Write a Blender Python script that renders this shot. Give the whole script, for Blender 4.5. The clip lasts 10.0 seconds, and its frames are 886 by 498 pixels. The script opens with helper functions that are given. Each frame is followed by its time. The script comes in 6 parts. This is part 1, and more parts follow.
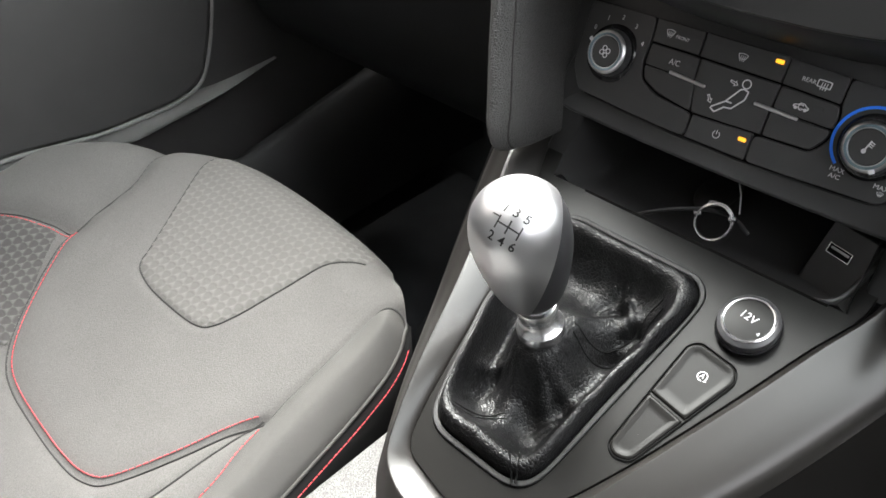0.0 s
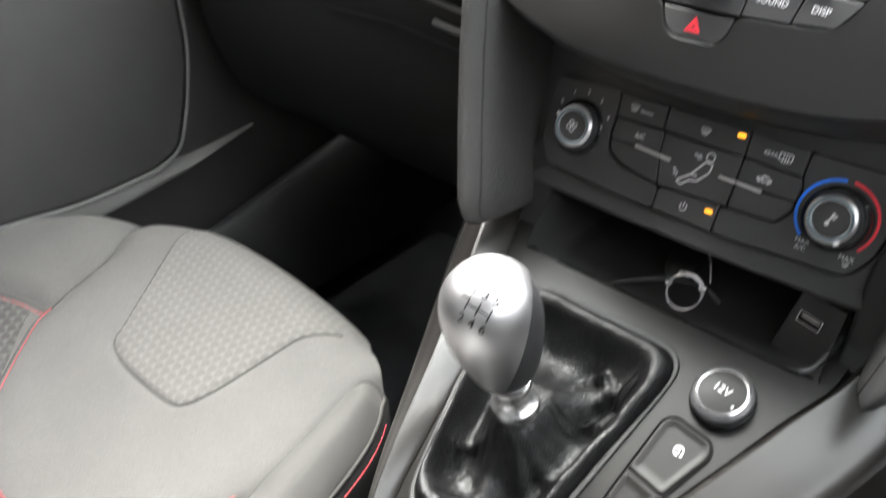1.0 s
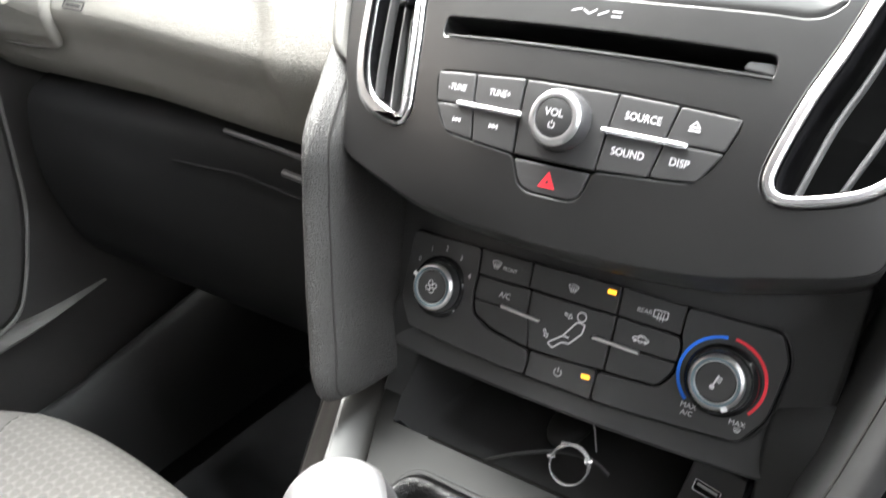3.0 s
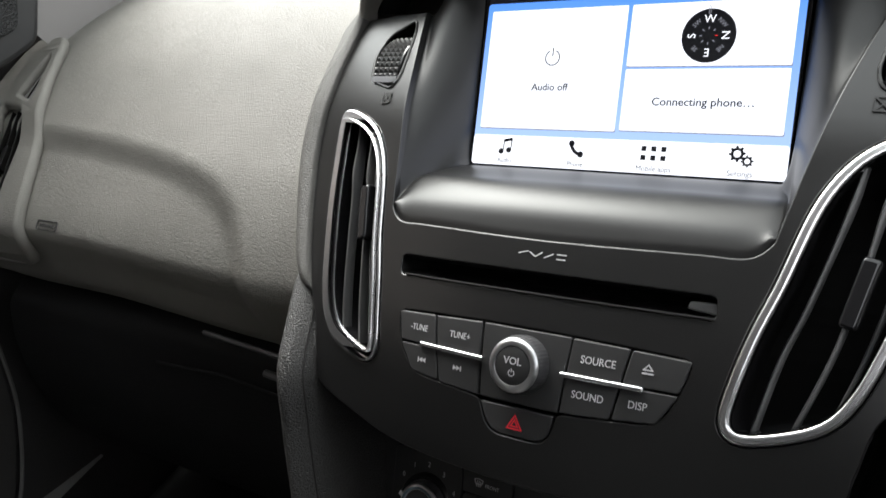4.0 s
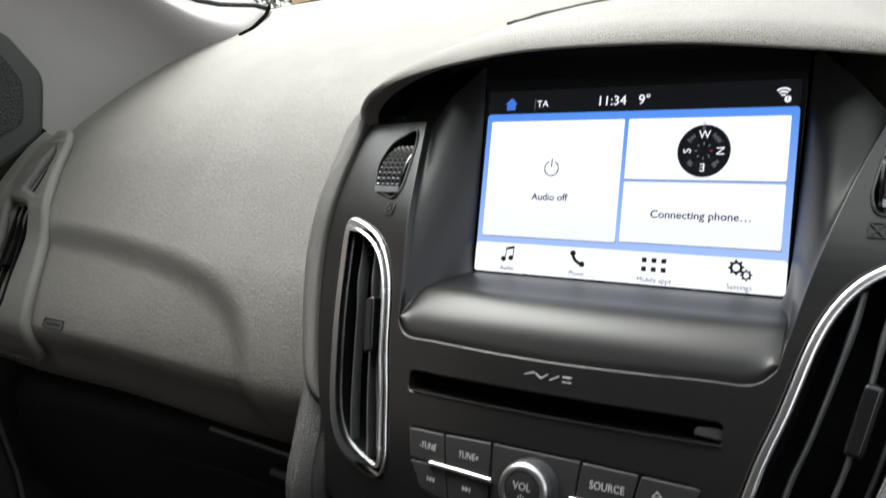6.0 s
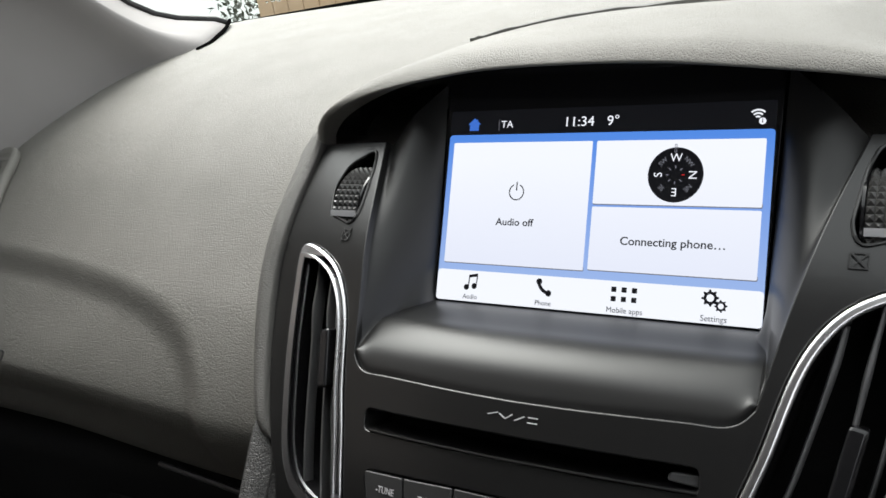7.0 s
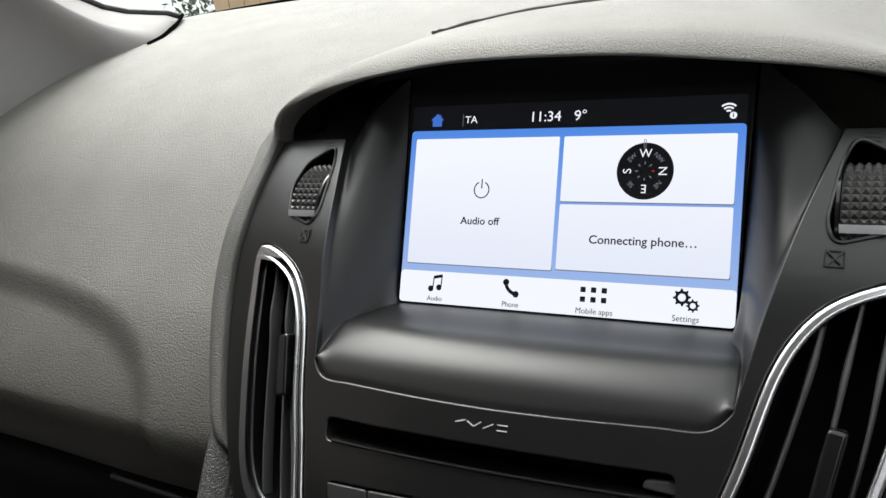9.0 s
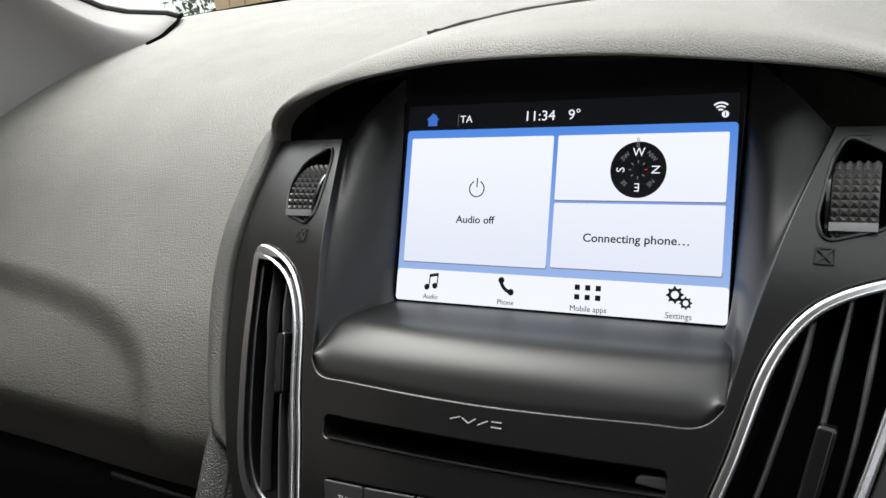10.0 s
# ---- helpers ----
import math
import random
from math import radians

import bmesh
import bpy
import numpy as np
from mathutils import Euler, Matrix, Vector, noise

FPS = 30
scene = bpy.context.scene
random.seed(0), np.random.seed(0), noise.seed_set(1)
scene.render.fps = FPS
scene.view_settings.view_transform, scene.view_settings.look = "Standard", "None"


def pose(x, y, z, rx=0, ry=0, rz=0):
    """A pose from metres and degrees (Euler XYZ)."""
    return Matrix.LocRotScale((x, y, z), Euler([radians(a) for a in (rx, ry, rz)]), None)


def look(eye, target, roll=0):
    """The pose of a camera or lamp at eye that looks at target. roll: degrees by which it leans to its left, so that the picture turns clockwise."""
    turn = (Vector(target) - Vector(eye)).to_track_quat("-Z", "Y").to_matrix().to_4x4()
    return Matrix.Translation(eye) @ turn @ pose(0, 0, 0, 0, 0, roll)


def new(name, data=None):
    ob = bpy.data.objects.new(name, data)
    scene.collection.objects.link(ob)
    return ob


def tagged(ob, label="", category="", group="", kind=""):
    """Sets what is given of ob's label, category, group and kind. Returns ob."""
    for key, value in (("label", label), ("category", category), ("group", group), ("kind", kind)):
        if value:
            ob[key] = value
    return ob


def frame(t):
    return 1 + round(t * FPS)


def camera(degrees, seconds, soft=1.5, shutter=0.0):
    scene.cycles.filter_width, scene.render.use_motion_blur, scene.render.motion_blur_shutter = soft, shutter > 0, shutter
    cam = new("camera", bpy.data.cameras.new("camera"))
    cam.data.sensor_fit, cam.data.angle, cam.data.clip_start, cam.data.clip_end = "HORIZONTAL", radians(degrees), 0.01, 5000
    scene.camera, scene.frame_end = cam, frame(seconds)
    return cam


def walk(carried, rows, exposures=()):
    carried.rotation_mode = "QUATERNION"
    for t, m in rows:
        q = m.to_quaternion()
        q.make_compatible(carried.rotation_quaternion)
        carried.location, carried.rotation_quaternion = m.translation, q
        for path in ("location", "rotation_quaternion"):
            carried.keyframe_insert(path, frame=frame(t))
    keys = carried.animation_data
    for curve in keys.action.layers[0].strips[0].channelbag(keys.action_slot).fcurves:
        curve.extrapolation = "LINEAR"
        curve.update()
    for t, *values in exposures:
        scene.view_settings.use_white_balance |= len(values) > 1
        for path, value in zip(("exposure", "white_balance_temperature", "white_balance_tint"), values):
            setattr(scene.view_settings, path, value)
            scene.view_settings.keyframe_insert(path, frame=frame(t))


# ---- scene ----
cam = camera(55.1, 10.0, shutter=0.5)
PATH = [
    (0, (0.1910, -0.5032, 0.6993), (-0.3787, 0.0166, 0.0627), -3.93),
    (0.5, (0.1875, -0.4993, 0.7053), (-0.3791, 0.0291, 0.0730), -3.95),
    (1, (0.1902, -0.4913, 0.7115), (-0.3898, 0.0682, 0.1193), -4.35),
    (1.2, (0.1859, -0.4752, 0.7036), (-0.4025, 0.1225, 0.1591), -3.93),
    (1.5, (0.1686, -0.4612, 0.6912), (-0.3927, 0.1979, 0.1906), -3.24),
    (2, (0.1650, -0.4522, 0.6851), (-0.3698, 0.2362, 0.1951), -2.73),
    (2.2, (0.1650, -0.4537, 0.6842), (-0.3648, 0.2390, 0.1947), -2.48),
    (3.3, (0.1717, -0.4212, 0.7224), (-0.3577, 0.2829, 0.2491), -5.14),
    (3.4, (0.1737, -0.4205, 0.7314), (-0.3578, 0.2923, 0.2738), -5.86),
    (3.5, (0.1736, -0.4184, 0.7478), (-0.3545, 0.3013, 0.2969), -6.46),
    (3.7, (0.1771, -0.4067, 0.7649), (-0.3639, 0.3205, 0.3422), -8.39),
    (4, (0.1716, -0.3946, 0.7815), (-0.3675, 0.3402, 0.3698), -9.53),
    (4.5, (0.1727, -0.3958, 0.7853), (-0.3698, 0.3425, 0.3847), -10.05),
    (5, (0.1706, -0.4006, 0.7857), (-0.3739, 0.3350, 0.3827), -10.07),
    (5.5, (0.1712, -0.3988, 0.7933), (-0.3736, 0.3400, 0.3967), -10.67),
    (6, (0.1696, -0.3848, 0.8194), (-0.3732, 0.3703, 0.4517), -10.62),
    (6.2, (0.1629, -0.3756, 0.8203), (-0.3757, 0.3874, 0.4627), -10.35),
    (7.3, (0.1587, -0.3585, 0.8116), (-0.3433, 0.4269, 0.4496), -9.49),
    (7.5, (0.1569, -0.3601, 0.8095), (-0.3370, 0.4292, 0.4448), -9.16),
    (8, (0.1521, -0.3501, 0.8113), (-0.3332, 0.4436, 0.4445), -9.38),
    (8.5, (0.1495, -0.3481, 0.8112), (-0.3255, 0.4514, 0.4436), -9.36),
    (9, (0.1503, -0.3464, 0.8114), (-0.3234, 0.4536, 0.4431), -9.47),
    (9.5, (0.1504, -0.3468, 0.8128), (-0.3211, 0.4548, 0.4451), -9.45),
    (10, (0.1547, -0.3477, 0.8129), (-0.3205, 0.4502, 0.4420), -9.75),
]
EXPOSURES = [(0.0, 4.87), (1.0, 5.15), (1.2, 5.33), (2.2, 5.5), (3.3, 5.4), (3.7, 4.4), (4.0, 2.95), (4.5, 2.45), (5.0, 2.55), (5.5, 2.65), (6.0, 2.6), (7.3, 2.33), (10.0, 2.33)]
SKY, CLOUD, SUN, LCD = 0.12, 3.3, 0.60, 0.200
walk(cam, [(t, look(eye, target, roll)) for t, eye, target, roll in PATH], EXPOSURES)

# ---- world and light: a bright overcast day seen through the car's windows ----
world = bpy.data.worlds.new("overcast_sky")
scene.world = world
world.use_nodes = True
wn, wl = world.node_tree.nodes, world.node_tree.links
wn.clear()
sky = wn.new("ShaderNodeTexSky")
sky.sky_type, sky.sun_disc = "NISHITA", False
sky.sun_elevation, sky.sun_rotation = radians(50), radians(-44)
sky.air_density, sky.dust_density, sky.ozone_density = 1.0, 5.0, 1.0
soft_sky = wn.new("ShaderNodeHueSaturation")
soft_sky.inputs["Saturation"].default_value = 0.18
bg = wn.new("ShaderNodeBackground")
bg.inputs["Strength"].default_value = SKY
wout = wn.new("ShaderNodeOutputWorld")
cloud = wn.new("ShaderNodeMix")
cloud.data_type = "RGBA"
cloud.inputs["Factor"].default_value = 0.55
cloud.inputs["B"].default_value = (CLOUD, CLOUD, CLOUD * 1.02, 1)
wl.new(sky.outputs[0], soft_sky.inputs["Color"])
wl.new(soft_sky.outputs[0], cloud.inputs["A"])
wl.new(cloud.outputs["Result"], bg.inputs["Color"])
wl.new(bg.outputs[0], wout.inputs["Surface"])
sun_data = bpy.data.lights.new("sun", "SUN")
sun_data.energy, sun_data.angle, sun_data.color = SUN, radians(45), (1.0, 0.97, 0.93)
sun = new("sun", sun_data)
sun.matrix_world = look((-0.44, 0.46, 0.77), (0, 0, 0))


# ---- materials ----
def node_mat(name):
    m = bpy.data.materials.new(name)
    m.use_nodes = True
    n, l = m.node_tree.nodes, m.node_tree.links
    return m, n, l, n["Principled BSDF"]


def surface(name, color, rough=0.5, metal=0.0, grain=900.0, bump=0.15, depth=0.0004, blotch=18.0, vary=0.12, cells=False, coat=0.0, spec=0.5, speckle=0.0):
    """A procedural surface: broad uneven colour and gloss, fine grain, fine relief."""
    m, n, l, b = node_mat(name)
    pos = n.new("ShaderNodeTexCoord")
    big = n.new("ShaderNodeTexNoise")
    big.inputs["Scale"].default_value, big.inputs["Detail"].default_value = blotch, 4
    fine = n.new("ShaderNodeTexVoronoi" if cells else "ShaderNodeTexNoise")
    fine.inputs["Scale"].default_value = grain
    l.new(pos.outputs["Object"], big.inputs["Vector"])
    l.new(pos.outputs["Object"], fine.inputs["Vector"])
    ramp = n.new("ShaderNodeMapRange")
    ramp.inputs["To Min"].default_value, ramp.inputs["To Max"].default_value = 1 - vary, 1 + vary
    l.new(big.outputs[0], ramp.inputs["Value"])
    tint = n.new("ShaderNodeMix")
    tint.data_type, tint.blend_type = "RGBA", "MULTIPLY"
    tint.inputs["Factor"].default_value = 1.0
    tint.inputs["A"].default_value = (*color, 1)
    l.new(ramp.outputs[0], tint.inputs["B"])
    l.new(tint.outputs["Result"], b.inputs["Base Color"])
    if speckle:
        fleck, mixed = n.new("ShaderNodeMapRange"), n.new("ShaderNodeMath")
        mixed.operation = "MULTIPLY"
        fleck.inputs["From Min"].default_value, fleck.inputs["From Max"].default_value = 0.3, 0.7
        fleck.inputs["To Min"].default_value, fleck.inputs["To Max"].default_value = 1 - speckle, 1 + speckle
        l.new(fine.outputs[0], fleck.inputs["Value"])
        l.new(fleck.outputs[0], mixed.inputs[0])
        l.new(ramp.outputs[0], mixed.inputs[1])
        l.new(mixed.outputs[0], tint.inputs["B"])
    gloss = n.new("ShaderNodeMapRange")
    gloss.inputs["To Min"].default_value, gloss.inputs["To Max"].default_value = max(rough - 0.025, 0.03), rough + 0.025
    l.new(big.outputs[0], gloss.inputs["Value"])
    l.new(gloss.outputs[0], b.inputs["Roughness"])
    b.inputs["Metallic"].default_value = metal
    b.inputs["Coat Weight"].default_value = coat
    b.inputs["Specular IOR Level"].default_value = spec
    if bump:
        relief = n.new("ShaderNodeBump")
        relief.inputs["Strength"].default_value, relief.inputs["Distance"].default_value = bump, depth
        l.new(fine.outputs[0], relief.inputs["Height"])
        l.new(relief.outputs[0], b.inputs["Normal"])
    return m


def leather(name, color, rough, scale, bump, depth, spec=0.5):
    """Leather or moulded leather grain: creases between small cells, warped, over broad patches."""
    m, n, l, b = node_mat(name)
    pos = n.new("ShaderNodeTexCoord")
    warp = n.new("ShaderNodeTexNoise")
    warp.inputs["Scale"].default_value = scale * 0.6
    mix = n.new("ShaderNodeVectorMath")
    mix.operation = "MULTIPLY_ADD"
    mix.inputs[1].default_value = (1.2 / scale,) * 3
    l.new(pos.outputs["Object"], warp.inputs["Vector"])
    l.new(warp.outputs["Color"], mix.inputs[0])
    l.new(pos.outputs["Object"], mix.inputs[2])
    cell = n.new("ShaderNodeTexVoronoi")
    cell.feature = "DISTANCE_TO_EDGE"
    cell.inputs["Scale"].default_value = scale
    l.new(mix.outputs[0], cell.inputs["Vector"])
    crease = n.new("ShaderNodeMapRange")
    crease.inputs["From Max"].default_value = 0.18
    l.new(cell.outputs["Distance"], crease.inputs["Value"])
    big = n.new("ShaderNodeTexNoise")
    big.inputs["Scale"].default_value, big.inputs["Detail"].default_value = 22, 5
    l.new(pos.outputs["Object"], big.inputs["Vector"])
    tone = n.new("ShaderNodeMapRange")
    tone.inputs["To Min"].default_value, tone.inputs["To Max"].default_value = 0.88, 1.12
    l.new(big.outputs[0], tone.inputs["Value"])
    tint = n.new("ShaderNodeMix")
    tint.data_type, tint.blend_type = "RGBA", "MULTIPLY"
    tint.inputs["Factor"].default_value = 1.0
    tint.inputs["A"].default_value = (*color, 1)
    l.new(tone.outputs[0], tint.inputs["B"])
    l.new(tint.outputs["Result"], b.inputs["Base Color"])
    gloss = n.new("ShaderNodeMapRange")
    gloss.inputs["To Min"].default_value, gloss.inputs["To Max"].default_value = rough + 0.07, rough - 0.05
    l.new(big.outputs[0], gloss.inputs["Value"])
    l.new(gloss.outputs[0], b.inputs["Roughness"])
    relief = n.new("ShaderNodeBump")
    relief.inputs["Strength"].default_value, relief.inputs["Distance"].default_value = bump, depth
    l.new(crease.outputs[0], relief.inputs["Height"])
    l.new(relief.outputs[0], b.inputs["Normal"])
    b.inputs["Specular IOR Level"].default_value = spec
    return m


def glowing(name, color, strength):
    m, n, l, b = node_mat(name)
    b.inputs["Base Color"].default_value = (0.02, 0.02, 0.02, 1)
    b.inputs["Roughness"].default_value = 0.25
    b.inputs["Emission Color"].default_value = (*color, 1)
    b.inputs["Emission Strength"].default_value = strength
    return m


def lcd_gradient(name, top, low, z0, z1, strength):
    """A lit background that changes colour towards its lower edge."""
    m, n, l, b = node_mat(name)
    geo, part_z, ramp, mix = n.new("ShaderNodeNewGeometry"), n.new("ShaderNodeSeparateXYZ"), n.new("ShaderNodeMapRange"), n.new("ShaderNodeMix")
    ramp.inputs["From Min"].default_value, ramp.inputs["From Max"].default_value = z0, z1
    mix.data_type = "RGBA"
    mix.inputs["A"].default_value, mix.inputs["B"].default_value = (*low, 1), (*top, 1)
    l.new(geo.outputs["Position"], part_z.inputs[0])
    l.new(part_z.outputs["Z"], ramp.inputs["Value"])
    l.new(ramp.outputs[0], mix.inputs["Factor"])
    l.new(mix.outputs["Result"], b.inputs["Emission Color"])
    b.inputs["Base Color"].default_value, b.inputs["Roughness"].default_value = (0.02, 0.02, 0.02, 1), 0.25
    b.inputs["Emission Strength"].default_value = strength
    return m


def clear_glass(name):
    m, n, l, b = node_mat(name)
    n.remove(b)
    see, shine, mix, fres = n.new("ShaderNodeBsdfTransparent"), n.new("ShaderNodeBsdfGlossy"), n.new("ShaderNodeMixShader"), n.new("ShaderNodeFresnel")
    shine.inputs["Roughness"].default_value = 0.02
    see.inputs["Color"].default_value = (0.86, 0.9, 0.88, 1)
    l.new(fres.outputs[0], mix.inputs[0])
    l.new(see.outputs[0], mix.inputs[1])
    l.new(shine.outputs[0], mix.inputs[2])
    l.new(mix.outputs[0], n["Material Output"].inputs["Surface"])
    return m


M = {
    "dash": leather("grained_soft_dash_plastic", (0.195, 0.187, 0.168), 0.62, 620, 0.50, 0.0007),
    # Dash plastic again, darkened to stand in for shade on the side rim.
    "rim": leather("shaded_dash_plastic", (0.100, 0.097, 0.089), 0.60, 720, 0.55, 0.0007),
    # Grey that stands in for the shade in the dashboard-top groove.
    "groove_shade": surface("groove_shade_grey", (0.115, 0.112, 0.102), 0.7, grain=1500, bump=0.2, vary=0.1),
    "hide": leather("black_grained_vinyl", (0.036, 0.0352, 0.034), 0.50, 640, 0.6, 0.0009),
    "boot": leather("black_leather", (0.004, 0.004, 0.0043), 0.38, 450, 0.42, 0.0006, 0.42),
    "satin": surface("satin_graphite_paint", (0.008, 0.0077, 0.0071), 0.30, grain=2500, bump=0.07, vary=0.10, spec=0.10),
    "rail": surface("satin_silver_grey_paint", (0.016, 0.015, 0.0138), 0.32, metal=0.1, grain=2500, bump=0.07, vary=0.08, spec=0.5),
    "fascia": surface("dark_satin_fascia_plastic", (0.060, 0.060, 0.0596), 0.33, metal=0.82, grain=2500, bump=0.05, vary=0.06, spec=0.6),
    "recess": surface("smooth_dark_recess_plastic", (0.044, 0.044, 0.0436), 0.38, metal=0.55, grain=2500, bump=0.04, vary=0.05),
    "gloss": surface("gloss_black_plastic", (0.012, 0.012, 0.013), 0.16, grain=2000, bump=0.02, vary=0.05),
    "key": surface("matt_black_button_plastic", (0.044, 0.044, 0.0443), 0.40, grain=2600, bump=0.06, spec=0.35),
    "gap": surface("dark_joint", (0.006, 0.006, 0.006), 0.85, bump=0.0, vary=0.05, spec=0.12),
    "joint_black": surface("black_rubber_joint", (0.004, 0.004, 0.004), 1.0, bump=0.0, spec=0.0),
    "chrome": surface("satin_chrome", (0.86, 0.86, 0.87), 0.27, metal=1.0, grain=3000, bump=0.015, vary=0.03),
    "darkchrome": surface("dark_bright_metal", (0.78, 0.79, 0.81), 0.22, metal=1.0, grain=3000, bump=0.015, vary=0.03),
    "bluesteel": surface("blue_grey_metal", (0.20, 0.27, 0.31), 0.3, metal=0.9, grain=3000, bump=0.02, vary=0.04),
    "silver": surface("brushed_silver_metal", (0.66, 0.66, 0.67), 0.36, metal=1.0, grain=3000, bump=0.03, vary=0.05),
    "knobback": surface("dark_grey_soft_plastic", (0.05, 0.05, 0.052), 0.33, grain=2600, bump=0.05),
    "knobskin": surface("black_soft_knob_plastic", (0.022, 0.022, 0.023), 0.42, grain=2600, bump=0.05),
    "cloth": surface("grey_woven_cloth", (0.090, 0.087, 0.083), 0.92, grain=1150, bump=0.5, depth=0.0006, blotch=26, vary=0.1, spec=0.2, speckle=0.17),
    "bolster": surface("grey_ribbed_bolster_cloth", (0.072, 0.070, 0.066), 0.85, grain=2300, bump=0.5, depth=0.0006, vary=0.12, cells=True, spec=0.25),
    "seatside": surface("black_seat_side_cloth", (0.014, 0.014, 0.014), 0.9, grain=2000, bump=0.4, spec=0.2),
    "seam": surface("dark_seam_thread", (0.022, 0.021, 0.02), 0.9, bump=0.0),
    "redthread": surface("red_thread", (0.46, 0.05, 0.06), 0.7, grain=4000, bump=0.2),
    "carpet": surface("black_carpet", (0.04, 0.041, 0.043), 1.0, grain=1400, bump=0.8, depth=0.002, vary=0.3, spec=0.1),
    "greytrim": surface("grey_felt_trim", (0.15, 0.148, 0.145), 0.9, grain=1100, bump=0.7, depth=0.001, vary=0.25, spec=0.2, speckle=0.45),
    "door": leather("black_door_vinyl", (0.055, 0.0535, 0.052), 0.55, 600, 0.4, 0.0004),
    "doortrim": surface("dark_grey_door_trim", (0.19, 0.187, 0.18), 0.42, grain=2000, bump=0.06),
    "headliner": surface("pale_grey_headliner", (0.34, 0.33, 0.32), 0.95, grain=1200, bump=0.4),
    "pillar": surface("grey_pillar_trim", (0.25, 0.237, 0.230), 0.75, grain=1600, bump=0.25, vary=0.06),
    "dark_trim": surface("black_trim_plastic", (0.03, 0.03, 0.03), 0.5, grain=1800, bump=0.15),
    "rubber": surface("black_glass_border", (0.01, 0.01, 0.01), 0.6, grain=800, bump=0.1),
    "tray_black": surface("black_tray_plastic", (0.026, 0.026, 0.026), 0.55, grain=1800, bump=0.15, spec=0.3),
    "glass": clear_glass("window_glass"),
    "white_ink": surface("white_print", (0.66, 0.66, 0.67), 0.6, bump=0.0, vary=0.04),
    "grey_ink": surface("grey_print", (0.4, 0.4, 0.4), 0.6, bump=0.0, vary=0.04),
    "black_ink": surface("black_print", (0.015, 0.015, 0.015), 0.5, bump=0.0, vary=0.04),
    "red_ink": surface("red_print", (0.95, 0.045, 0.07), 0.5, bump=0.0, vary=0.04),
    "blue_ink": surface("blue_print", (0.02, 0.22, 1.0), 0.5, bump=0.0, vary=0.04),
    "glove": surface("black_glove_box_plastic", (0.011, 0.011, 0.0113), 0.6, grain=1400, bump=0.25, spec=0.2),
    "knurl": surface("grey_knurled_plastic", (0.075, 0.074, 0.071), 0.36, grain=2600, bump=0.05),
    "slat": surface("dark_vent_slat_plastic", (0.10, 0.10, 0.10), 0.35, grain=2500, bump=0.04),
    # Colour of the unseen wall that holds back side light.
    "sidewall": surface("light_block_brown", (0.24, 0.21, 0.18), 0.85, grain=90, bump=0.3, depth=0.004, blotch=2, vary=0.15),
    # Glow replaces daylight on a pale wall outside; no lamp stands there.
    "distance": glowing("glowing_backdrop", (0.90, 0.95, 0.92), 0.26),
    "leaf": surface("wet_leaf", (0.09, 0.10, 0.075), 0.3, grain=60, bump=0.1, vary=0.4),
    "mesh_black": surface("woven_black_mesh", (0.02, 0.02, 0.02), 0.6, grain=520, bump=1.0, depth=0.002, vary=0.1, cells=True),
    "amber": glowing("amber_lamp", (1.0, 0.38, 0.02), 0.075),
    "tarmac": surface("wet_gravel_tarmac", (0.16, 0.16, 0.165), 0.45, grain=60, bump=0.6, depth=0.01, blotch=3, vary=0.4),
    "tan": surface("tan_timber_boards", (0.46, 0.33, 0.2), 0.8, grain=70, bump=0.3, depth=0.003, blotch=5, vary=0.2),
    "lcd_white": glowing("lcd_white", (0.90, 0.93, 1.0), LCD),
    # Dimming from the slanted view is put into the tiles' lit colour.
    "lcd_tile": lcd_gradient("lcd_tile", (0.90, 0.93, 1.0), (0.76, 0.80, 0.93), 0.632, 0.690, LCD),
    "lcd_blue": lcd_gradient("lcd_blue", (0.10, 0.30, 0.90), (0.42, 0.58, 0.95), 0.625, 0.700, LCD * 0.85),
    "lcd_deep": glowing("lcd_deep_blue", (0.06, 0.2, 0.75), LCD * 0.8),
    "lcd_black": glowing("lcd_black", (0.01, 0.011, 0.016), LCD * 0.3),
    "lcd_grey": glowing("lcd_grey", (0.35, 0.36, 0.42), LCD * 0.5),
    "lcd_red": glowing("lcd_red", (0.9, 0.03, 0.03), LCD * 0.6),
    "lcd_ink": glowing("lcd_ink", (0.012, 0.013, 0.02), LCD * 0.3),
}

# ---- frames of reference ----
TILT, BASE_Z = radians(28), 0.62
CT, ST = math.cos(TILT), math.sin(TILT)
PROFILE = [(-0.20, 0.0620), (-0.16, 0.0765), (-0.125, 0.0805), (-0.089, 0.0796), (-0.047, 0.0722), (-0.008, 0.0632), (0.031, 0.0520), (0.0835, 0.0257), (0.13, -0.0010)]
BOW = 1.1
SLOPE = radians(17)


def spline(pts, per=8, closed=False):
    """Points on a smooth curve through pts."""
    p = [Vector(q) for q in pts]
    n = len(p)
    out = []
    for i in range(n if closed else n - 1):
        a = p[(i - 1) % n] if closed or i > 0 else 2 * p[0] - p[1]
        b, c = p[i], p[(i + 1) % n]
        d = p[(i + 2) % n] if closed or i + 2 < n else 2 * p[-1] - p[-2]
        for k in range(per):
            t = k / per
            out.append(0.5 * (2 * b + (c - a) * t + (2 * a - 5 * b + 4 * c - d) * t * t + (3 * b - a - 3 * c + d) * t ** 3))
    if not closed:
        out.append(p[-1])
    return out


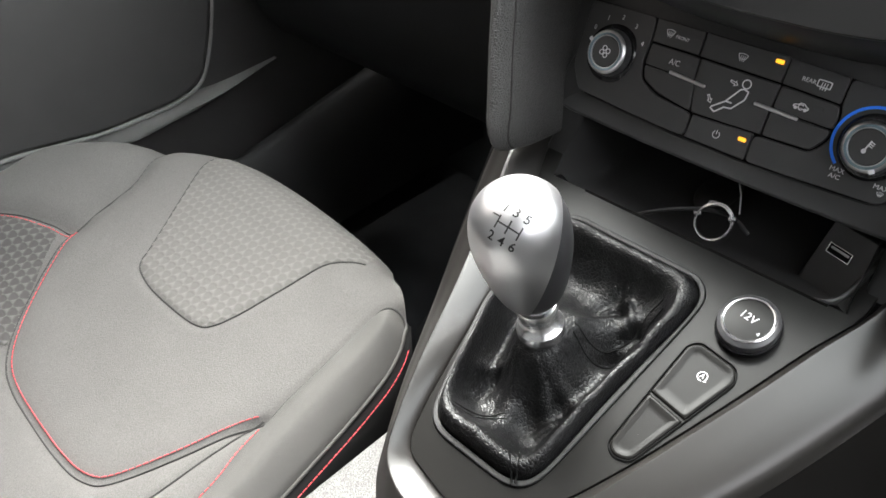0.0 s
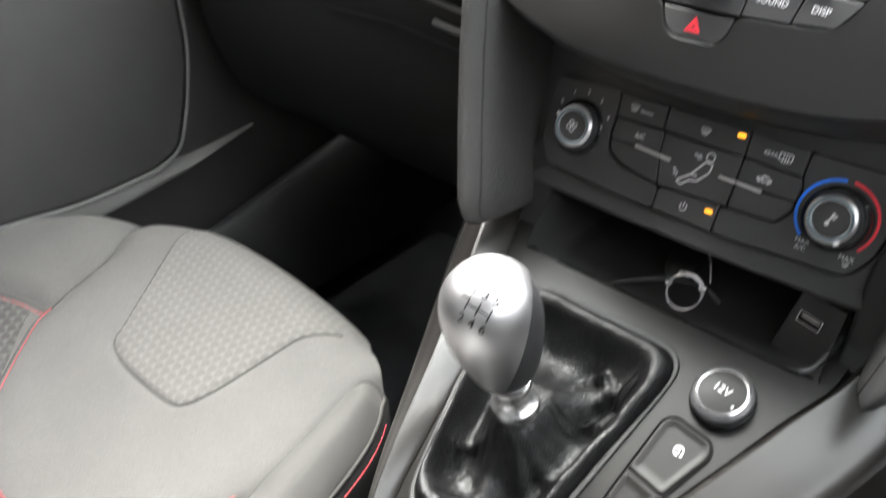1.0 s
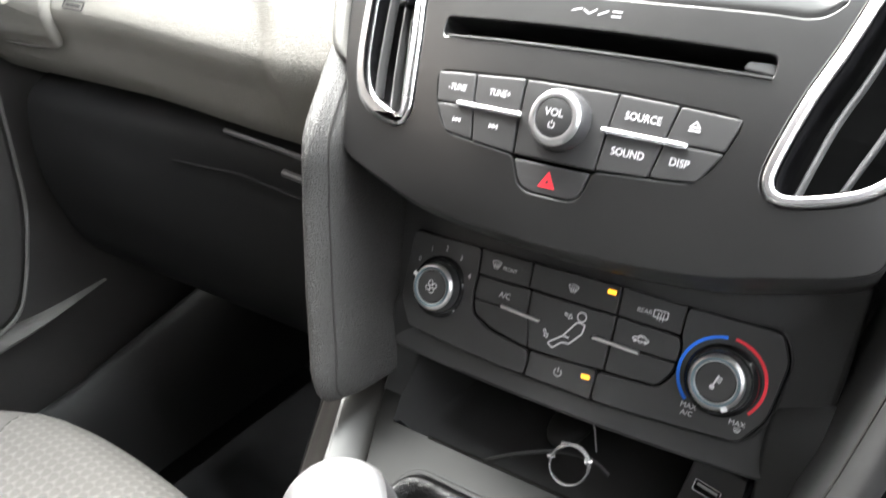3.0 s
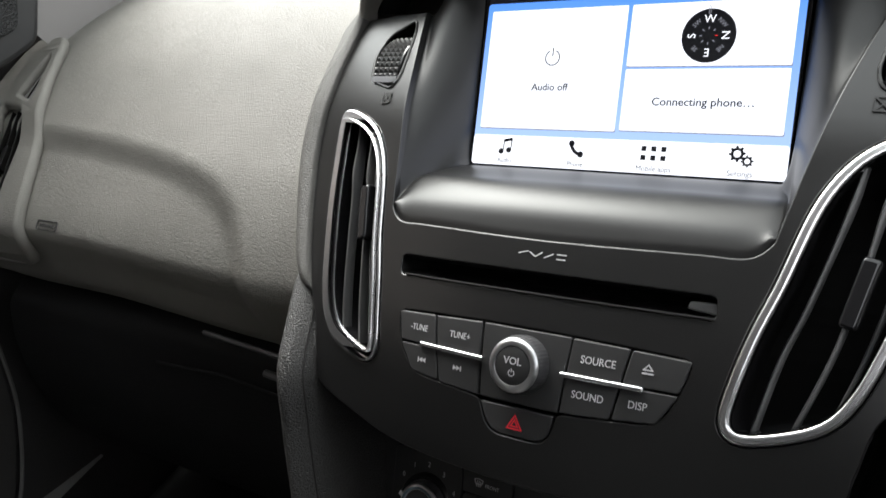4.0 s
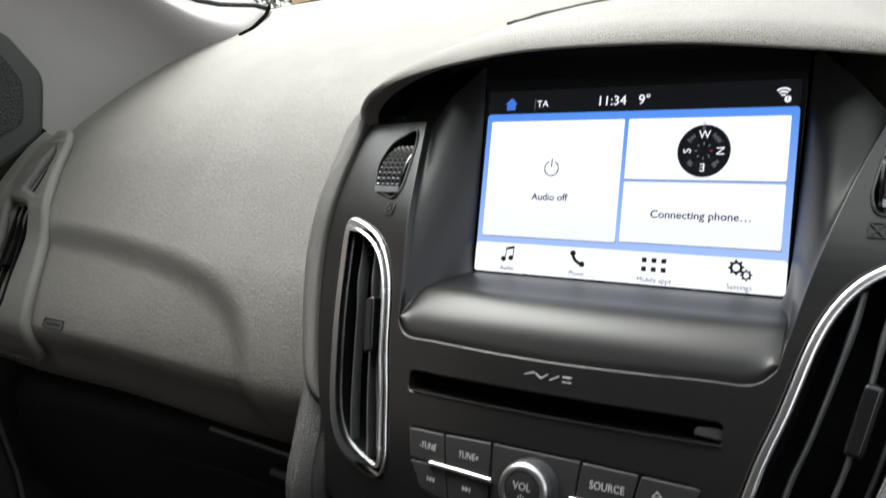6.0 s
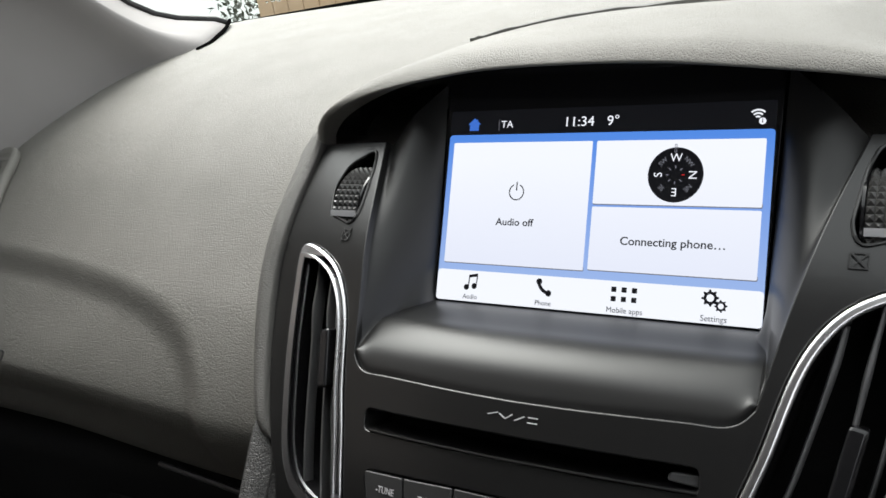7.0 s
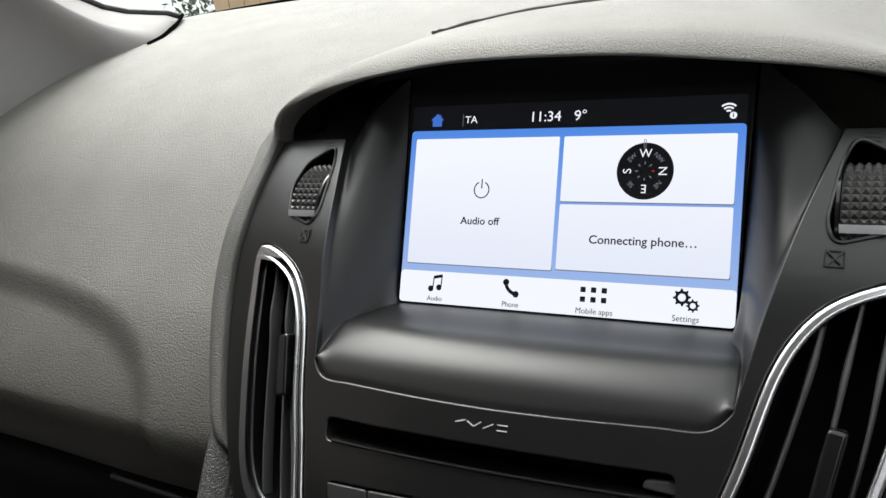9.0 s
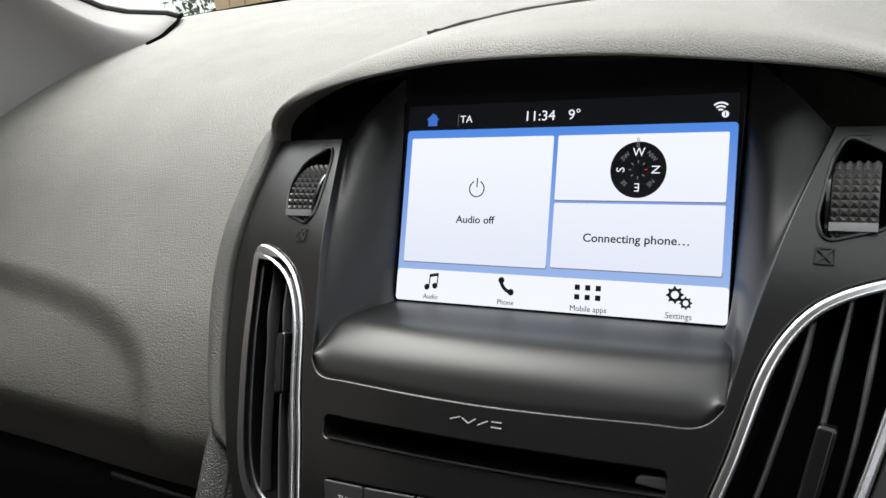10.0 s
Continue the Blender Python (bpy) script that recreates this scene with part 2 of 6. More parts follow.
def rounded(pts, r, n=5):
    """A closed outline with its corners rounded by about r (one number, or one for each corner)."""
    p = [Vector(q[:2]) for q in pts]
    rs = list(r) if isinstance(r, (list, tuple)) else [r] * len(p)
    out = []
    for i, q in enumerate(p):
        a, b = p[i - 1] - q, p[(i + 1) % len(p)] - q
        k = min(rs[i], a.length * 0.49, b.length * 0.49)
        s, e = q + a.normalized() * k, q + b.normalized() * k
        for j in range(n + 1):
            t = j / n
            out.append((1 - t) ** 2 * s + 2 * t * (1 - t) * q + t * t * e)
    return out


def circle(cx, cy, r, n=40, a0=0.0, a1=360.0):
    span = n if a1 - a0 >= 360 else n + 1
    return [Vector((cx + r * math.cos(radians(a0 + (a1 - a0) * i / n)), cy + r * math.sin(radians(a0 + (a1 - a0) * i / n)))) for i in range(span)]


def arc_band(cx, cy, r0, r1, a0, a1, n=24):
    return circle(cx, cy, r1, n, a0, a1) + circle(cx, cy, r0, n, a0, a1)[::-1]


def bar(x0, y0, x1, y1, width):
    a, b = Vector((x0, y0)), Vector((x1, y1))
    d = (b - a).normalized() * width / 2
    s = Vector((-d.y, d.x))
    return [a + s, a - s, b - s, b + s]


FACE = spline([(v, w, 0) for v, w in PROFILE], 24)
FACE_V, FACE_W = [p.x for p in FACE], [p.y for p in FACE]


def face_w(v):
    return float(np.interp(v, FACE_V, FACE_W))


def stack(u, v, w):
    """Centre stack: u across, v up the screen's slope, w out of the screen's plane."""
    return Vector((u, -w * CT + v * ST, BASE_Z + w * ST + v * CT))


def on_face(u, v, h):
    return stack(u, v, face_w(v) - BOW * u * u + h)


def on_climate(u, v, h):
    return stack(u, v, 0.0305 - BOW * u * u + h)


def on_console(x, y, h):
    """Console top: x and y of the plan, h above its sloping plane."""
    return Vector((x, y - h * math.sin(SLOPE), 0.3795 + math.tan(SLOPE) * (y + 0.1764) + h * math.cos(SLOPE)))


# ---- builders ----
def thing(name, base, label, category, group="", kind=""):
    e = new(name)
    e.location = base
    e.empty_display_size = 0.02
    return tagged(e, label, category, group, kind)


def part(name, mesh, material, parent=None, label="", angle=35):
    """One mesh object under a thing or a part; the mesh is in world places."""
    if isinstance(mesh, bmesh.types.BMesh):
        data = bpy.data.meshes.new(name)
        mesh.to_mesh(data)
        mesh.free()
    else:
        data = mesh
        data.name = name
    data.materials.clear()
    data.materials.append(M[material])
    data.shade_smooth()
    data.set_sharp_from_angle(angle=radians(angle))
    ob = new(name, data)
    if parent:
        ob.parent = parent
        if parent.type == "EMPTY":
            ob.matrix_parent_inverse = Matrix.Translation(-parent.location)
    return tagged(ob, label)


def mapped(mesh, mapping, step=0.0, cut=((0, 1, 0),)):
    bm = bmesh.new()
    bm.from_mesh(mesh)
    bpy.data.meshes.remove(mesh)
    if step:
        for no in cut:
            vals = [v.co.dot(Vector(no)) for v in bm.verts]
            k = math.floor(min(vals) / step) + 1
            while k * step < max(vals):
                bmesh.ops.bisect_plane(bm, geom=bm.verts[:] + bm.edges[:] + bm.faces[:], plane_co=Vector(no) * k * step, plane_no=no, dist=1e-7)
                k += 1
    for v in bm.verts:
        v.co = mapping(v.co.x, v.co.y, v.co.z)
    return bm


def curve_mesh(loops, thick, bevel, base):
    cu = bpy.data.curves.new("outline", "CURVE")
    cu.dimensions, cu.fill_mode = "2D", "BOTH"
    cu.extrude, cu.bevel_depth, cu.bevel_resolution, cu.offset = max(thick / 2 - bevel, 0), bevel, 2, -bevel
    for loop in loops:
        s = cu.splines.new("POLY")
        s.points.add(len(loop) - 1)
        s.points.foreach_set("co", [c for p in loop for c in (p[0], p[1], 0, 1)])
        s.use_cyclic_u = True
    ob = bpy.data.objects.new("outline", cu)
    mesh = bpy.data.meshes.new_from_object(ob)
    bpy.data.objects.remove(ob)
    bpy.data.curves.remove(cu)
    mesh.transform(Matrix.Translation((0, 0, base + thick / 2)))
    return mesh


def plate(loops, thick, mapping, base=0.0, bevel=0.0004, step=0.0, cut=((0, 1, 0),)):
    """A flat piece with rounded edges and holes, laid on a surface."""
    if not isinstance(loops[0], list):
        loops = [loops]
    return mapped(curve_mesh(loops, thick, bevel, base), mapping, step, cut)


def loft(rows, closed=False, ends=False):
    bm = bmesh.new()
    grid = [[bm.verts.new(p) for p in r] for r in rows]
    n = len(rows[0])
    for a, b in zip(grid, grid[1:]):
        for i in range(n if closed else n - 1):
            j = (i + 1) % n
            bm.faces.new((a[i], a[j], b[j], b[i]))
    if ends:
        bm.faces.new(grid[0][::-1])
        bm.faces.new(grid[-1])
    bmesh.ops.recalc_face_normals(bm, faces=bm.faces[:])
    return bm


def tube(path, r, sides=8, closed=False, squash=None):
    """A rod along a path; squash: (direction, factor) flattens it."""
    n = len(path)
    rows = []
    up = Vector((0.13, 0.31, 0.94)).normalized()
    for i, p in enumerate(path):
        a = path[i - 1] if closed or i else path[0]
        b = path[(i + 1) % n] if closed or i < n - 1 else path[-1]
        d = (b - a).normalized()
        s = d.cross(up).normalized()
        t = s.cross(d)
        rows.append([p + (s * math.cos(2 * math.pi * k / sides) + t * math.sin(2 * math.pi * k / sides)) * r for k in range(sides)])
    if closed:
        rows.append(rows[0])
    bm = loft(rows, True, not closed)
    bmesh.ops.remove_doubles(bm, verts=bm.verts[:], dist=1e-7)
    return bm


def lathe(profile, mapping, n=48, caps=True):
    """A turned piece: (radius, height) pairs round the mapping's own h axis, its centre at 0, 0."""
    rows = [[mapping(r * math.cos(2 * math.pi * k / n), r * math.sin(2 * math.pi * k / n), h) for k in range(n)] for r, h in profile]
    return loft(rows, True, caps)


def shifted(mapping, du, dv, dh=0.0, turn=0.0):
    c, s = math.cos(radians(turn)), math.sin(radians(turn))
    return lambda u, v, h: mapping(du + c * u - s * v, dv + s * u + c * v, h + dh)


def lettering(body, size, mapping, material, parent, name="lettering", turn=0.0, thick=0.0001, bold=0.0, align="CENTER", squeeze=1.0):
    """Printed characters in the built-in font, laid on a surface."""
    cu = bpy.data.curves.new("letters", "FONT")
    cu.body, cu.size, cu.align_x, cu.align_y = body, size, align, "CENTER"
    cu.extrude, cu.offset, cu.resolution_u = thick, bold, 3
    ob = bpy.data.objects.new("letters", cu)
    mesh = bpy.data.meshes.new_from_object(ob)
    bpy.data.objects.remove(ob)
    bpy.data.curves.remove(cu)
    mesh.transform(Matrix.Diagonal((squeeze, 1, 1, 1)))
    return part(name, mapped(mesh, shifted(mapping, 0, 0, thick, turn)), material, parent)


def block(lo, hi, bevel=0.0):
    bm = bmesh.new()
    bmesh.ops.create_cube(bm, size=1)
    for v in bm.verts:
        v.co = Vector([lo[i] + (v.co[i] + 0.5) * (hi[i] - lo[i]) for i in range(3)])
    if bevel:
        bmesh.ops.bevel(bm, geom=bm.edges[:], offset=bevel, segments=3, affect="EDGES", profile=0.6)
    return bm


def side_plate(outline, x0, x1, bevel):
    """A piece cut in the side view (y, z), from x0 to x1."""
    return plate(outline, x1 - x0, lambda a, b, h: Vector((h, a, b)), x0, bevel)


def mirror(bm):
    for v in bm.verts:
        v.co.x = -v.co.x
    bmesh.ops.reverse_faces(bm, faces=bm.faces[:])
    return bm


def evened(loop, count, passes):
    """A closed outline at even steps, softened."""
    loop = loop + loop[:1]
    dist = [0.0]
    for a, b in zip(loop, loop[1:]):
        dist.append(dist[-1] + (b - a).length)
    at = np.linspace(0, dist[-1], count + 1)[:-1]
    xy = np.stack([np.interp(at, dist, [p.x for p in loop]), np.interp(at, dist, [p.y for p in loop])], 1)
    for k in range(passes):
        xy = (np.roll(xy, 1, 0) + 2 * xy + np.roll(xy, -1, 0)) / 4
    return [Vector((float(a), float(b))) for a, b in xy]


def inset_loop(loop, d):
    out = []
    n = len(loop)
    for i, p in enumerate(loop):
        t = (loop[(i + 1) % n] - loop[i - 1]).normalized()
        out.append(p + Vector((-t.y, t.x)) * d)
    return out


def loop_area(loop):
    return sum(a.x * b.y - b.x * a.y for a, b in zip(loop, loop[1:] + loop[:1])) / 2


# ---- the setting: outside ground, shed, car shell ----
ground = part("ground", loft([[Vector((x, y, -0.42)) for x in np.linspace(-60, 60, 25)] for y in np.linspace(-60, 60, 25)]), "tarmac")
tagged(ground, "wet grey gravelly tarmac under the car", "ground", kind="structure")

shed = thing("timber_shed", (-5.2, 6.6, -0.42), "tan boarded timber shed with a dark window", "shed")
for i in range(9):
    part("board", block((-6.1 + i * 0.2, 6.5, -0.42), (-5.908 + i * 0.2, 6.56, 1.75), 0.006), "tan", shed)
part("wall", block((-6.1, 6.57, -0.42), (-4.3, 8.2, 1.75)), "tan", shed)
part("window", block((-5.6, 6.47, 0.62), (-4.7, 6.49, 1.25)), "gloss", shed)
part("roof", block((-6.25, 6.35, 1.752), (-4.15, 8.3, 1.86)), "dark_trim", shed)

# Added panel that glows to look like a brightly lit wall.
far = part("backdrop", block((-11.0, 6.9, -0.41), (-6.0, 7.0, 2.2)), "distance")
tagged(far, "added glowing panel standing in for a pale wall beyond the windscreen", "backdrop", kind="structure")
# Unseen wall added to keep low sky out of the passenger window.
side_wall = thing("light_block_wall", (-2.05, -1.2, -0.42), "unseen plain wall added to block low sky light beside the car", "wall", kind="structure")
part("face", block((-2.15, -4.0, -0.42), (-2.0, 0.1, 2.60), 0.01), "sidewall", side_wall)
part("block_cap", block((-2.2, -4.0, 2.602), (-1.95, 0.1, 2.66), 0.01), "tarmac", side_wall)
hedge = bmesh.new()
rng = random.Random(9)
for i in range(900):
    c = Vector((rng.uniform(-6.80, -6.15), rng.uniform(6.5, 6.8), rng.uniform(-0.42, 1.5)))
    a, b = Vector([rng.uniform(-1, 1) for k in range(3)]).normalized(), Vector([rng.uniform(-1, 1) for k in range(3)]).normalized()
    hedge.faces.new([hedge.verts.new(q) for q in (c, c + a * 0.05 + b * 0.02, c + a * 0.09, c + a * 0.05 - b * 0.02)])
shrub = part("shrub", hedge, "leaf")
tagged(shrub, "dark leafy shrub beside the shed", "shrub", kind="stuff")

FLOOR_Z = -0.04
part("floor", block((-0.74, -1.9, FLOOR_Z - 0.05), (0.74, 0.72, FLOOR_Z)), "carpet")
tagged(bpy.data.objects["floor"], "black carpeted car floor in deep shade", "floor", kind="structure")
part("firewall", loft([spline([(x, 0.25, FLOOR_Z), (x, 0.36, 0.06), (x, 0.46, 0.3), (x, 0.5, 0.62), (x, 0.52, 0.725)], 6) for x in np.linspace(-0.72, 0.72, 13)]), "carpet")
tagged(bpy.data.objects["firewall"], "black carpet rising at the front of the footwell", "wall", kind="structure")


def shell_side(sign, name, low):
    """A body side with its window opening: lower door skin, pillars, roof rail."""
    outer = [(-1.9, FLOOR_Z - 0.05), (0.72, FLOOR_Z - 0.05), (0.72, 0.60), (0.40, 0.69), (-0.33, 1.235), (-1.9, 1.235)]
    hole = rounded([(-0.72, low + 0.03), (-0.20, low + 0.01), (0.27, low), (-0.31, 1.14), (-0.72, 1.155)], 0.03)
    ob = part(name, plate([[Vector(p) for p in outer], hole], 0.04, lambda a, b, h: Vector((sign * (0.70 + h), a, b)), 0.0, 0.002), "dark_trim")
    return tagged(ob, "dark car body side with a window opening", "car side", kind="structure")


shell_side(-1, "wall_passenger", 0.765)
shell_side(1, "wall_driver", 0.80)
roof = part("ceiling", loft([[Vector((x, y, 1.235 + 0.03 * (1 - (x / 0.74) ** 2))) for x in np.linspace(-0.74, 0.74, 15)] for y in np.linspace(-1.9, -0.225, 22)]), "headliner")
tagged(roof, "pale grey fabric headliner", "ceiling", kind="structure")
# Added wall, never in view; its colour and opening set light from behind.
rear_hole = rounded([(-0.55, 0.91), (0.55, 0.91), (0.48, 1.18), (-0.48, 1.18)], 0.05)
rear = part("rear_light_wall", plate([[Vector(p) for p in ((-0.70, -0.04), (0.70, -0.04), (0.70, 1.24), (-0.70, 1.24))], rear_hole], 0.03, lambda a, b, h: Vector((a, -1.01 + h, b)), 0.0, 0.002), "dark_trim")
tagged(rear, "unseen dark wall behind the seats, its opening cut to set the light", "wall", kind="structure")


# ---- dashboard ----
DASH = [(-0.004, 0.4775), (-0.012, 0.482), (-0.036, 0.497), (-0.054, 0.519), (-0.0655, 0.543), (-0.0685, 0.560), (-0.063, 0.573), (-0.040, 0.595), (0.003, 0.627), (0.072, 0.672), (0.13, 0.697), (0.22, 0.720), (0.32, 0.732), (0.45, 0.7345), (0.62, 0.7275), (0.82, 0.714)]
DASH_CURVE = spline([(y, z, 0) for y, z in DASH], 12)
DASH_S = [0.0]
for a, b in zip(DASH_CURVE, DASH_CURVE[1:]):
    DASH_S.append(DASH_S[-1] + (b - a).length)


def dash_at(s):
    y, z = float(np.interp(s, DASH_S, [p.x for p in DASH_CURVE])), float(np.interp(s, DASH_S, [p.y for p in DASH_CURVE]))
    y2, z2 = float(np.interp(s + 0.002, DASH_S, [p.x for p in DASH_CURVE])), float(np.interp(s + 0.002, DASH_S, [p.y for p in DASH_CURVE]))
    y1, z1 = float(np.interp(s - 0.002, DASH_S, [p.x for p in DASH_CURVE])), float(np.interp(s - 0.002, DASH_S, [p.y for p in DASH_CURVE]))
    n = Vector((0, -(z2 - z1), y2 - y1)).normalized()
    return y, z, n


def step01(a, b, x):
    t = min(max((x - a) / (b - a), 0.0), 1.0)
    return t * t * (3 - 2 * t)


CREASE = spline([(-0.70, 0.214, 0), (-0.487, 0.2026, 0), (-0.39, 0.1931, 0), (-0.317, 0.1796, 0), (-0.275, 0.163, 0), (-0.252, 0.143, 0), (-0.240, 0.115, 0), (-0.236, 0.06, 0)], 10)


def crease_side(x, s):
    """Signed distance to the airbag lid's crease, positive on its lower, outer side."""
    best, sign = 9.0, 1
    for a, b in zip(CREASE, CREASE[1:]):
        d = b - a
        t = min(max(((x - a.x) * d.x + (s - a.y) * d.y) / d.length_squared, 0), 1)
        q = Vector((x - a.x - d.x * t, s - a.y - d.y * t))
        if q.length < best:
            best, sign = q.length, (1 if d.x * q.y - d.y * q.x < 0 else -1)
    return best * sign


def dash_point(x, s, h=0.0):
    y, z, n = dash_at(s)
    p = Vector((x, y, z)) + n * h
    end = step01(-0.52, -0.66, x) * step01(0.60, 0.40, s)
    droop = step01(-0.46, -0.23, x) * step01(0.19, 0.10, s)
    return p + Vector((0, 0.02, -0.012)) * end + Vector((0, 0, -0.012)) * droop


def dash_press(x, s):
    if x > -0.2 or s > 0.27 or s < 0.05:
        return 0.0
    d = crease_side(x, s)
    fade = step01(0.055, 0.09, s)
    return -0.0080 * step01(-0.011, 0.013, d) * fade


dashboard = thing("dashboard", (-0.4, 0.1, 0.48), "charcoal grained dashboard with a soft padded top", "dashboard")
xs = list(np.linspace(-0.665, -0.16, 110))
ss = list(np.linspace(0.0, 0.30, 110)) + list(np.linspace(0.31, DASH_S[-1], 40))
part("passenger_pad", loft([[dash_point(x, s, dash_press(x, s)) for x in xs] for s in ss]), "dash", dashboard, "charcoal leather-grained passenger pad", 60)
part("driver_pad", loft([[dash_point(x, s) for x in np.linspace(0.16, 0.69, 20)] for s in ss[::3] + ss[-1:]]), "dash", dashboard)
part("top_pad", loft([[dash_point(x, s, 0.0) for x in np.linspace(-0.161, 0.161, 20)] for s in np.linspace(0.30, DASH_S[-1], 18)]), "dash", dashboard)

# cowl: the grained rim round the fascia and the hood over the screen
rim_uv = [(-0.1480, -0.0930), (-0.1535, -0.0800), (-0.1632, -0.0584), (-0.1742, -0.0292), (-0.1838, 0.0022), (-0.1880, 0.0291), (-0.1912, 0.0542), (-0.1920, 0.0770)]
arch = [(-0.1905, 0.0560, 0.6945), (-0.1845, 0.0540, 0.7055), (-0.1680, 0.0470, 0.7165), (-0.1420, 0.0380, 0.7260), (-0.1130, 0.0300, 0.7330), (-0.08, 0.0220, 0.7385), (-0.045, 0.0160, 0.7425), (0, 0.0120, 0.7435)]
half = [on_face(u, v, 0.0015) for u, v in rim_uv] + [Vector(p) for p in arch]
inner = half + [Vector((-p.x, p.y, p.z - 0.004 * min(abs(p.x) / 0.1, 1))) for p in reversed(half[:-1])]
inner = spline(inner, 6)


def cowl_row(p):
    """One section of the cowl: tucked lip, rolled rim, outer wall down to the dash."""
    side = step01(0.085, 0.188, abs(p.x)) if p.z > 0.69 else 1.0
    sx = -1 if p.x < 0 else 1
    s = 0.095
    for k in range(80):
        y, z, n = dash_at(0.095 + 0.4 * k / 79)
        if y >= p.y + 0.014 + 0.05 * step01(-0.01, 0.05, p.y):
            s = 0.095 + 0.4 * k / 79
            break
    y, z, n = dash_at(s)
    low = step01(-0.02, -0.09, p.y)
    high = step01(-0.01, 0.05, p.y)
    reach = 0.027 - 0.006 * low + 0.036 * high
    foot_side = Vector((sx * (abs(p.x) + reach), y, z)) - n * 0.010
    foot_top = Vector((p.x * 1.25, 0.30, 0.7285))
    foot = foot_top.lerp(foot_side, side)
    out_side = Vector((sx * (0.011 - 0.002 * low - 0.005 * step01(0.655, 0.70, p.z)), 0.004, 0.001))
    out_top = Vector((sx * 0.003 * min(abs(p.x) / 0.1, 1), 0.016, 0.006))
    out = out_top.lerp(out_side, side)
    face = Vector((0, -CT, ST)) * 0.004
    c1 = p + out * 0.25 + face * 0.7
    c2 = p + out * 0.8 + face * 0.95
    c3 = p + out * 1.5 + face * 0.30 - Vector((0, 0, 0.001))
    mid_side = (p + out_side * 1.9).lerp(foot_side, 0.25)
    mid_top = p + Vector((p.x * 0.03, 0.06, 0.0085))
    mid = mid_top.lerp(mid_side, side)
    mid2 = (p + Vector((p.x * 0.12, 0.14, 0.004))).lerp(mid_side.lerp(foot_side, 0.5), side)
    tuck = p + Vector((0, 0.012, -0.001)).lerp(Vector((0, CT, -ST)) * 0.012, side)
    return spline([tuck, p, c1, c2, c3, mid, mid2, foot], 5)


cowl_rows = [cowl_row(p) for p in inner]
for i in range(10):
    sink = Vector((0, 0.012 * (1 - i / 10) ** 2, 0))
    cowl_rows[i] = [q + sink for q in cowl_rows[i]]
    cowl_rows[-1 - i] = [q + sink for q in cowl_rows[-1 - i]]
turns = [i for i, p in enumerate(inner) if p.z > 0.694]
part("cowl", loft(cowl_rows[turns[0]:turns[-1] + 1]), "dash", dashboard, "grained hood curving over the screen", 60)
# Both flanks of the cowl carry their shade as a darker colour.
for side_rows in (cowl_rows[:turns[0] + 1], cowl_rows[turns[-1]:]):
    part("side_rim", loft(side_rows), "rim", dashboard, "grained rim beside the fascia, its shade painted darker", 60)
under = [[p + Vector((0, 0.0115, -0.0012)), p + Vector((-p.x * 0.05, 0.032, -0.006)), Vector((p.x * 0.86, 0.066, min(p.z - 0.003, 0.7265)))] for p in inner if p.z > 0.695]
part("hood_underside", loft(under), "gloss", dashboard, "glossy black underside of the hood", 60)

# Thin strip whose grey paints the shade along a shallow groove.
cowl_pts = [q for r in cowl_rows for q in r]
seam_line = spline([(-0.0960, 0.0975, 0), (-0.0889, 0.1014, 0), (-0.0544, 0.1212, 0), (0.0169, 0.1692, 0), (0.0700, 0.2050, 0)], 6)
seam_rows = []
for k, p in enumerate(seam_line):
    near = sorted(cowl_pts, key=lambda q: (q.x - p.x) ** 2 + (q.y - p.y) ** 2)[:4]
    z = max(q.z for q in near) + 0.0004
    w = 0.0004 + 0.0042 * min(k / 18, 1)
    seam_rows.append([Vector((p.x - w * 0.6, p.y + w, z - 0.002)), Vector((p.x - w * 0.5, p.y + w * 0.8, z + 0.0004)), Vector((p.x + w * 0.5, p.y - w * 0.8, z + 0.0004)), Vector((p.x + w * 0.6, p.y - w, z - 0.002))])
part("top_seam_shade", loft(seam_rows), "groove_shade", dashboard, "tapering grey strip painted as shade in the dashboard-top groove", 60)

# lower dash and glove box
glove = thing("glove_box", (-0.38, -0.03, 0.25), "black glove box lid under the dashboard", "glove box")
lid = [(0.0, 0.486), (-0.024, 0.480), (-0.040, 0.468), (-0.047, 0.445), (-0.050, 0.42), (-0.046, 0.37), (-0.02, 0.30), (0.05, 0.25), (0.2, 0.235)]
part("lid", loft([[Vector((x, p.x, p.y)) for x in np.linspace(-0.60, -0.14, 24)] for p in spline([(a, b, 0) for a, b in lid], 6)]), "glove", glove)
part("trim_strip", tube([Vector((x, -0.0365, z)) for x, z in ((-0.3306, 0.4808), (-0.2440, 0.4735), (-0.18, 0.468))], 0.0021, 6), "slat", glove, "thin grey strip along the lid")
part("latch", tube([Vector((x, -0.0455, z)) for x, z in ((-0.2623, 0.4637), (-0.2377, 0.4613), (-0.18, 0.455))], 0.0030, 8), "slat", glove, "grey latch of the glove box")
part("lid_edge", tube([Vector((x, -0.0485, z)) for x, z in ((-0.387, 0.449), (-0.308, 0.4535), (-0.234, 0.4465), (-0.18, 0.441))], 0.0012, 6), "glove", glove, "faint lower edge of the lid")


# ---- centre fascia ----
fascia = thing("centre_fascia", stack(0, -0.15, 0.03), "dark satin plastic centre fascia with air vents", "car fascia")
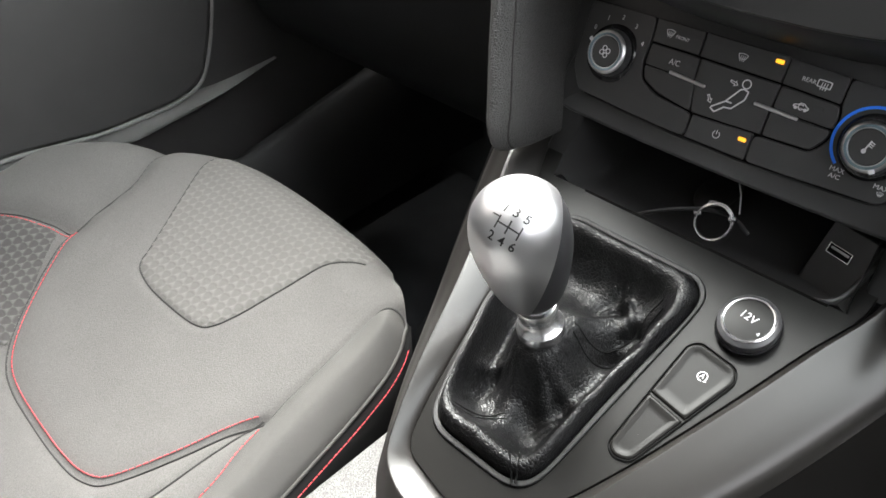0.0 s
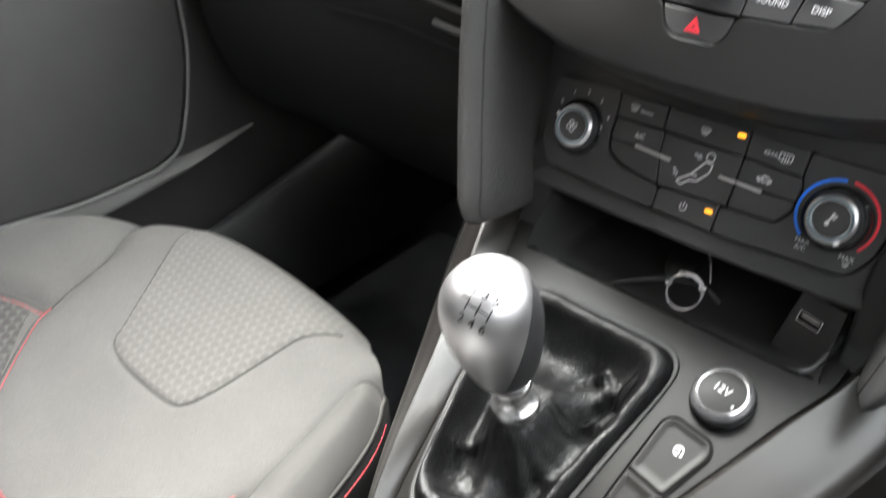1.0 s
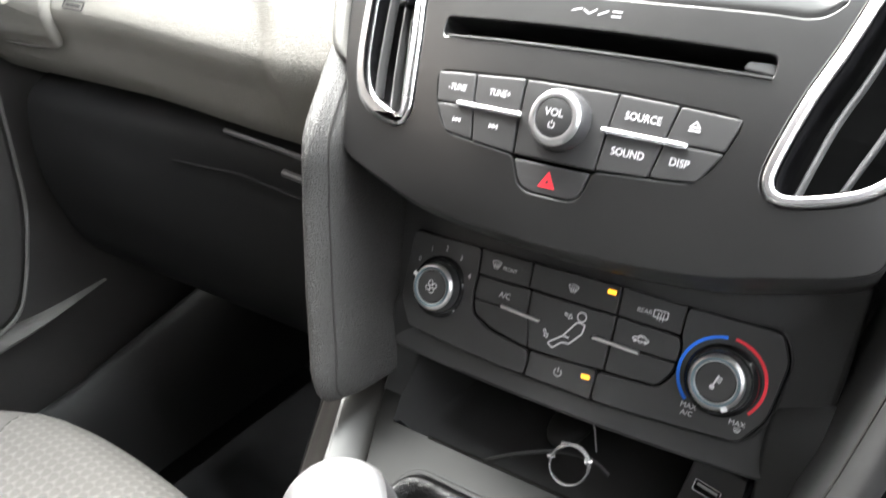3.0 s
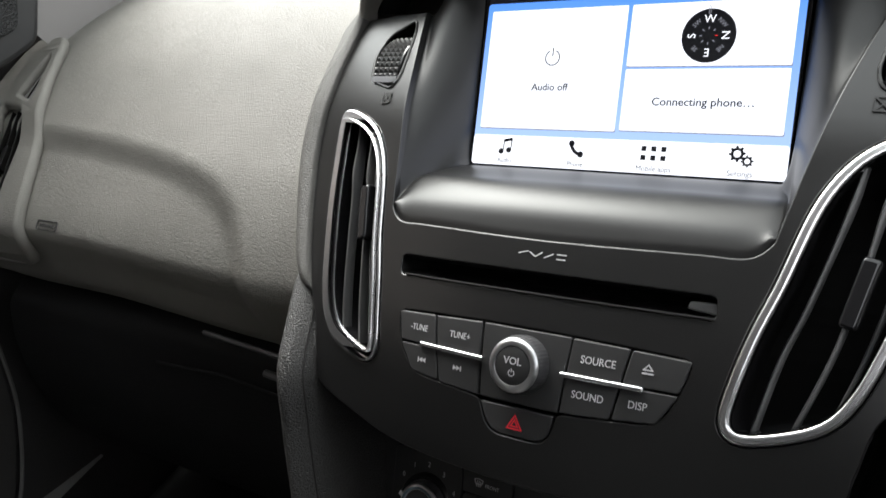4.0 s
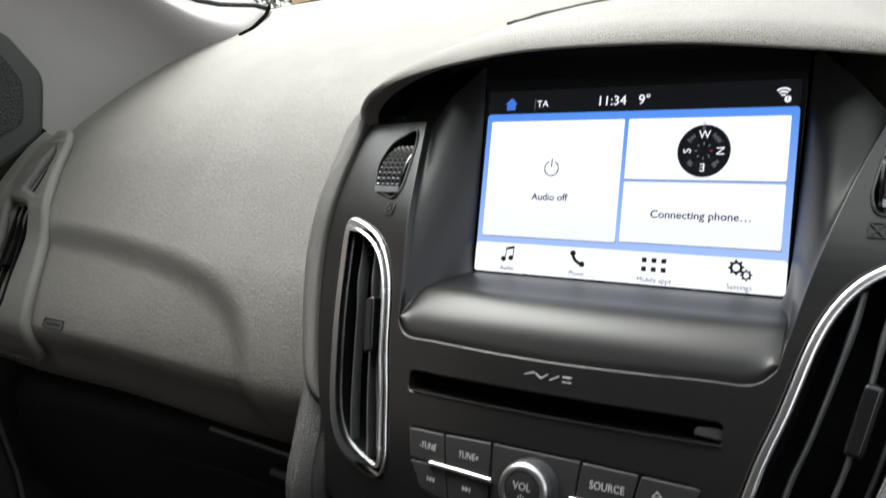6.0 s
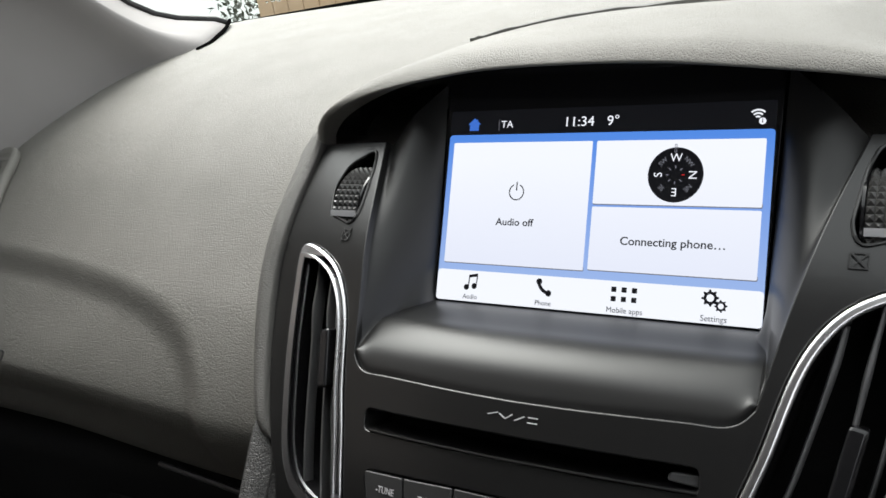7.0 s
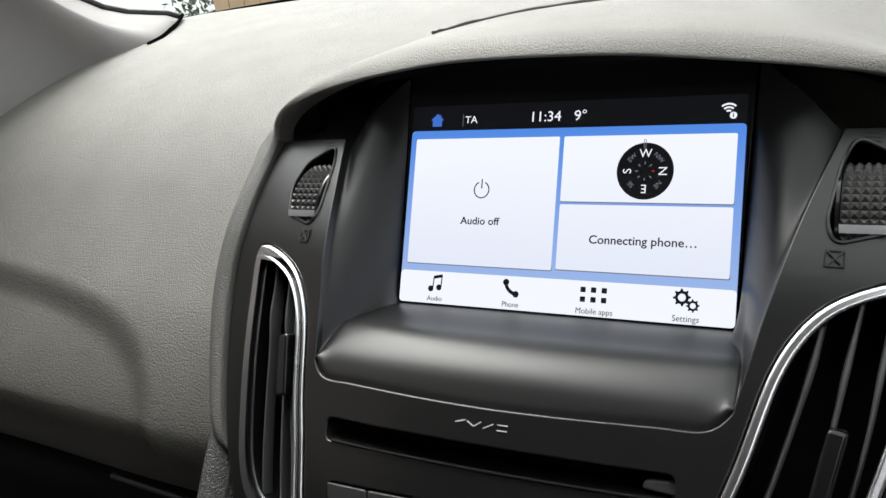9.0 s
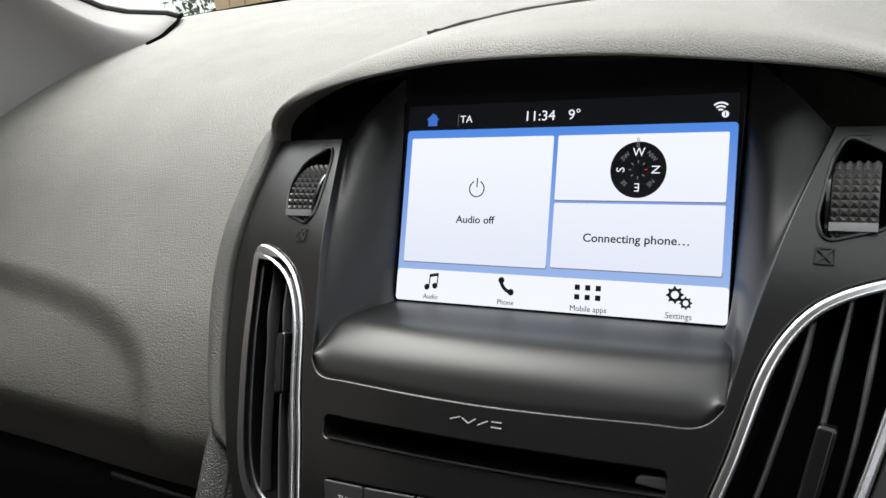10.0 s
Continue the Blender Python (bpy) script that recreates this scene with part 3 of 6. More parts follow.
left_out = [(-0.1885, 0.0923), (-0.1918, 0.0770), (-0.1905, 0.0542), (-0.1867, 0.0291), (-0.1825, 0.0022), (-0.1730, -0.0292), (-0.1620, -0.0584), (-0.1500, -0.0855), (-0.1415, -0.1000), (-0.1370, -0.1180), (-0.1310, -0.1320), (-0.0964, -0.1425), (-0.0741, -0.1478), (-0.0439, -0.1510), (0, -0.1525)]
left_in = [(-0.1275, 0.0885), (-0.1150, 0.0470), (-0.1055, 0.0085), (-0.0985, -0.0250)]
LEDGE = [(-0.0962, -0.0325), (-0.0880, -0.0386), (-0.07, -0.0391), (-0.03, -0.0402), (0, -0.0406)]
outer_l = spline([(*p, 0) for p in left_out], 5)
outer_line = outer_l + [Vector((-p.x, p.y, 0)) for p in reversed(outer_l[:-1])]
inner_l = spline([(*p, 0) for p in left_in + LEDGE], 5)
inner_line = inner_l + [Vector((-p.x, p.y, 0)) for p in reversed(inner_l[:-1])]
VENT = [(-0.1672, 0.0231), (-0.1630, 0.0260), (-0.1504, 0.0241), (-0.1310, 0.0160), (-0.1187, 0.0049), (-0.1085, -0.0140), (-0.0995, -0.0480), (-0.0925, -0.0700), (-0.0858, -0.1010), (-0.0866, -0.1095), (-0.0925, -0.1146), (-0.1060, -0.1125), (-0.1265, -0.1040), (-0.1375, -0.0890), (-0.1455, -0.0660), (-0.1550, -0.0331), (-0.1633, 0.0018)]
vent_l = evened([Vector((p.x, p.y)) for p in spline([(*p, 0) for p in VENT], 5, True)], 100, 3)
WHEEL = [(-0.1325, 0.0845), (-0.1525, 0.0745), (-0.1578, 0.0600), (-0.1505, 0.0435), (-0.1275, 0.0365), (-0.1240, 0.0450), (-0.1280, 0.0735)]
wheel_l = rounded(WHEEL, 0.006)


def flip(loop):
    return [Vector((-p.x, p.y)) for p in reversed(loop)]


CD = rounded([(-0.0812, -0.0555), (0.0795, -0.0556), (0.0803, -0.0656), (-0.0800, -0.0657)], 0.0035)
RADIO_HOLE = rounded([(-0.0750, -0.0828), (-0.023, -0.0808), (0.023, -0.0808), (0.0752, -0.0830), (0.0712, -0.0980), (0.0635, -0.1125), (0.0200, -0.1160), (0.0165, -0.1310), (-0.0135, -0.1310), (-0.0200, -0.1160), (-0.0610, -0.1120), (-0.0705, -0.0985)], [0.006, 0.02, 0.02, 0.006, 0.01, 0.012, 0.003, 0.008, 0.008, 0.003, 0.012, 0.01])
outline = [Vector((p.x, p.y)) for p in outer_line] + [Vector((p.x, p.y)) for p in reversed(inner_line)]
part("panel", plate([outline, vent_l, flip(vent_l), wheel_l, flip(wheel_l), CD, RADIO_HOLE], 0.006, on_face, -0.006, 0.0007, 0.004, ((0, 1, 0), (1, 0, 0))), "fascia", fascia, "satin charcoal panel", 40)
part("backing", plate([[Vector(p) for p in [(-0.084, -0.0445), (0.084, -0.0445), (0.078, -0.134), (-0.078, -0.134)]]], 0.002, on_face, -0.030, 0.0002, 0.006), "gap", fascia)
lip = [[on_face(p.x, p.y, -0.0040), on_face(p.x * 0.995, p.y - 0.0035, -0.010), stack(p.x * 0.97, p.y - 0.007, 0.040 - 0.8 * p.x ** 2), stack(p.x * 0.95, p.y - 0.008, 0.012 - p.x ** 2)] for p in outer_line if p.y < -0.098]
part("lower_lip", loft(lip), "key", fascia, "", 60)

# recess round the screen: side cheeks and the shelf under it
recess = []
for p in inner_line:
    edge = on_face(p.x, p.y, -0.002)
    drop = BOW * p.x * p.x
    f = max((p.y + 0.03) / 0.1185, 0.0)
    tgt_u, tgt_v = math.copysign(0.0879 + 0.004 * f, p.x), -0.0008 + 0.1230 * f
    w0 = face_w(p.y) - drop
    cheek_row = spline([edge, stack(p.x * 0.985, p.y, w0 - 0.006), stack(p.x * 0.6 + tgt_u * 0.4, p.y * 0.6 + tgt_v * 0.4, w0 * 0.55), stack(p.x * 0.2 + tgt_u * 0.8, p.y * 0.2 + tgt_v * 0.8, w0 * 0.18), stack(tgt_u, tgt_v, -0.001)], 6)
    tu, v1 = p.x / 0.0985 * 0.0879, min(p.y + 0.0045, -0.029)
    shelf_row = spline([edge, stack(p.x, v1, 0.0680 - drop), stack(p.x, -0.0255, 0.0635 - drop), stack(p.x * 0.99, -0.0140, 0.0510 - drop * 0.9), stack(p.x * 0.97, -0.0095, 0.0370 - drop * 0.7), stack(tu, -0.0040, 0.0190 - drop * 0.3), stack(tu, -0.0008, -0.001)], 4)
    blend = step01(-0.037, 0.0, p.y)
    recess.append([a.lerp(b, blend) for a, b in zip(shelf_row, cheek_row)])
part("screen_recess", loft(recess), "recess", fascia, "smooth dark shelf and cheeks round the screen", 60)

# ---- screen ----
screen = thing("touch_screen", stack(0, 0, -0.01), "lit touch screen in a black surround, home page", "touch screen")
part("housing", plate(rounded([(-0.11, -0.012), (0.11, -0.012), (0.118, 0.08), (0.098, 0.128), (-0.098, 0.128), (-0.118, 0.08)], 0.004), 0.004, stack, -0.0255, 0.0005), "gloss", screen)
part("glass", plate(rounded([(-0.0877, -0.0006), (0.0877, -0.0006), (0.0905, 0.135), (-0.0905, 0.135)], 0.002), 0.0012, stack, -0.0014, 0.0003), "gloss", screen, "glossy black glass")


def lit(name, loop, material, h, parent=screen, thick=0.0001):
    return part(name, plate(loop, thick, stack, h, 0.0), material, parent)


def box_loop(u0, v0, u1, v1, r=0.0008):
    return rounded([(u0, v0), (u1, v0), (u1, v1), (u0, v1)], r, 3)


lit("status_bar", box_loop(-0.0872, 0.0926, 0.0872, 0.1060), "lcd_black", 0.0)
display = lit("display", box_loop(-0.0872, 0.0, 0.0872, 0.0925, 0.002), "lcd_blue", 0.0)
lit("menu_bar", box_loop(-0.0872, 0.0, 0.0872, 0.0170, 0.002), "lcd_white", 0.0002, display)
for name, b in (("tile", (-0.0838, 0.0211, -0.0014, 0.0880)), ("tile", (0.0010, 0.0556, 0.0836, 0.0880)), ("tile", (0.0010, 0.0218, 0.0836, 0.0541))):
    lit("tile_shadow", box_loop(b[0], b[1] - 0.0005, b[2] + 0.0003, b[1] + 0.002), "lcd_grey", 0.0002, display)
    lit(name, box_loop(*b), "lcd_tile", 0.0004, display)


# ---- climate panel and lower stack ----
lower = thing("lower_stack", stack(0, -0.235, 0.0), "black plastic lower centre stack", "centre stack")
part("surround", plate(rounded([(-0.130, -0.130), (0.130, -0.130), (0.126, -0.215), (0.112, -0.235), (-0.108, -0.235), (-0.124, -0.215)], 0.01), 0.012, on_climate, -0.0165, 0.002, 0.02, ((1, 0, 0),)), "key", lower)
CLIM = rounded([(-0.1045, -0.1662), (0.1010, -0.1655), (0.1068, -0.1785), (0.1036, -0.2063), (0.0945, -0.2200), (0.03, -0.2228), (-0.03, -0.2225), (-0.0930, -0.2208), (-0.1035, -0.206)], [0.004, 0.006, 0.006, 0.012, 0.012, 0.01, 0.01, 0.012, 0.012])
part("panel_rim", tube([on_climate(p.x, p.y, -0.0042) for p in inset_loop(CLIM, 0.0006 * (-1 if loop_area(CLIM) > 0 else 1))], 0.0006, 6, True), "key", lower, "fine raised edge round the climate panel")
climate = thing("climate_panel", stack(0, -0.2225, 0.015), "black climate control panel with two round knobs", "climate control")
part("panel_base", plate([CLIM], 0.003, on_climate, -0.0045, 0.0004, 0.02, ((1, 0, 0),)), "gap", climate)


# ---- side pads beside the lower stack ----
PAD = [(0.598, -0.020), (0.590, -0.0440), (0.580, -0.0640), (0.565, -0.0880), (0.54, -0.1175), (0.51, -0.1285), (0.48, -0.1400), (0.455, -0.1500), (0.43, -0.1600), (0.417, -0.1655), (0.4085, -0.1655), (0.4035, -0.158), (0.402, -0.140)]
PAD_X = ([0.402, 0.4276, 0.462, 0.505, 0.535, 0.556, 0.566, 0.575, 0.588], [-0.1258, -0.131, -0.1412, -0.1520, -0.1560, -0.1620, -0.1668, -0.1710, -0.1740])
for sgn in (1, -1):
    pad = thing("side_pad", (-0.122 * sgn, -0.1, 0.40), "black grained vinyl knee pad beside the lower stack" if sgn > 0 else "dark satin plastic side panel beside the lower stack", "console trim", "knee pads")
    rows = []
    for z, y in [(p.x, p.y) for p in spline([(*p, 0) for p in PAD], 4)]:
        xi = float(np.interp(z, *PAD_X)) + 0.0200 - (0.0 if sgn > 0 else 0.016 * step01(0.60, 0.55, z))
        lift = 0.020 * step01(0.43, 0.40, z)
        rows.append(spline([Vector((xi + 0.012, y + 0.085, z)), Vector((xi + 0.006, y + 0.045, z)), Vector((xi + 0.0015, y + 0.012, z)), Vector((xi - 0.0025, y, z)), Vector((xi - 0.009, y - 0.0090, z)), Vector((xi - 0.0165, y - 0.0070 + lift * 0.3, z + lift * 0.3)), Vector((xi - 0.0195, y + 0.006 + lift * 0.3, z + lift * 0.4)), Vector((xi - 0.0200, y + 0.045, z + lift * 0.5)), Vector((xi - 0.0200, y + 0.085, z + lift * 0.5))], 4))
    bm = loft(rows)
    part("cover", bm if sgn > 0 else mirror(bm), "hide" if sgn > 0 else "key", pad, "", 60)
    seam = [r[12] + Vector((0, -0.0004, 0)) for r in rows[3:-6]]
    bm = tube(seam, 0.0006, 5)
    part("seam_line", bm if sgn > 0 else mirror(bm), "seam", pad, "fine seam")

# ---- centre console ----
console = thing("centre_console", (0, -0.25, 0.15), "satin graphite centre console between the front seats", "centre console")
IN = [(-0.108, -0.125, 0.45), (-0.099, -0.148, 0.45), (-0.081, -0.187, 0.45), (-0.063, -0.237, 0.45), (-0.0515, -0.283, 0.45), (-0.0425, -0.315, 0.44), (-0.034, -0.331, 0.42), (-0.018, -0.3365, 0.38), (0.010, -0.340, 0.34), (0.030, -0.331, 0.30), (0.0465, -0.310, 0.22), (0.0605, -0.2815, 0.16), (0.0715, -0.254, 0.13), (0.0860, -0.2147, 0.13), (0.0990, -0.1772, 0.13), (0.1130, -0.1409, 0.13), (0.1160, -0.105, 0.13)]
OUT = [(-0.157, -0.125), (-0.147, -0.150), (-0.127, -0.194), (-0.099, -0.252), (-0.0735, -0.305), (-0.0515, -0.342), (-0.0375, -0.360), (-0.013, -0.378), (0.02, -0.382), (0.052, -0.368), (0.076, -0.338), (0.099, -0.292), (0.120, -0.246), (0.137, -0.200), (0.147, -0.167), (0.151, -0.138), (0.150, -0.105)]
ins, outs = spline(IN, 6), spline([(*p, 0) for p in OUT], 6)
rail = []
for a, b in zip(ins, outs):
    at = lambda f, h: on_console(a.x + (b.x - a.x) * f, a.y + (b.y - a.y) * f, h)
    foot = Vector((b.x * 1.0 + (b.x - a.x) * 0.25, b.y + (b.y - a.y) * 0.25, 0.12))
    fc, hc = a.z, 0.0035 + 0.0085 * a.z
    rail.append(spline([at(0.0, -0.006), at(0.015, -0.0008), at(fc * 0.5, hc * 0.55), at(fc * 0.93, hc * 0.97), at(fc, hc), at(fc + 0.05, hc * 0.93), at(0.72, -0.0015), at(0.95, -0.011), at(1.06, -0.034), foot], 4))
part("side_rail", loft(rail), "rail", console, "satin grey rail with a raised crease", 60)
BOOT = [(-0.0560, -0.1672), (0.0330, -0.1672), (0.0422, -0.1765), (0.0422, -0.1930), (0.0348, -0.3010), (0.0312, -0.3130), (0.0210, -0.3176), (-0.0270, -0.3174), (-0.0372, -0.3125), (-0.0422, -0.3020), (-0.0628, -0.2400), (-0.0630, -0.1760)]
boot_ring = evened(rounded(BOOT, 0.006), 150, 3)
plate_line = [Vector((p.x, p.y)) for p in ins if p.y < -0.149]
plate_line += [Vector(p) for p in ((0.1112, -0.1440), (0.1130, -0.0600), (0.1015, -0.0600), (0.1000, -0.1060), (0.0985, -0.1250), (0.0965, -0.1370), (0.0935, -0.1450), (0.0880, -0.1490), (-0.0868, -0.1495), (-0.0868, -0.1180), (-0.1090, -0.1180), (-0.1075, -0.1270), (-0.1035, -0.1390))]
top = part("top_plate", plate([plate_line, boot_ring], 0.004, on_console, -0.004, 0.0004), "satin", console, "satin graphite top plate")


# ---- windscreen and pillar ----
def screen_base(x):
    return Vector((x, 0.80 - 0.61 * x * x, 0.7295))


def screen_head(x):
    return Vector((x, -0.215 - 0.08 * x * x, 1.235 + 0.02 * (1 - (x / 0.7) ** 2)))


windscreen = thing("windscreen", (0, 0.8, 0.73), "raked windscreen with a black border and rain drops", "windscreen", kind="structure")
wx = np.linspace(-0.80, 0.80, 33)
pane = part("pane", loft([[screen_base(x).lerp(screen_head(x), f) for x in wx] for f in np.linspace(0, 1, 9)]), "glass", windscreen)
pane.data.flip_normals()
pane.visible_shadow = False
part("border", loft([[screen_base(x).lerp(screen_head(x), f) + Vector((0, -0.002, -0.002)) for x in wx] for f in (-0.03, -0.015, 0.0, 0.011)]), "rubber", windscreen, "black border along the glass")
for sgn in (-1, 1):
    part("side_border", loft([[screen_base(x * sgn).lerp(screen_head(x * sgn), f) + Vector((0, -0.002, -0.002)) for f in np.linspace(0, 1, 12)] for x in (0.755, 0.77, 0.785, 0.80)]), "rubber", windscreen)
rng = random.Random(4)
drops = bmesh.new()
for i in range(260):
    x, f = rng.uniform(-0.66, -0.35), 0.04 + 0.3 * rng.random() ** 1.5
    r = rng.uniform(0.0012, 0.0042)
    c = screen_base(x).lerp(screen_head(x), f)
    nrm = Vector((-0.2, 0.52, 0.83)).normalized()
    sub = bmesh.ops.create_icosphere(drops, subdivisions=1, radius=r)
    for v in sub["verts"]:
        v.co = c + nrm * 0.001 + v.co - nrm * v.co.dot(nrm) * 0.6
rain = part("rain_drops", drops, "glass", windscreen, "rain drops on the outside")
tagged(rain, kind="stuff")

pillar = thing("pillar_trim", (-0.6, 0.3, 0.72), "grey moulded windscreen pillar trim", "pillar trim")
base = [Vector(p) for p in [(-0.6235, 0.10, 0.676), (-0.6105, 0.155, 0.696), (-0.598, 0.205, 0.709), (-0.578, 0.245, 0.7160), (-0.548, 0.280, 0.7230), (-0.542, 0.312, 0.7290), (-0.562, 0.350, 0.733), (-0.586, 0.385, 0.735), (-0.645, 0.458, 0.736)]]
head = [Vector(p) for p in [(-0.68, -0.340, 1.2), (-0.67, -0.331, 1.205), (-0.66, -0.321, 1.21), (-0.65, -0.312, 1.215), (-0.64, -0.303, 1.22), (-0.635, -0.293, 1.225), (-0.64, -0.284, 1.228), (-0.65, -0.274, 1.23), (-0.67, -0.265, 1.232)]]
rows = []
base_line, head_line = spline(base, 4), spline(head, 4)
for i, (a, b) in enumerate(zip(base_line, head_line)):
    front = step01(0.45, 0.8, i / (len(base_line) - 1))
    row = [a - Vector((0, 0, 0.02))]
    for f in [0, 0.02, 0.045, 0.075, 0.11, 0.15, 0.2, 0.28, 0.38, 0.5, 0.62, 0.75, 0.88, 1]:
        sag = (f / 0.15) ** 2 * math.exp(2 - 2 * f / 0.15)
        bow = Vector((-0.027, 0.018, 0.018)) * math.sin(math.pi * min(f * 1.4, 1)) * (1 - front)
        row.append(a.lerp(b, f) + bow + Vector((-0.036, 0, -0.029)) * sag * front)
    rows.append(row)
part("moulding", loft(rows), "pillar", pillar, "", 60)
part("glass_seal", tube([p + Vector((0, 0.002, 0.001)) for p in rows[-1][1:]], 0.0045, 8), "rubber", pillar, "black seal along the glass")
part("joint", tube(spline([Vector((-0.531, 0.292, 0.7300)), Vector((-0.537, 0.318, 0.7325)), Vector((-0.556, 0.351, 0.7355)), Vector((-0.578, 0.385, 0.7375)), Vector((-0.610, 0.425, 0.739)), Vector((-0.640, 0.460, 0.740))], 5), 0.0024, 6), "joint_black", pillar, "dark gap between pillar and dashboard")


# ---- passenger door ----
door = thing("passenger_door", (-0.69, -0.3, 0.02), "black vinyl passenger door card with an armrest pocket", "car door")
part("card", loft([[Vector((-0.69 + 0.012 * math.sin(3 * y), y, z)) for y in np.linspace(-0.95, 0.32, 30)] for z in np.linspace(0.0, 0.735, 16)]), "door", door)
inset = rounded([(-0.95, 0.235), (-0.32, 0.232), (-0.215, 0.2125), (-0.12, 0.2105), (-0.082, 0.222), (-0.06, 0.27), (-0.040, 0.335), (-0.025, 0.60), (-0.95, 0.66)], [0.01, 0.03, 0.03, 0.03, 0.03, 0.03, 0.03, 0.04, 0.03])
part("inset_panel", plate([inset], 0.016, lambda a, b, h: Vector((-0.69 + h, a, b)), 0.0, 0.006), "door", door, "raised padded panel", 50)
rim = [Vector((-0.672, p.x, p.y)) for p in inset if p.y < 0.60 and p.x > -0.9]
part("edge_bead", tube(rim, 0.0022, 6), "doortrim", door, "fine grey edging")
ledge = []
ledge_line = spline([Vector((-0.677, -0.6, 0.226)), Vector((-0.675, -0.324, 0.215)), Vector((-0.675, -0.215, 0.196)), Vector((-0.676, -0.1276, 0.195)), Vector((-0.680, -0.06, 0.193)), Vector((-0.690, 0.03, 0.200))], 5)
for k, p in enumerate(ledge_line):
    w = 0.0105 * (1 - step01(0.45, 1.0, k / (len(ledge_line) - 1))) + 0.001
    p = p + Vector((0, 0, 0.006))
    ledge.append([p + Vector((-0.014, 0, w)), p + Vector((-0.003, 0, w)), p + Vector((0.006, 0, -0.4 * w)), p + Vector((0.004, 0, -w)), p + Vector((-0.014, 0, -w))])
part("lower_trim", loft(ledge), "doortrim", door, "grey moulding along the door card", 60)
part("mirror_corner", plate([rounded([(-0.03, 0.655), (0.050, 0.668), (0.090, 0.681), (0.112, 0.735), (0.085, 0.79), (-0.03, 0.79)], [0.01, 0.02, 0.012, 0.012, 0.02, 0.02])], 0.020, lambda a, b, h: Vector((-0.642 + h, a, b)), 0.0, 0.006), "dark_trim", door, "black mirror corner", 50)
grille = part("speaker_grille", plate([rounded([(-0.02, 0.690), (0.044, 0.6935), (0.072, 0.6985), (0.086, 0.737), (0.070, 0.775), (-0.02, 0.775)], 0.010)], 0.004, lambda a, b, h: Vector((-0.6225 + h, a, b)), 0.0, 0.0015), "mesh_black", door, "small dark speaker grille")
sill = thing("door_sill", (-0.62, 0.05, 0.1), "black plastic door sill trim", "door sill")
part("cover", loft([spline([Vector((-0.69, y, 0.02)), Vector((-0.655, y, 0.10 + 0.16 * max(y + 0.1, 0))), Vector((-0.628, y, 0.128 + 0.17 * max(y + 0.1, 0))), Vector((-0.60, y, 0.09 + 0.17 * max(y + 0.1, 0))), Vector((-0.58, y, 0.0))], 5) for y in np.linspace(-0.8, 0.3, 24)]), "tray_black", sill, "", 60)
mat = thing("floor_mat", (-0.38, 0.0, FLOOR_Z), "black carpet floor mat in the footwell", "floor mat")
part("carpet_piece", plate([rounded([(-0.58, -0.30), (-0.17, -0.30), (-0.17, 0.24), (-0.58, 0.24)], 0.04)], 0.012, lambda a, b, h: Vector((a, b, FLOOR_Z + h)), 0.0, 0.004), "carpet", mat)
tunnel = thing("tunnel_trim", (0, -0.3, FLOOR_Z), "pale grey speckled felt beside the console", "tunnel trim")
part("cover", loft([spline([Vector((-0.113, y, FLOOR_Z)), Vector((-0.112, y, 0.20)), Vector((-0.107, y, 0.243)), Vector((-0.09, y, 0.252)), Vector((0.0, y, 0.254)), Vector((0.10, y, 0.25)), Vector((0.125, y, 0.20)), Vector((0.14, y, FLOOR_Z))], 5) for y in np.linspace(-0.95, -0.28, 20)]), "greytrim", tunnel, "", 60)
tunnel_front = thing("footwell_side", (-0.13, 0.1, FLOOR_Z), "black carpeted side of the tunnel", "tunnel trim")
part("cover", loft([[Vector((x + float(np.interp(y, [-0.34, -0.24, -0.12], [0.052, 0.030, 0.0])), y, z)) for x, z in ((-0.150, FLOOR_Z), (-0.142, 0.12), (-0.136, 0.26), (-0.132, min(0.42, 0.36 + 0.3 * (y + 0.17))))] for y in np.linspace(-0.27, 0.35, 18)]), "carpet", tunnel_front, "", 60)


# ---- passenger side air vent pod, emblem ----
pod = thing("side_air_vent", (-0.56, 0.0, 0.58), "grey pod with a slatted air vent and a triangular insert", "air vent")


def on_dash(x, s, h):
    return dash_point(x, s, h + (-0.0080 * (1 - step01(0.19, 0.23, s))))


POD = [Vector((p.x, p.y)) for p in spline([(-0.662, 0.30, 0), (-0.628, 0.318, 0), (-0.598, 0.317, 0), (-0.572, 0.300, 0), (-0.552, 0.268, 0), (-0.527, 0.225, 0), (-0.505, 0.180, 0), (-0.489, 0.135, 0), (-0.484, 0.100, 0), (-0.50, 0.075, 0), (-0.60, 0.075, 0), (-0.662, 0.10, 0)], 4, True)]
POD_VENT = rounded([(-0.622, 0.232), (-0.568, 0.2265), (-0.5545, 0.2165), (-0.538, 0.185), (-0.524, 0.130), (-0.540, 0.116), (-0.585, 0.130)], [0.008, 0.008, 0.008, 0.02, 0.008, 0.012, 0.01])
TRI = rounded([(-0.5935, 0.2925), (-0.577, 0.281), (-0.5565, 0.2355), (-0.6005, 0.2450)], [0.004, 0.006, 0.002, 0.002])
part("shell", plate([POD, POD_VENT, TRI], 0.010, on_dash, -0.001, 0.0045, 0.01), "dash", pod, "", 60)
part("triangle_insert", plate([[Vector((p.x, p.y)) for p in TRI]], 0.002, on_dash, 0.0, 0.0003), "doortrim", pod, "satin triangular insert")
part("fold", plate([bar(-0.592, 0.288, -0.585, 0.243, 0.0018)], 0.0012, on_dash, 0.002, 0.0003), "satin", pod)
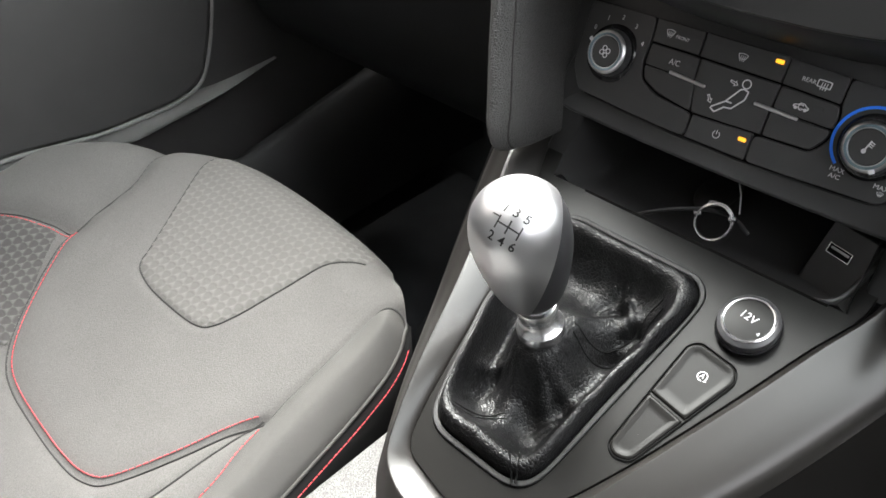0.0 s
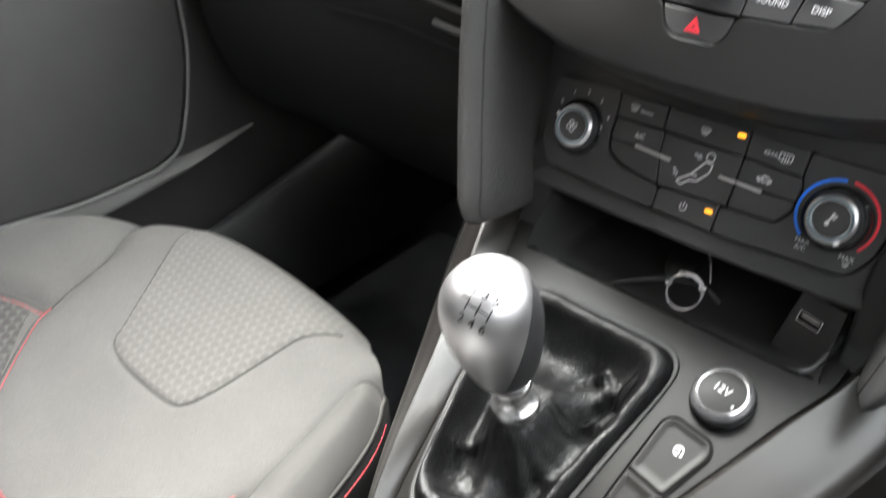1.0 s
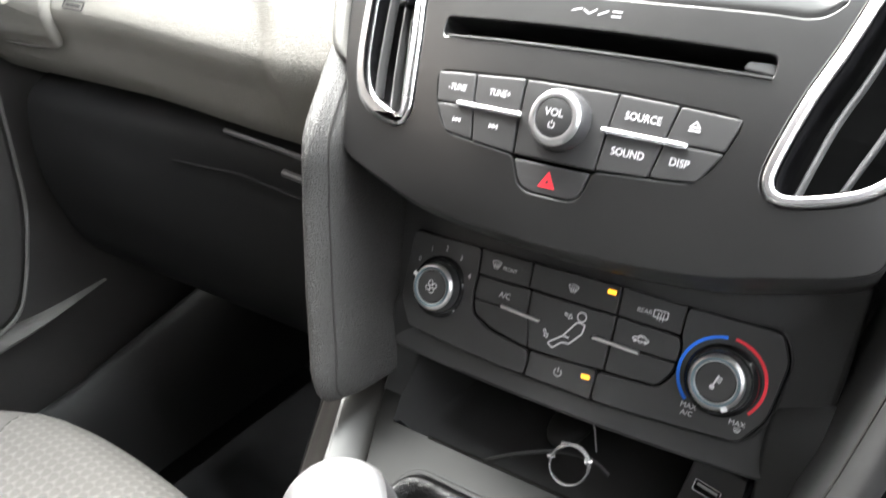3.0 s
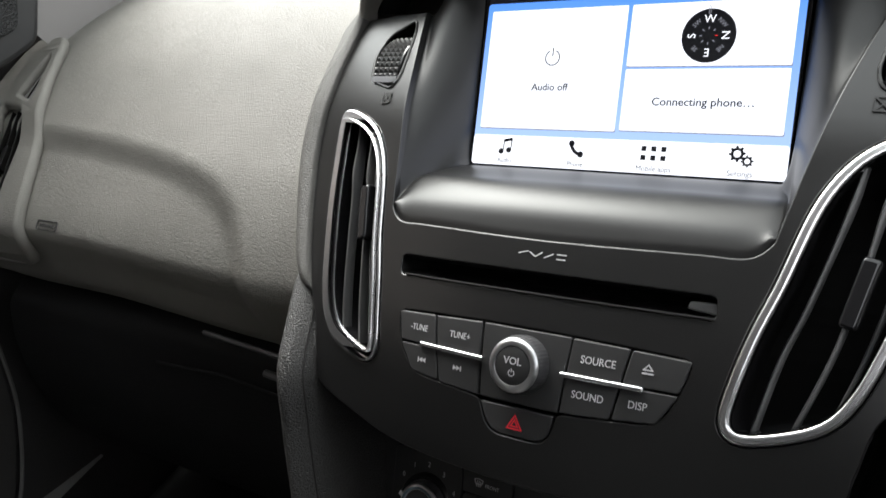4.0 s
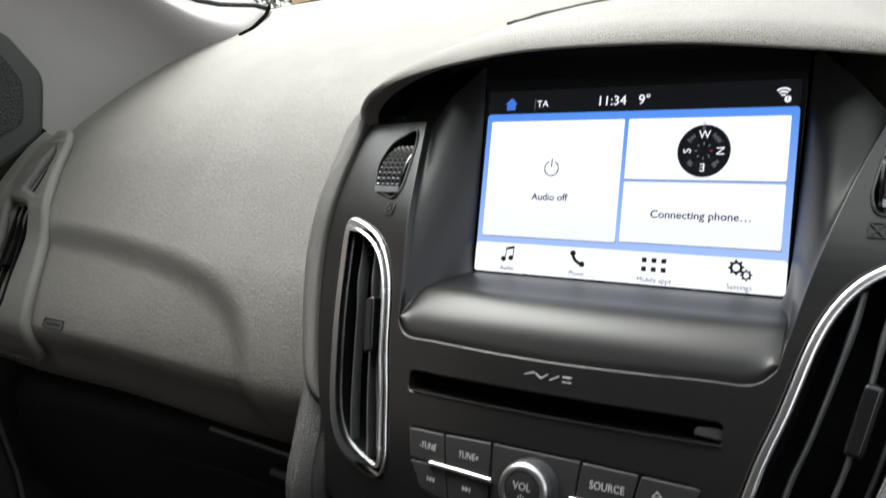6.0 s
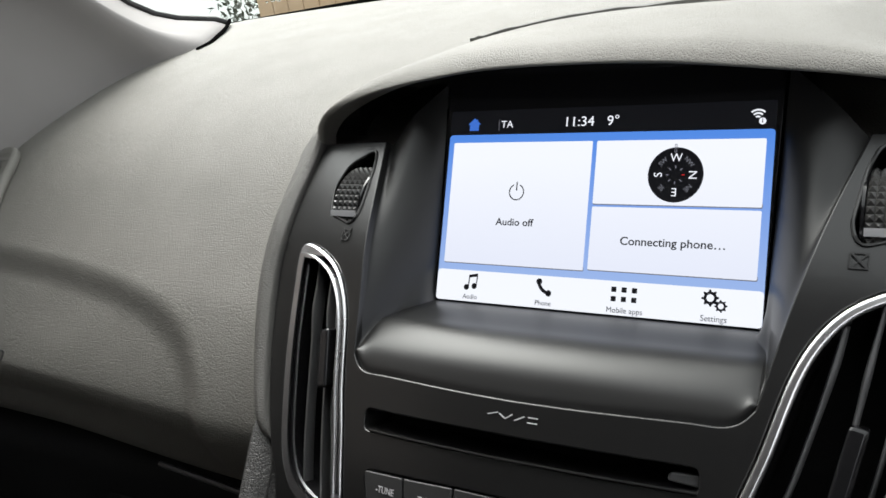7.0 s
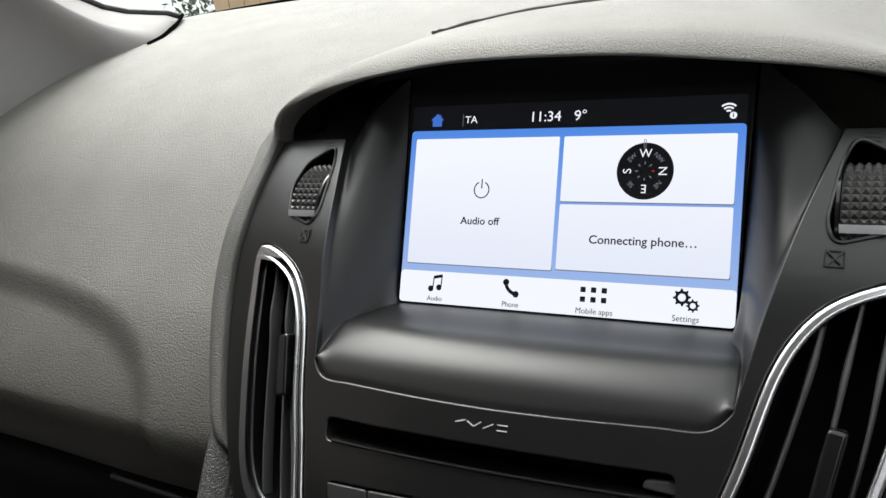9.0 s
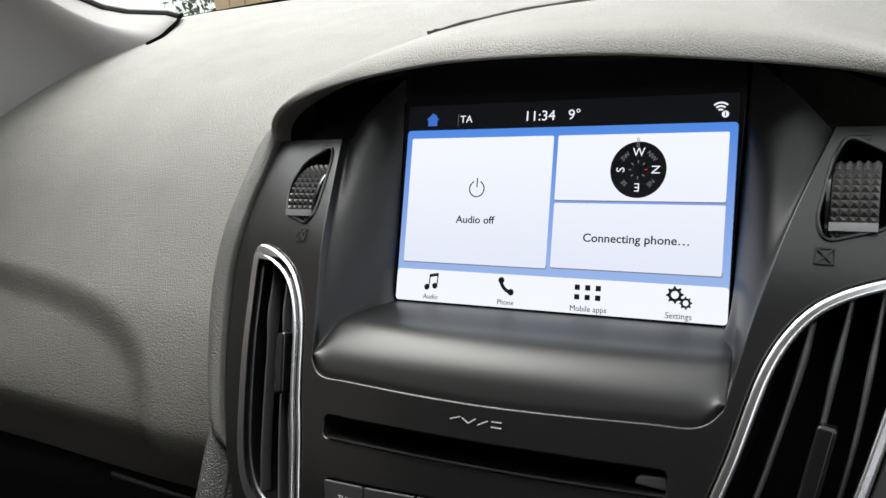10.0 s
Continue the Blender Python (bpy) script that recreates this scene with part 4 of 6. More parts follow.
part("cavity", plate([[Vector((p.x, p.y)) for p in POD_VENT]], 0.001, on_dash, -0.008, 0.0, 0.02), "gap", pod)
for k, off in enumerate((-0.045, -0.029, -0.013)):
    part("slat", plate([bar(-0.556 + off + 0.004, 0.226, -0.522 + off, 0.130, 0.0026)], 0.010, on_dash, -0.006, 0.0008), "satin", pod)
part("slider", plate([rounded(bar(-0.566, 0.190, -0.557, 0.166, 0.008), 0.002)], 0.012, on_dash, -0.004, 0.001), "satin", pod, "grey slider tab")
emblem = thing("airbag_emblem", (-0.457, -0.063, 0.57), "small moulded oblong emblem on the dashboard", "emblem")
em = shifted(on_dash, -0.4575, 0.1240)
part("outline", plate([rounded([(-0.0135, -0.0048), (0.0135, -0.0048), (0.0135, 0.0048), (-0.0135, 0.0048)], 0.002), rounded([(-0.0123, -0.0036), (0.0123, -0.0036), (0.0123, 0.0036), (-0.0123, 0.0036)], 0.0015)], 0.0008, em, 0.0, 0.0002), "hide", emblem)
part("bar_print", plate([bar(-0.0095, 0, 0.0095, 0, 0.0028)], 0.0006, em, 0.0, 0.0002), "hide", emblem)


# ---- centre air vents ----
SLATS_LEFT = ([(-0.155, 0.0215), (-0.1515, 0.0140), (-0.1444, -0.0100), (-0.1370, -0.0400), (-0.1280, -0.0759), (-0.1215, -0.1030)], [(-0.1400, 0.0160), (-0.1380, 0.0100), (-0.1303, -0.0123), (-0.1220, -0.0450), (-0.1114, -0.0858), (-0.1065, -0.1080)], [(-0.1255, 0.0080), (-0.1214, -0.0160), (-0.1118, -0.0580), (-0.1045, -0.0800), (-0.0980, -0.1090)])
SLATS_RIGHT = ([(0.1270, 0.0110), (0.1255, 0.0060), (0.1216, -0.0165), (0.1120, -0.0560), (0.1051, -0.0786), (0.0985, -0.1096)], [(0.1390, 0.0165), (0.1378, 0.0100), (0.1343, -0.0123), (0.1314, -0.0315), (0.1269, -0.0593), (0.1217, -0.0804), (0.1128, -0.1068)], [(0.1505, 0.0210), (0.1490, 0.0123), (0.1467, -0.0074), (0.1430, -0.0350), (0.1380, -0.0600), (0.1330, -0.0800), (0.1255, -0.1030)])
for sgn in (1, -1):
    loop = [p.copy() for p in vent_l] if sgn > 0 else flip(vent_l)
    turn = 1 if loop_area(loop) > 0 else -1
    vent = thing("air_vent", on_face(-0.105 * sgn, -0.11, -0.02), "black slatted air vent in a bright chrome ring", "air vent", "centre air vents")
    small = inset_loop(loop, 0.0006 * turn)
    hole = inset_loop(loop, 0.0052 * turn)
    part("chrome_ring", plate([small, hole], 0.0062, on_face, -0.0045, 0.0014), "chrome", vent, "chrome ring", 60)
    deep = inset_loop(loop, 0.0058 * turn)
    part("throat", loft([[on_face(p.x, p.y, h) for p in deep] for h in (-0.001, -0.012, -0.032)], True), "gloss", vent)
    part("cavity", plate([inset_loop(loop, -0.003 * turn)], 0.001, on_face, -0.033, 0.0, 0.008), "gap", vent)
    for line in (SLATS_LEFT if sgn > 0 else SLATS_RIGHT):
        pts = [(p.x, p.y) for p in spline([(*q, 0) for q in line], 6)]
        rows = []
        for u, v in pts:
            k = math.exp(-((v + 0.012) / 0.012) ** 2)
            wdt, top = 0.0010 + 0.0003 * k, -0.0062 + 0.0022 * k
            rows.append([on_face(u - wdt, v, -0.013), on_face(u - wdt, v, top - 0.001), on_face(u - wdt * 0.5, v, top), on_face(u + wdt * 0.5, v, top), on_face(u + wdt, v, top - 0.001), on_face(u + wdt, v, -0.013)])
        part("slat", loft(rows), "slat", vent, "", 60)
    a, b = ((-0.1235, -0.0210), (-0.1152, -0.0510)) if sgn > 0 else ((0.1335, -0.0330), (0.1277, -0.0620))
    part("slider", plate([rounded(bar(*a, *b, 0.0072), 0.0022)], 0.012, on_face, -0.0100, 0.0016, 0.006), "gloss", vent, "black slider tab", 50)

    # thumb wheel
    wheel = thing("thumb_wheel", on_face(-0.14 * sgn, 0.04, -0.01), "knurled black thumb wheel with a white mark", "thumb wheel", "vent thumb wheels")
    cav = wheel_l if sgn > 0 else flip(wheel_l)
    part("pocket", loft([[on_face(p.x, p.y, h) for p in cav] for h in (-0.0005, -0.02)] + [[on_face(-0.141 * sgn, 0.06, -0.0201)] * len(cav)], True), "gap", wheel)
    part("pocket_rim", tube([on_face(p.x, p.y, 0.0002) for p in cav], 0.0009, 6, True), "fascia", wheel)
    cv, cw, rad = 0.0470, face_w(0.047) - BOW * 0.137 ** 2 - 0.0288, 0.0300
    bm = bmesh.new()
    cols, rws = 5, 15
    u0, u1 = (-0.1462, -0.1285)
    drum = lambda u, a, grow: stack(sgn * u, cv + (rad + grow) * math.sin(a) * CT, cw + (rad + grow) * math.cos(a))
    for i in range(rws):
        for j in range(cols):
            q = []
            for di, dj in ((0, 0), (0, 1), (1, 1), (1, 0)):
                q.append(bm.verts.new(drum(u0 + (u1 - u0) * (j + dj) / cols, radians(-36 + 112 * (i + di) / rws), 0)))
            tip = bm.verts.new(drum(u0 + (u1 - u0) * (j + 0.5) / cols, radians(-36 + 112 * (i + 0.5) / rws), 0.0017))
            for k in range(4):
                bm.faces.new((q[k], q[(k + 1) % 4], tip))
    bmesh.ops.remove_doubles(bm, verts=bm.verts[:], dist=1e-6)
    bmesh.ops.recalc_face_normals(bm, faces=bm.faces[:])
    part("knurled_roller", bm, "knurl", wheel, "", 20)
    part("roller_side", loft([[drum(u, radians(a), g) for a in np.linspace(-40, 80, 22)] for u, g in ((u1 + 0.0002, 0.0), (u1 + 0.0004, 0.0012), (u1 + 0.0016, 0.0012), (u1 + 0.0022, 0.0), (u1 + 0.0024, -0.018))]), "gloss", wheel, "smooth black side of the roller", 50)
    part("white_mark", loft([[drum(u, radians(a), 0.0021) for u in (u0, u1)] for a in np.linspace(-11, -4, 4)]), "white_ink", wheel, "white position mark")
    ic = shifted(on_face, -0.1283 * sgn, 0.0310)
    mark = thing("vent_symbol", on_face(-0.1283 * sgn, 0.031, 0), "small dark printed vent symbol", "symbol", "vent symbols")
    part("frame_lines", plate([[Vector(p) for p in [(-0.0036, -0.0034), (0.0036, -0.0034), (0.0036, 0.0034), (-0.0036, 0.0034)]], [Vector(p) for p in [(-0.0031, -0.0029), (0.0031, -0.0029), (0.0031, 0.0029), (-0.0031, 0.0029)]]], 0.0004, ic, 0.0005, 0.0), "black_ink", mark)
    part("cross_line", plate([bar(-0.003, -0.003, 0.003, 0.003, 0.0007)], 0.0004, ic, 0.0005, 0.0), "black_ink", mark)
    part("cross_line", plate([bar(-0.003, 0.003, 0.003, -0.003, 0.0007)], 0.0004, ic, 0.0006, 0.0), "black_ink", mark)
    top_mark = thing("vent_symbol", on_face(-0.139 * sgn, 0.0855, 0), "small printed open-vent symbol", "symbol", "vent symbols")
    for k in range(3):
        part("wave_line", plate([bar(-0.0030, -0.002 + 0.002 * k, 0.0030, -0.002 + 0.002 * k, 0.0005)], 0.0002, shifted(on_face, -0.1385 * sgn, 0.0845), 0.0001, 0.0), "black_ink", top_mark)

# disc slot
slot = thing("disc_slot", on_face(0, -0.06, -0.02), "narrow black disc slot in the fascia", "disc slot")
part("throat", loft([[on_face(p.x * (1 - 0.01 * k), -0.0604 + (p.y + 0.0604) * (1 - 0.25 * k), h) for p in CD] for k, h in ((0, -0.0005), (1, -0.006), (2, -0.02))], True), "fascia", slot, "", 60)
part("lower_edge", tube([on_face(u, -0.0652, 0.0003) for u in np.linspace(-0.076, 0.080, 12)], 0.0006, 6), "fascia", slot)
# A reflected glint on the scoop is put into its paler grey.
part("end_scoop", plate([rounded([(0.068, -0.0590), (0.0805, -0.0585), (0.081, -0.0640), (0.067, -0.0625)], 0.002)], 0.003, on_face, -0.006, 0.001), "slat", slot, "small scoop at the slot's end, its glint painted pale grey")
badge = thing("badge", on_face(0, -0.047, 0), "small pale line badge above the disc slot", "badge")
for a in ((-0.0118, -0.0476, -0.0070, -0.0462), (-0.0062, -0.0466, -0.0030, -0.0484), (-0.0030, -0.0484, 0.0002, -0.0462), (0.0014, -0.0486, 0.0058, -0.0464), (0.0076, -0.0486, 0.0122, -0.0486), (0.0076, -0.0464, 0.0122, -0.0464)):
    part("stroke", plate([bar(*a, 0.0005)], 0.0002, on_face, 0.0001, 0.0), "white_ink", badge)

# ---- radio panel ----
radio = thing("radio_panel", on_face(0, -0.115, -0.01), "black radio button panel with a volume knob", "radio panel")


def lerp_line(a, b, v):
    return a[0] + (b[0] - a[0]) * (v - a[1]) / (b[1] - a[1])


D1, D2, D3, D4 = ((-0.0508, -0.0812), (-0.0434, -0.1144)), ((-0.0229, -0.0808), (-0.0194, -0.1161)), ((0.0230, -0.0809), (0.0207, -0.1155)), ((0.0495, -0.0816), (0.0441, -0.1132))
G = 0.00045


def button(name, loop, mapping=on_face, parent=radio, base=-0.004, thick=0.0046, material="key", r=0.0008, label="", bevel=0.0006):
    return part(name, plate([rounded(loop, r, 3) if not isinstance(r, int) else loop], thick, mapping, base, bevel, 0.006, ((0, 1, 0), (1, 0, 0))), material, parent, label)


T, MID, BOT = -0.0832, -0.0980, -0.1140
button("tune_down_button", [(-0.0740, T - 0.0003), (lerp_line(*D1, T) - G, T + 0.0005), (lerp_line(*D1, MID) - G, MID + G), (-0.0700, MID + G)], r=0.0015)
button("tune_up_button", [(lerp_line(*D1, T) + G, T + 0.0005), (lerp_line(*D2, T) - G, T + 0.0016), (lerp_line(*D2, MID) - G, MID + G), (lerp_line(*D1, MID) + G, MID + G)])
button("previous_button", [(-0.0700, MID - G), (lerp_line(*D1, MID) - G, MID - G), (lerp_line(*D1, BOT) - G, BOT + 0.0008), (-0.0605, -0.1112)], r=0.0015)
button("next_button", [(lerp_line(*D1, MID) + G, MID - G), (lerp_line(*D2, MID) - G, MID - G), (lerp_line(*D2, BOT) - G, BOT - 0.0012), (lerp_line(*D1, BOT) + G, BOT + 0.0004)])
button("volume_plate", [(lerp_line(*D2, T) + G, T + 0.0016), (lerp_line(*D3, T) - G, T + 0.0016), (lerp_line(*D3, BOT) - G, BOT - 0.0014), (lerp_line(*D2, BOT) + G, BOT - 0.0014)], base=-0.0045)
button("source_button", [(lerp_line(*D3, T) + G, T + 0.0014), (lerp_line(*D4, T) - G, T + 0.0008), (lerp_line(*D4, MID) - G, MID + G), (lerp_line(*D3, MID) + G, MID + G)])
button("eject_button", [(lerp_line(*D4, T) + G, T + 0.0006), (0.0744, T - 0.0004), (0.0707, MID + G), (lerp_line(*D4, MID) + G, MID + G)], r=0.0015)
button("sound_button", [(lerp_line(*D3, MID) + G, MID - G), (lerp_line(*D4, MID) - G, MID - G), (lerp_line(*D4, BOT) - G, BOT + 0.0004), (lerp_line(*D3, BOT) + G, BOT - 0.0010)])
button("display_button", [(lerp_line(*D4, MID) + G, MID - G), (0.0707, MID - G), (0.0630, -0.1116), (lerp_line(*D4, BOT) + G, BOT + 0.0006)], r=0.0015)
for a in ((-0.0568, -0.0975, -0.0191, -0.0982), (0.0195, -0.0980, 0.0568, -0.0982)):
    part("chrome_strip", plate([rounded(bar(*a, 0.0024), 0.0010)], 0.0022, on_face, 0.0004, 0.0009), "darkchrome", radio, "thin silver strip")
for body, u, v, size in (("-TUNE", -0.0594, -0.0901, 0.0043), ("TUNE+", -0.0342, -0.0900, 0.0043), ("SOURCE", 0.0358, -0.0902, 0.0047), ("SOUND", 0.0332, -0.1057, 0.0047), ("DISP", 0.0549, -0.1054, 0.0047)):
    lettering(body, size, shifted(on_face, u, v, 0.0007), "white_ink", radio, squeeze=0.88)
tri = lambda x, y, s: [Vector((x - s * 0.5, y - s * 0.55)), Vector((x - s * 0.5, y + s * 0.55)), Vector((x + s * 0.5, y))]
for sgn, cu in ((-1, -0.0548), (1, -0.0333)):
    m = shifted(on_face, cu, -0.1052, 0.0006)
    for k in (-0.0012, 0.0008):
        t3 = [Vector((sgn * p.x, p.y)) for p in tri(k, 0, 0.0021)]
        part("arrow_mark", plate([t3 if sgn > 0 else t3[::-1]], 0.0002, m, 0.0001, 0.0), "white_ink", radio)
    part("bar_mark", plate([bar(sgn * 0.0022, -0.0012, sgn * 0.0022, 0.0012, 0.0005)], 0.0002, m, 0.0001, 0.0), "white_ink", radio)
m = shifted(on_face, 0.0573, -0.0897, 0.0006)
part("eject_mark", plate([[Vector((-0.0024, -0.0004)), Vector((0.0024, -0.0004)), Vector((0, 0.0024))], [Vector((-0.0014, 0.0001)), Vector((0.0014, 0.0001)), Vector((0, 0.0017))]], 0.0002, m, 0.0001, 0.0), "white_ink", radio)
part("eject_bar", plate([bar(-0.0024, -0.0016, 0.0024, -0.0016, 0.0007)], 0.0002, m, 0.0001, 0.0), "white_ink", radio)


def round_knob(name, label, mapping, parent, r, height, ribs, inlay=False):
    """A round control: ribbed skirt, bright ring, dark face."""
    body = thing(name, mapping(0, 0, 0), label, "knob")
    n = ribs * 4
    prof = [(1.12, -0.001), (1.12, height * 0.35), (1.07, height * 0.8), (1.02, height * 0.9)]
    rows = [[mapping(r * f * (1 + (0.016 if (k % 4) < 2 else 0) * (1 if 0 < i < 3 else 0.2)) * math.cos(2 * math.pi * k / n), r * f * (1 + (0.016 if (k % 4) < 2 else 0) * (1 if 0 < i < 3 else 0.2)) * math.sin(2 * math.pi * k / n), h) for k in range(n)] for i, (f, h) in enumerate(prof)]
    part("ribbed_skirt", loft(rows, True, True), "knobback", body)
    part("bright_ring", lathe([(r * 1.03, height * 0.86), (r * 1.03, height * 0.95), (r * 0.97, height * 1.05), (r * 0.86, height * 1.10), (r * 0.76, height * 1.08), (r * 0.72, height * 0.98)], mapping, caps=False), "silver", body, "bright metal ring")
    part("face_disc", lathe([(r * 0.735, height * 0.90), (r * 0.735, height * 1.02), (r * 0.69, height * 1.06), (r * 0.3, height * 1.075), (0.00005, height * 1.08)], mapping), "key", body, "dark centre")
    if inlay:
        part("inner_ring", lathe([(r * 0.90, height * 1.085), (r * 0.89, height * 1.115), (r * 0.80, height * 1.10), (r * 0.74, height * 1.04)], mapping, caps=False), "bluesteel", body, "blue-grey inner ring")
    return body


vol_map = shifted(lambda u, v, h: stack(u, v, face_w(-0.097) + h), 0.0008, -0.0972)
vol = round_knob("volume_knob", "ribbed volume knob with a silver ring", vol_map, radio, 0.0118, 0.0095, 48)
lettering("VOL", 0.0046, shifted(vol_map, 0, 0.0020, 0.0103), "white_ink", vol, bold=0.00004)
pm = shifted(vol_map, 0, -0.0032, 0.0103)
part("power_ring", plate([arc_band(0, 0, 0.0012, 0.0016, 125, 415)], 0.0001, pm, 0.0, 0.0), "white_ink", vol)
part("power_bar", plate([bar(0, 0.0004, 0, 0.0020, 0.0004)], 0.0001, pm, 0.0001, 0.0), "white_ink", vol)

hazard = thing("hazard_button", on_face(0, -0.13, -0.01), "black hazard light button with a red triangle", "button")
part("cap", plate([rounded([(-0.0187, -0.1173), (0.0187, -0.1173), (0.0158, -0.1302), (-0.0128, -0.1302)], [0.001, 0.001, 0.007, 0.007])], 0.0046, on_face, -0.0045, 0.0006, 0.004), "key", hazard)
hm = shifted(on_face, 0.0004, -0.1245, 0.0002)
T3 = lambda s: [Vector((-s, -s * 0.62)), Vector((s, -s * 0.62)), Vector((0, s * 1.1))]
part("triangle_mark", plate([T3(0.0042), T3(0.0030)], 0.0002, hm, 0.0001, 0.0), "red_ink", hazard, "red warning triangle")
part("triangle_mark", plate([T3(0.0023), T3(0.0012)], 0.0002, hm, 0.0001, 0.0), "red_ink", hazard, "red warning triangle")

# ---- climate panel ----
cl = lambda name, loop, r=0.001, label="": button(name, loop, on_climate, climate, -0.0035, 0.0040, "key", r, label, 0.0005)
cl("left_panel", [(-0.1038, -0.1669), (-0.0541, -0.1655), (-0.0528, -0.1795), (-0.0534, -0.190), (-0.0504, -0.2008), (-0.0375, -0.2064), (-0.0122, -0.2090), (-0.0120, -0.2217), (-0.030, -0.2219), (-0.0925, -0.2200), (-0.1028, -0.206)], 0.0035)
cl("right_panel", [(0.0595, -0.1655), (0.1007, -0.1661), (0.1061, -0.1785), (0.1029, -0.2060), (0.0940, -0.2193), (0.0257, -0.2222), (0.0254, -0.2076), (0.0546, -0.2064), (0.0609, -0.198), (0.0616, -0.184), (0.0595, -0.1795)], 0.0035)
cl("front_demist_button", [(-0.0531, -0.1656), (-0.0214, -0.1653), (-0.0208, -0.1783), (-0.0518, -0.1788)])
cl("windscreen_heat_button", [(-0.0204, -0.1653), (0.0271, -0.1648), (0.0275, -0.1783), (-0.0198, -0.1783)])
cl("rear_heat_button", [(0.0281, -0.1648), (0.0585, -0.1655), (0.0585, -0.1790), (0.0285, -0.1783)])
cl("cooling_button", [(-0.0514, -0.1799), (-0.0193, -0.1795), (-0.0180, -0.1919), (-0.0514, -0.1919)], 0.0018)
cl("vent_mode_button", [(-0.0183, -0.1795), (0.0277, -0.1793), (0.0278, -0.2062), (-0.0128, -0.2080), (-0.0172, -0.1919)], 0.001)
cl("recirculation_button", [(0.0287, -0.1793), (0.0587, -0.1801), (0.0603, -0.185), (0.0601, -0.1919), (0.0288, -0.1919)], 0.0018)
cl("rocker_left", [(-0.0512, -0.1927), (-0.0172, -0.1927), (-0.0138, -0.2078), (-0.0370, -0.2046), (-0.0485, -0.1998)], 0.002)
cl("rocker_right", [(0.0288, -0.1927), (0.0599, -0.1927), (0.0593, -0.1975), (0.0540, -0.2052), (0.0288, -0.2062)], 0.002)
cl("power_button", [(-0.0110, -0.2090), (0.0245, -0.2072), (0.0248, -0.2219), (-0.0112, -0.2217)])
for a in ((-0.0337, -0.1917, -0.0099, -0.1928), (0.0190, -0.1922, 0.0431, -0.1928)):
    part("silver_strip", plate([rounded(bar(*a, 0.0019), 0.0008)], 0.0018, on_climate, 0.0002, 0.0007), "silver", climate, "thin silver strip")
for u, v, lit_up in ((0.0231, -0.1685, 1), (0.0204, -0.2120, 1), (-0.0245, -0.1700, 0), (-0.0235, -0.1845, 0), (0.0315, -0.1680, 0), (0.0505, -0.1845, 0)):
    part("amber_lamp" if lit_up else "unlit_lamp", plate([rounded(bar(u - 0.0022, v, u + 0.0022, v, 0.0021), 0.0004)], 0.0004, on_climate, 0.0003, 0.0001), "amber" if lit_up else "key", climate, "lit amber indicator" if lit_up else "")
ink = lambda loops, u, v, turn=0, mat_="white_ink", name="symbol": part(name, plate(loops, 0.0002, shifted(on_climate, u, v, 0.0006, turn), 0.0, 0.0), mat_, climate)
lettering("FRONT", 0.0027, shifted(on_climate, -0.0334, -0.1727, 0.0006), "white_ink", climate)
lettering("A/C", 0.0046, shifted(on_climate, -0.0329, -0.1862, 0.0006), "white_ink", climate, squeeze=0.9)
lettering("REAR", 0.0031, shifted(on_climate, 0.0405, -0.1729, 0.0006), "white_ink", climate)
lettering("MAX", 0.0034, shifted(on_climate, 0.0702, -0.2096, 0.0006), "white_ink", climate)
lettering("A/C", 0.0034, shifted(on_climate, 0.0702, -0.2131, 0.0006), "white_ink", climate)
lettering("MAX", 0.0034, shifted(on_climate, 0.0920, -0.2108, 0.0006), "white_ink", climate)
for body, u, v in (("0", -0.0950, -0.1818), ("1", -0.0874, -0.1745), ("2", -0.0766, -0.1716), ("3", -0.0655, -0.1743), ("4", -0.0575, -0.1824)):
    lettering(body, 0.0040, shifted(on_climate, u, v, 0.0006), "white_ink", climate)


def heat_symbol(u, v, s, rear=False):
    if rear:
        outer, hole = [(-s, -0.45 * s), (s, -0.45 * s), (s, 0.65 * s), (-s, 0.65 * s)], [(-0.84 * s, -0.29 * s), (0.84 * s, -0.29 * s), (0.84 * s, 0.49 * s), (-0.84 * s, 0.49 * s)]
    else:
        outer, hole = [(-0.62 * s, -0.4 * s), (0.62 * s, -0.4 * s), (s, 0.5 * s), (0, 0.72 * s), (-s, 0.5 * s)], [(-0.52 * s, -0.26 * s), (0.52 * s, -0.26 * s), (0.82 * s, 0.42 * s), (0, 0.58 * s), (-0.82 * s, 0.42 * s)]
    ink([rounded(outer, s * 0.2, 3), rounded(hole, s * 0.15, 3)], u, v)
    for k in (-0.36, 0, 0.36):
        ink([bar(k * s, -0.75 * s, k * s + 0.06 * s, 0.3 * s, 0.13 * s)], u, v)


heat_symbol(-0.0420, -0.1718, 0.0031)
heat_symbol(0.0037, -0.1721, 0.0030)
heat_symbol(0.0482, -0.1728, 0.0036, True)
heat_symbol(0.0926, -0.2138, 0.0017)
ink([rounded([(-0.0042, -0.0008), (-0.0034, 0.0008), (-0.0016, 0.0010), (-0.0006, 0.0021), (0.0016, 0.0021), (0.0028, 0.0009), (0.0042, 0.0006), (0.0042, -0.0010)], 0.0006, 3), rounded([(-0.0035, -0.0005), (-0.0029, 0.0004), (-0.0012, 0.0006), (-0.0003, 0.0016), (0.0013, 0.0016), (0.0025, 0.0005), (0.0035, 0.0002), (0.0035, -0.0006)], 0.0004, 3)], 0.0418, -0.1864)
ink([circle(-0.0024, -0.001, 0.0009, 14)], 0.0418, -0.1864)
ink([circle(0.0026, -0.001, 0.0009, 14)], 0.0418, -0.1864)
ink([arc_band(0, 0, 0.0011, 0.0016, 40, 320, 14)], 0.0420, -0.1866)
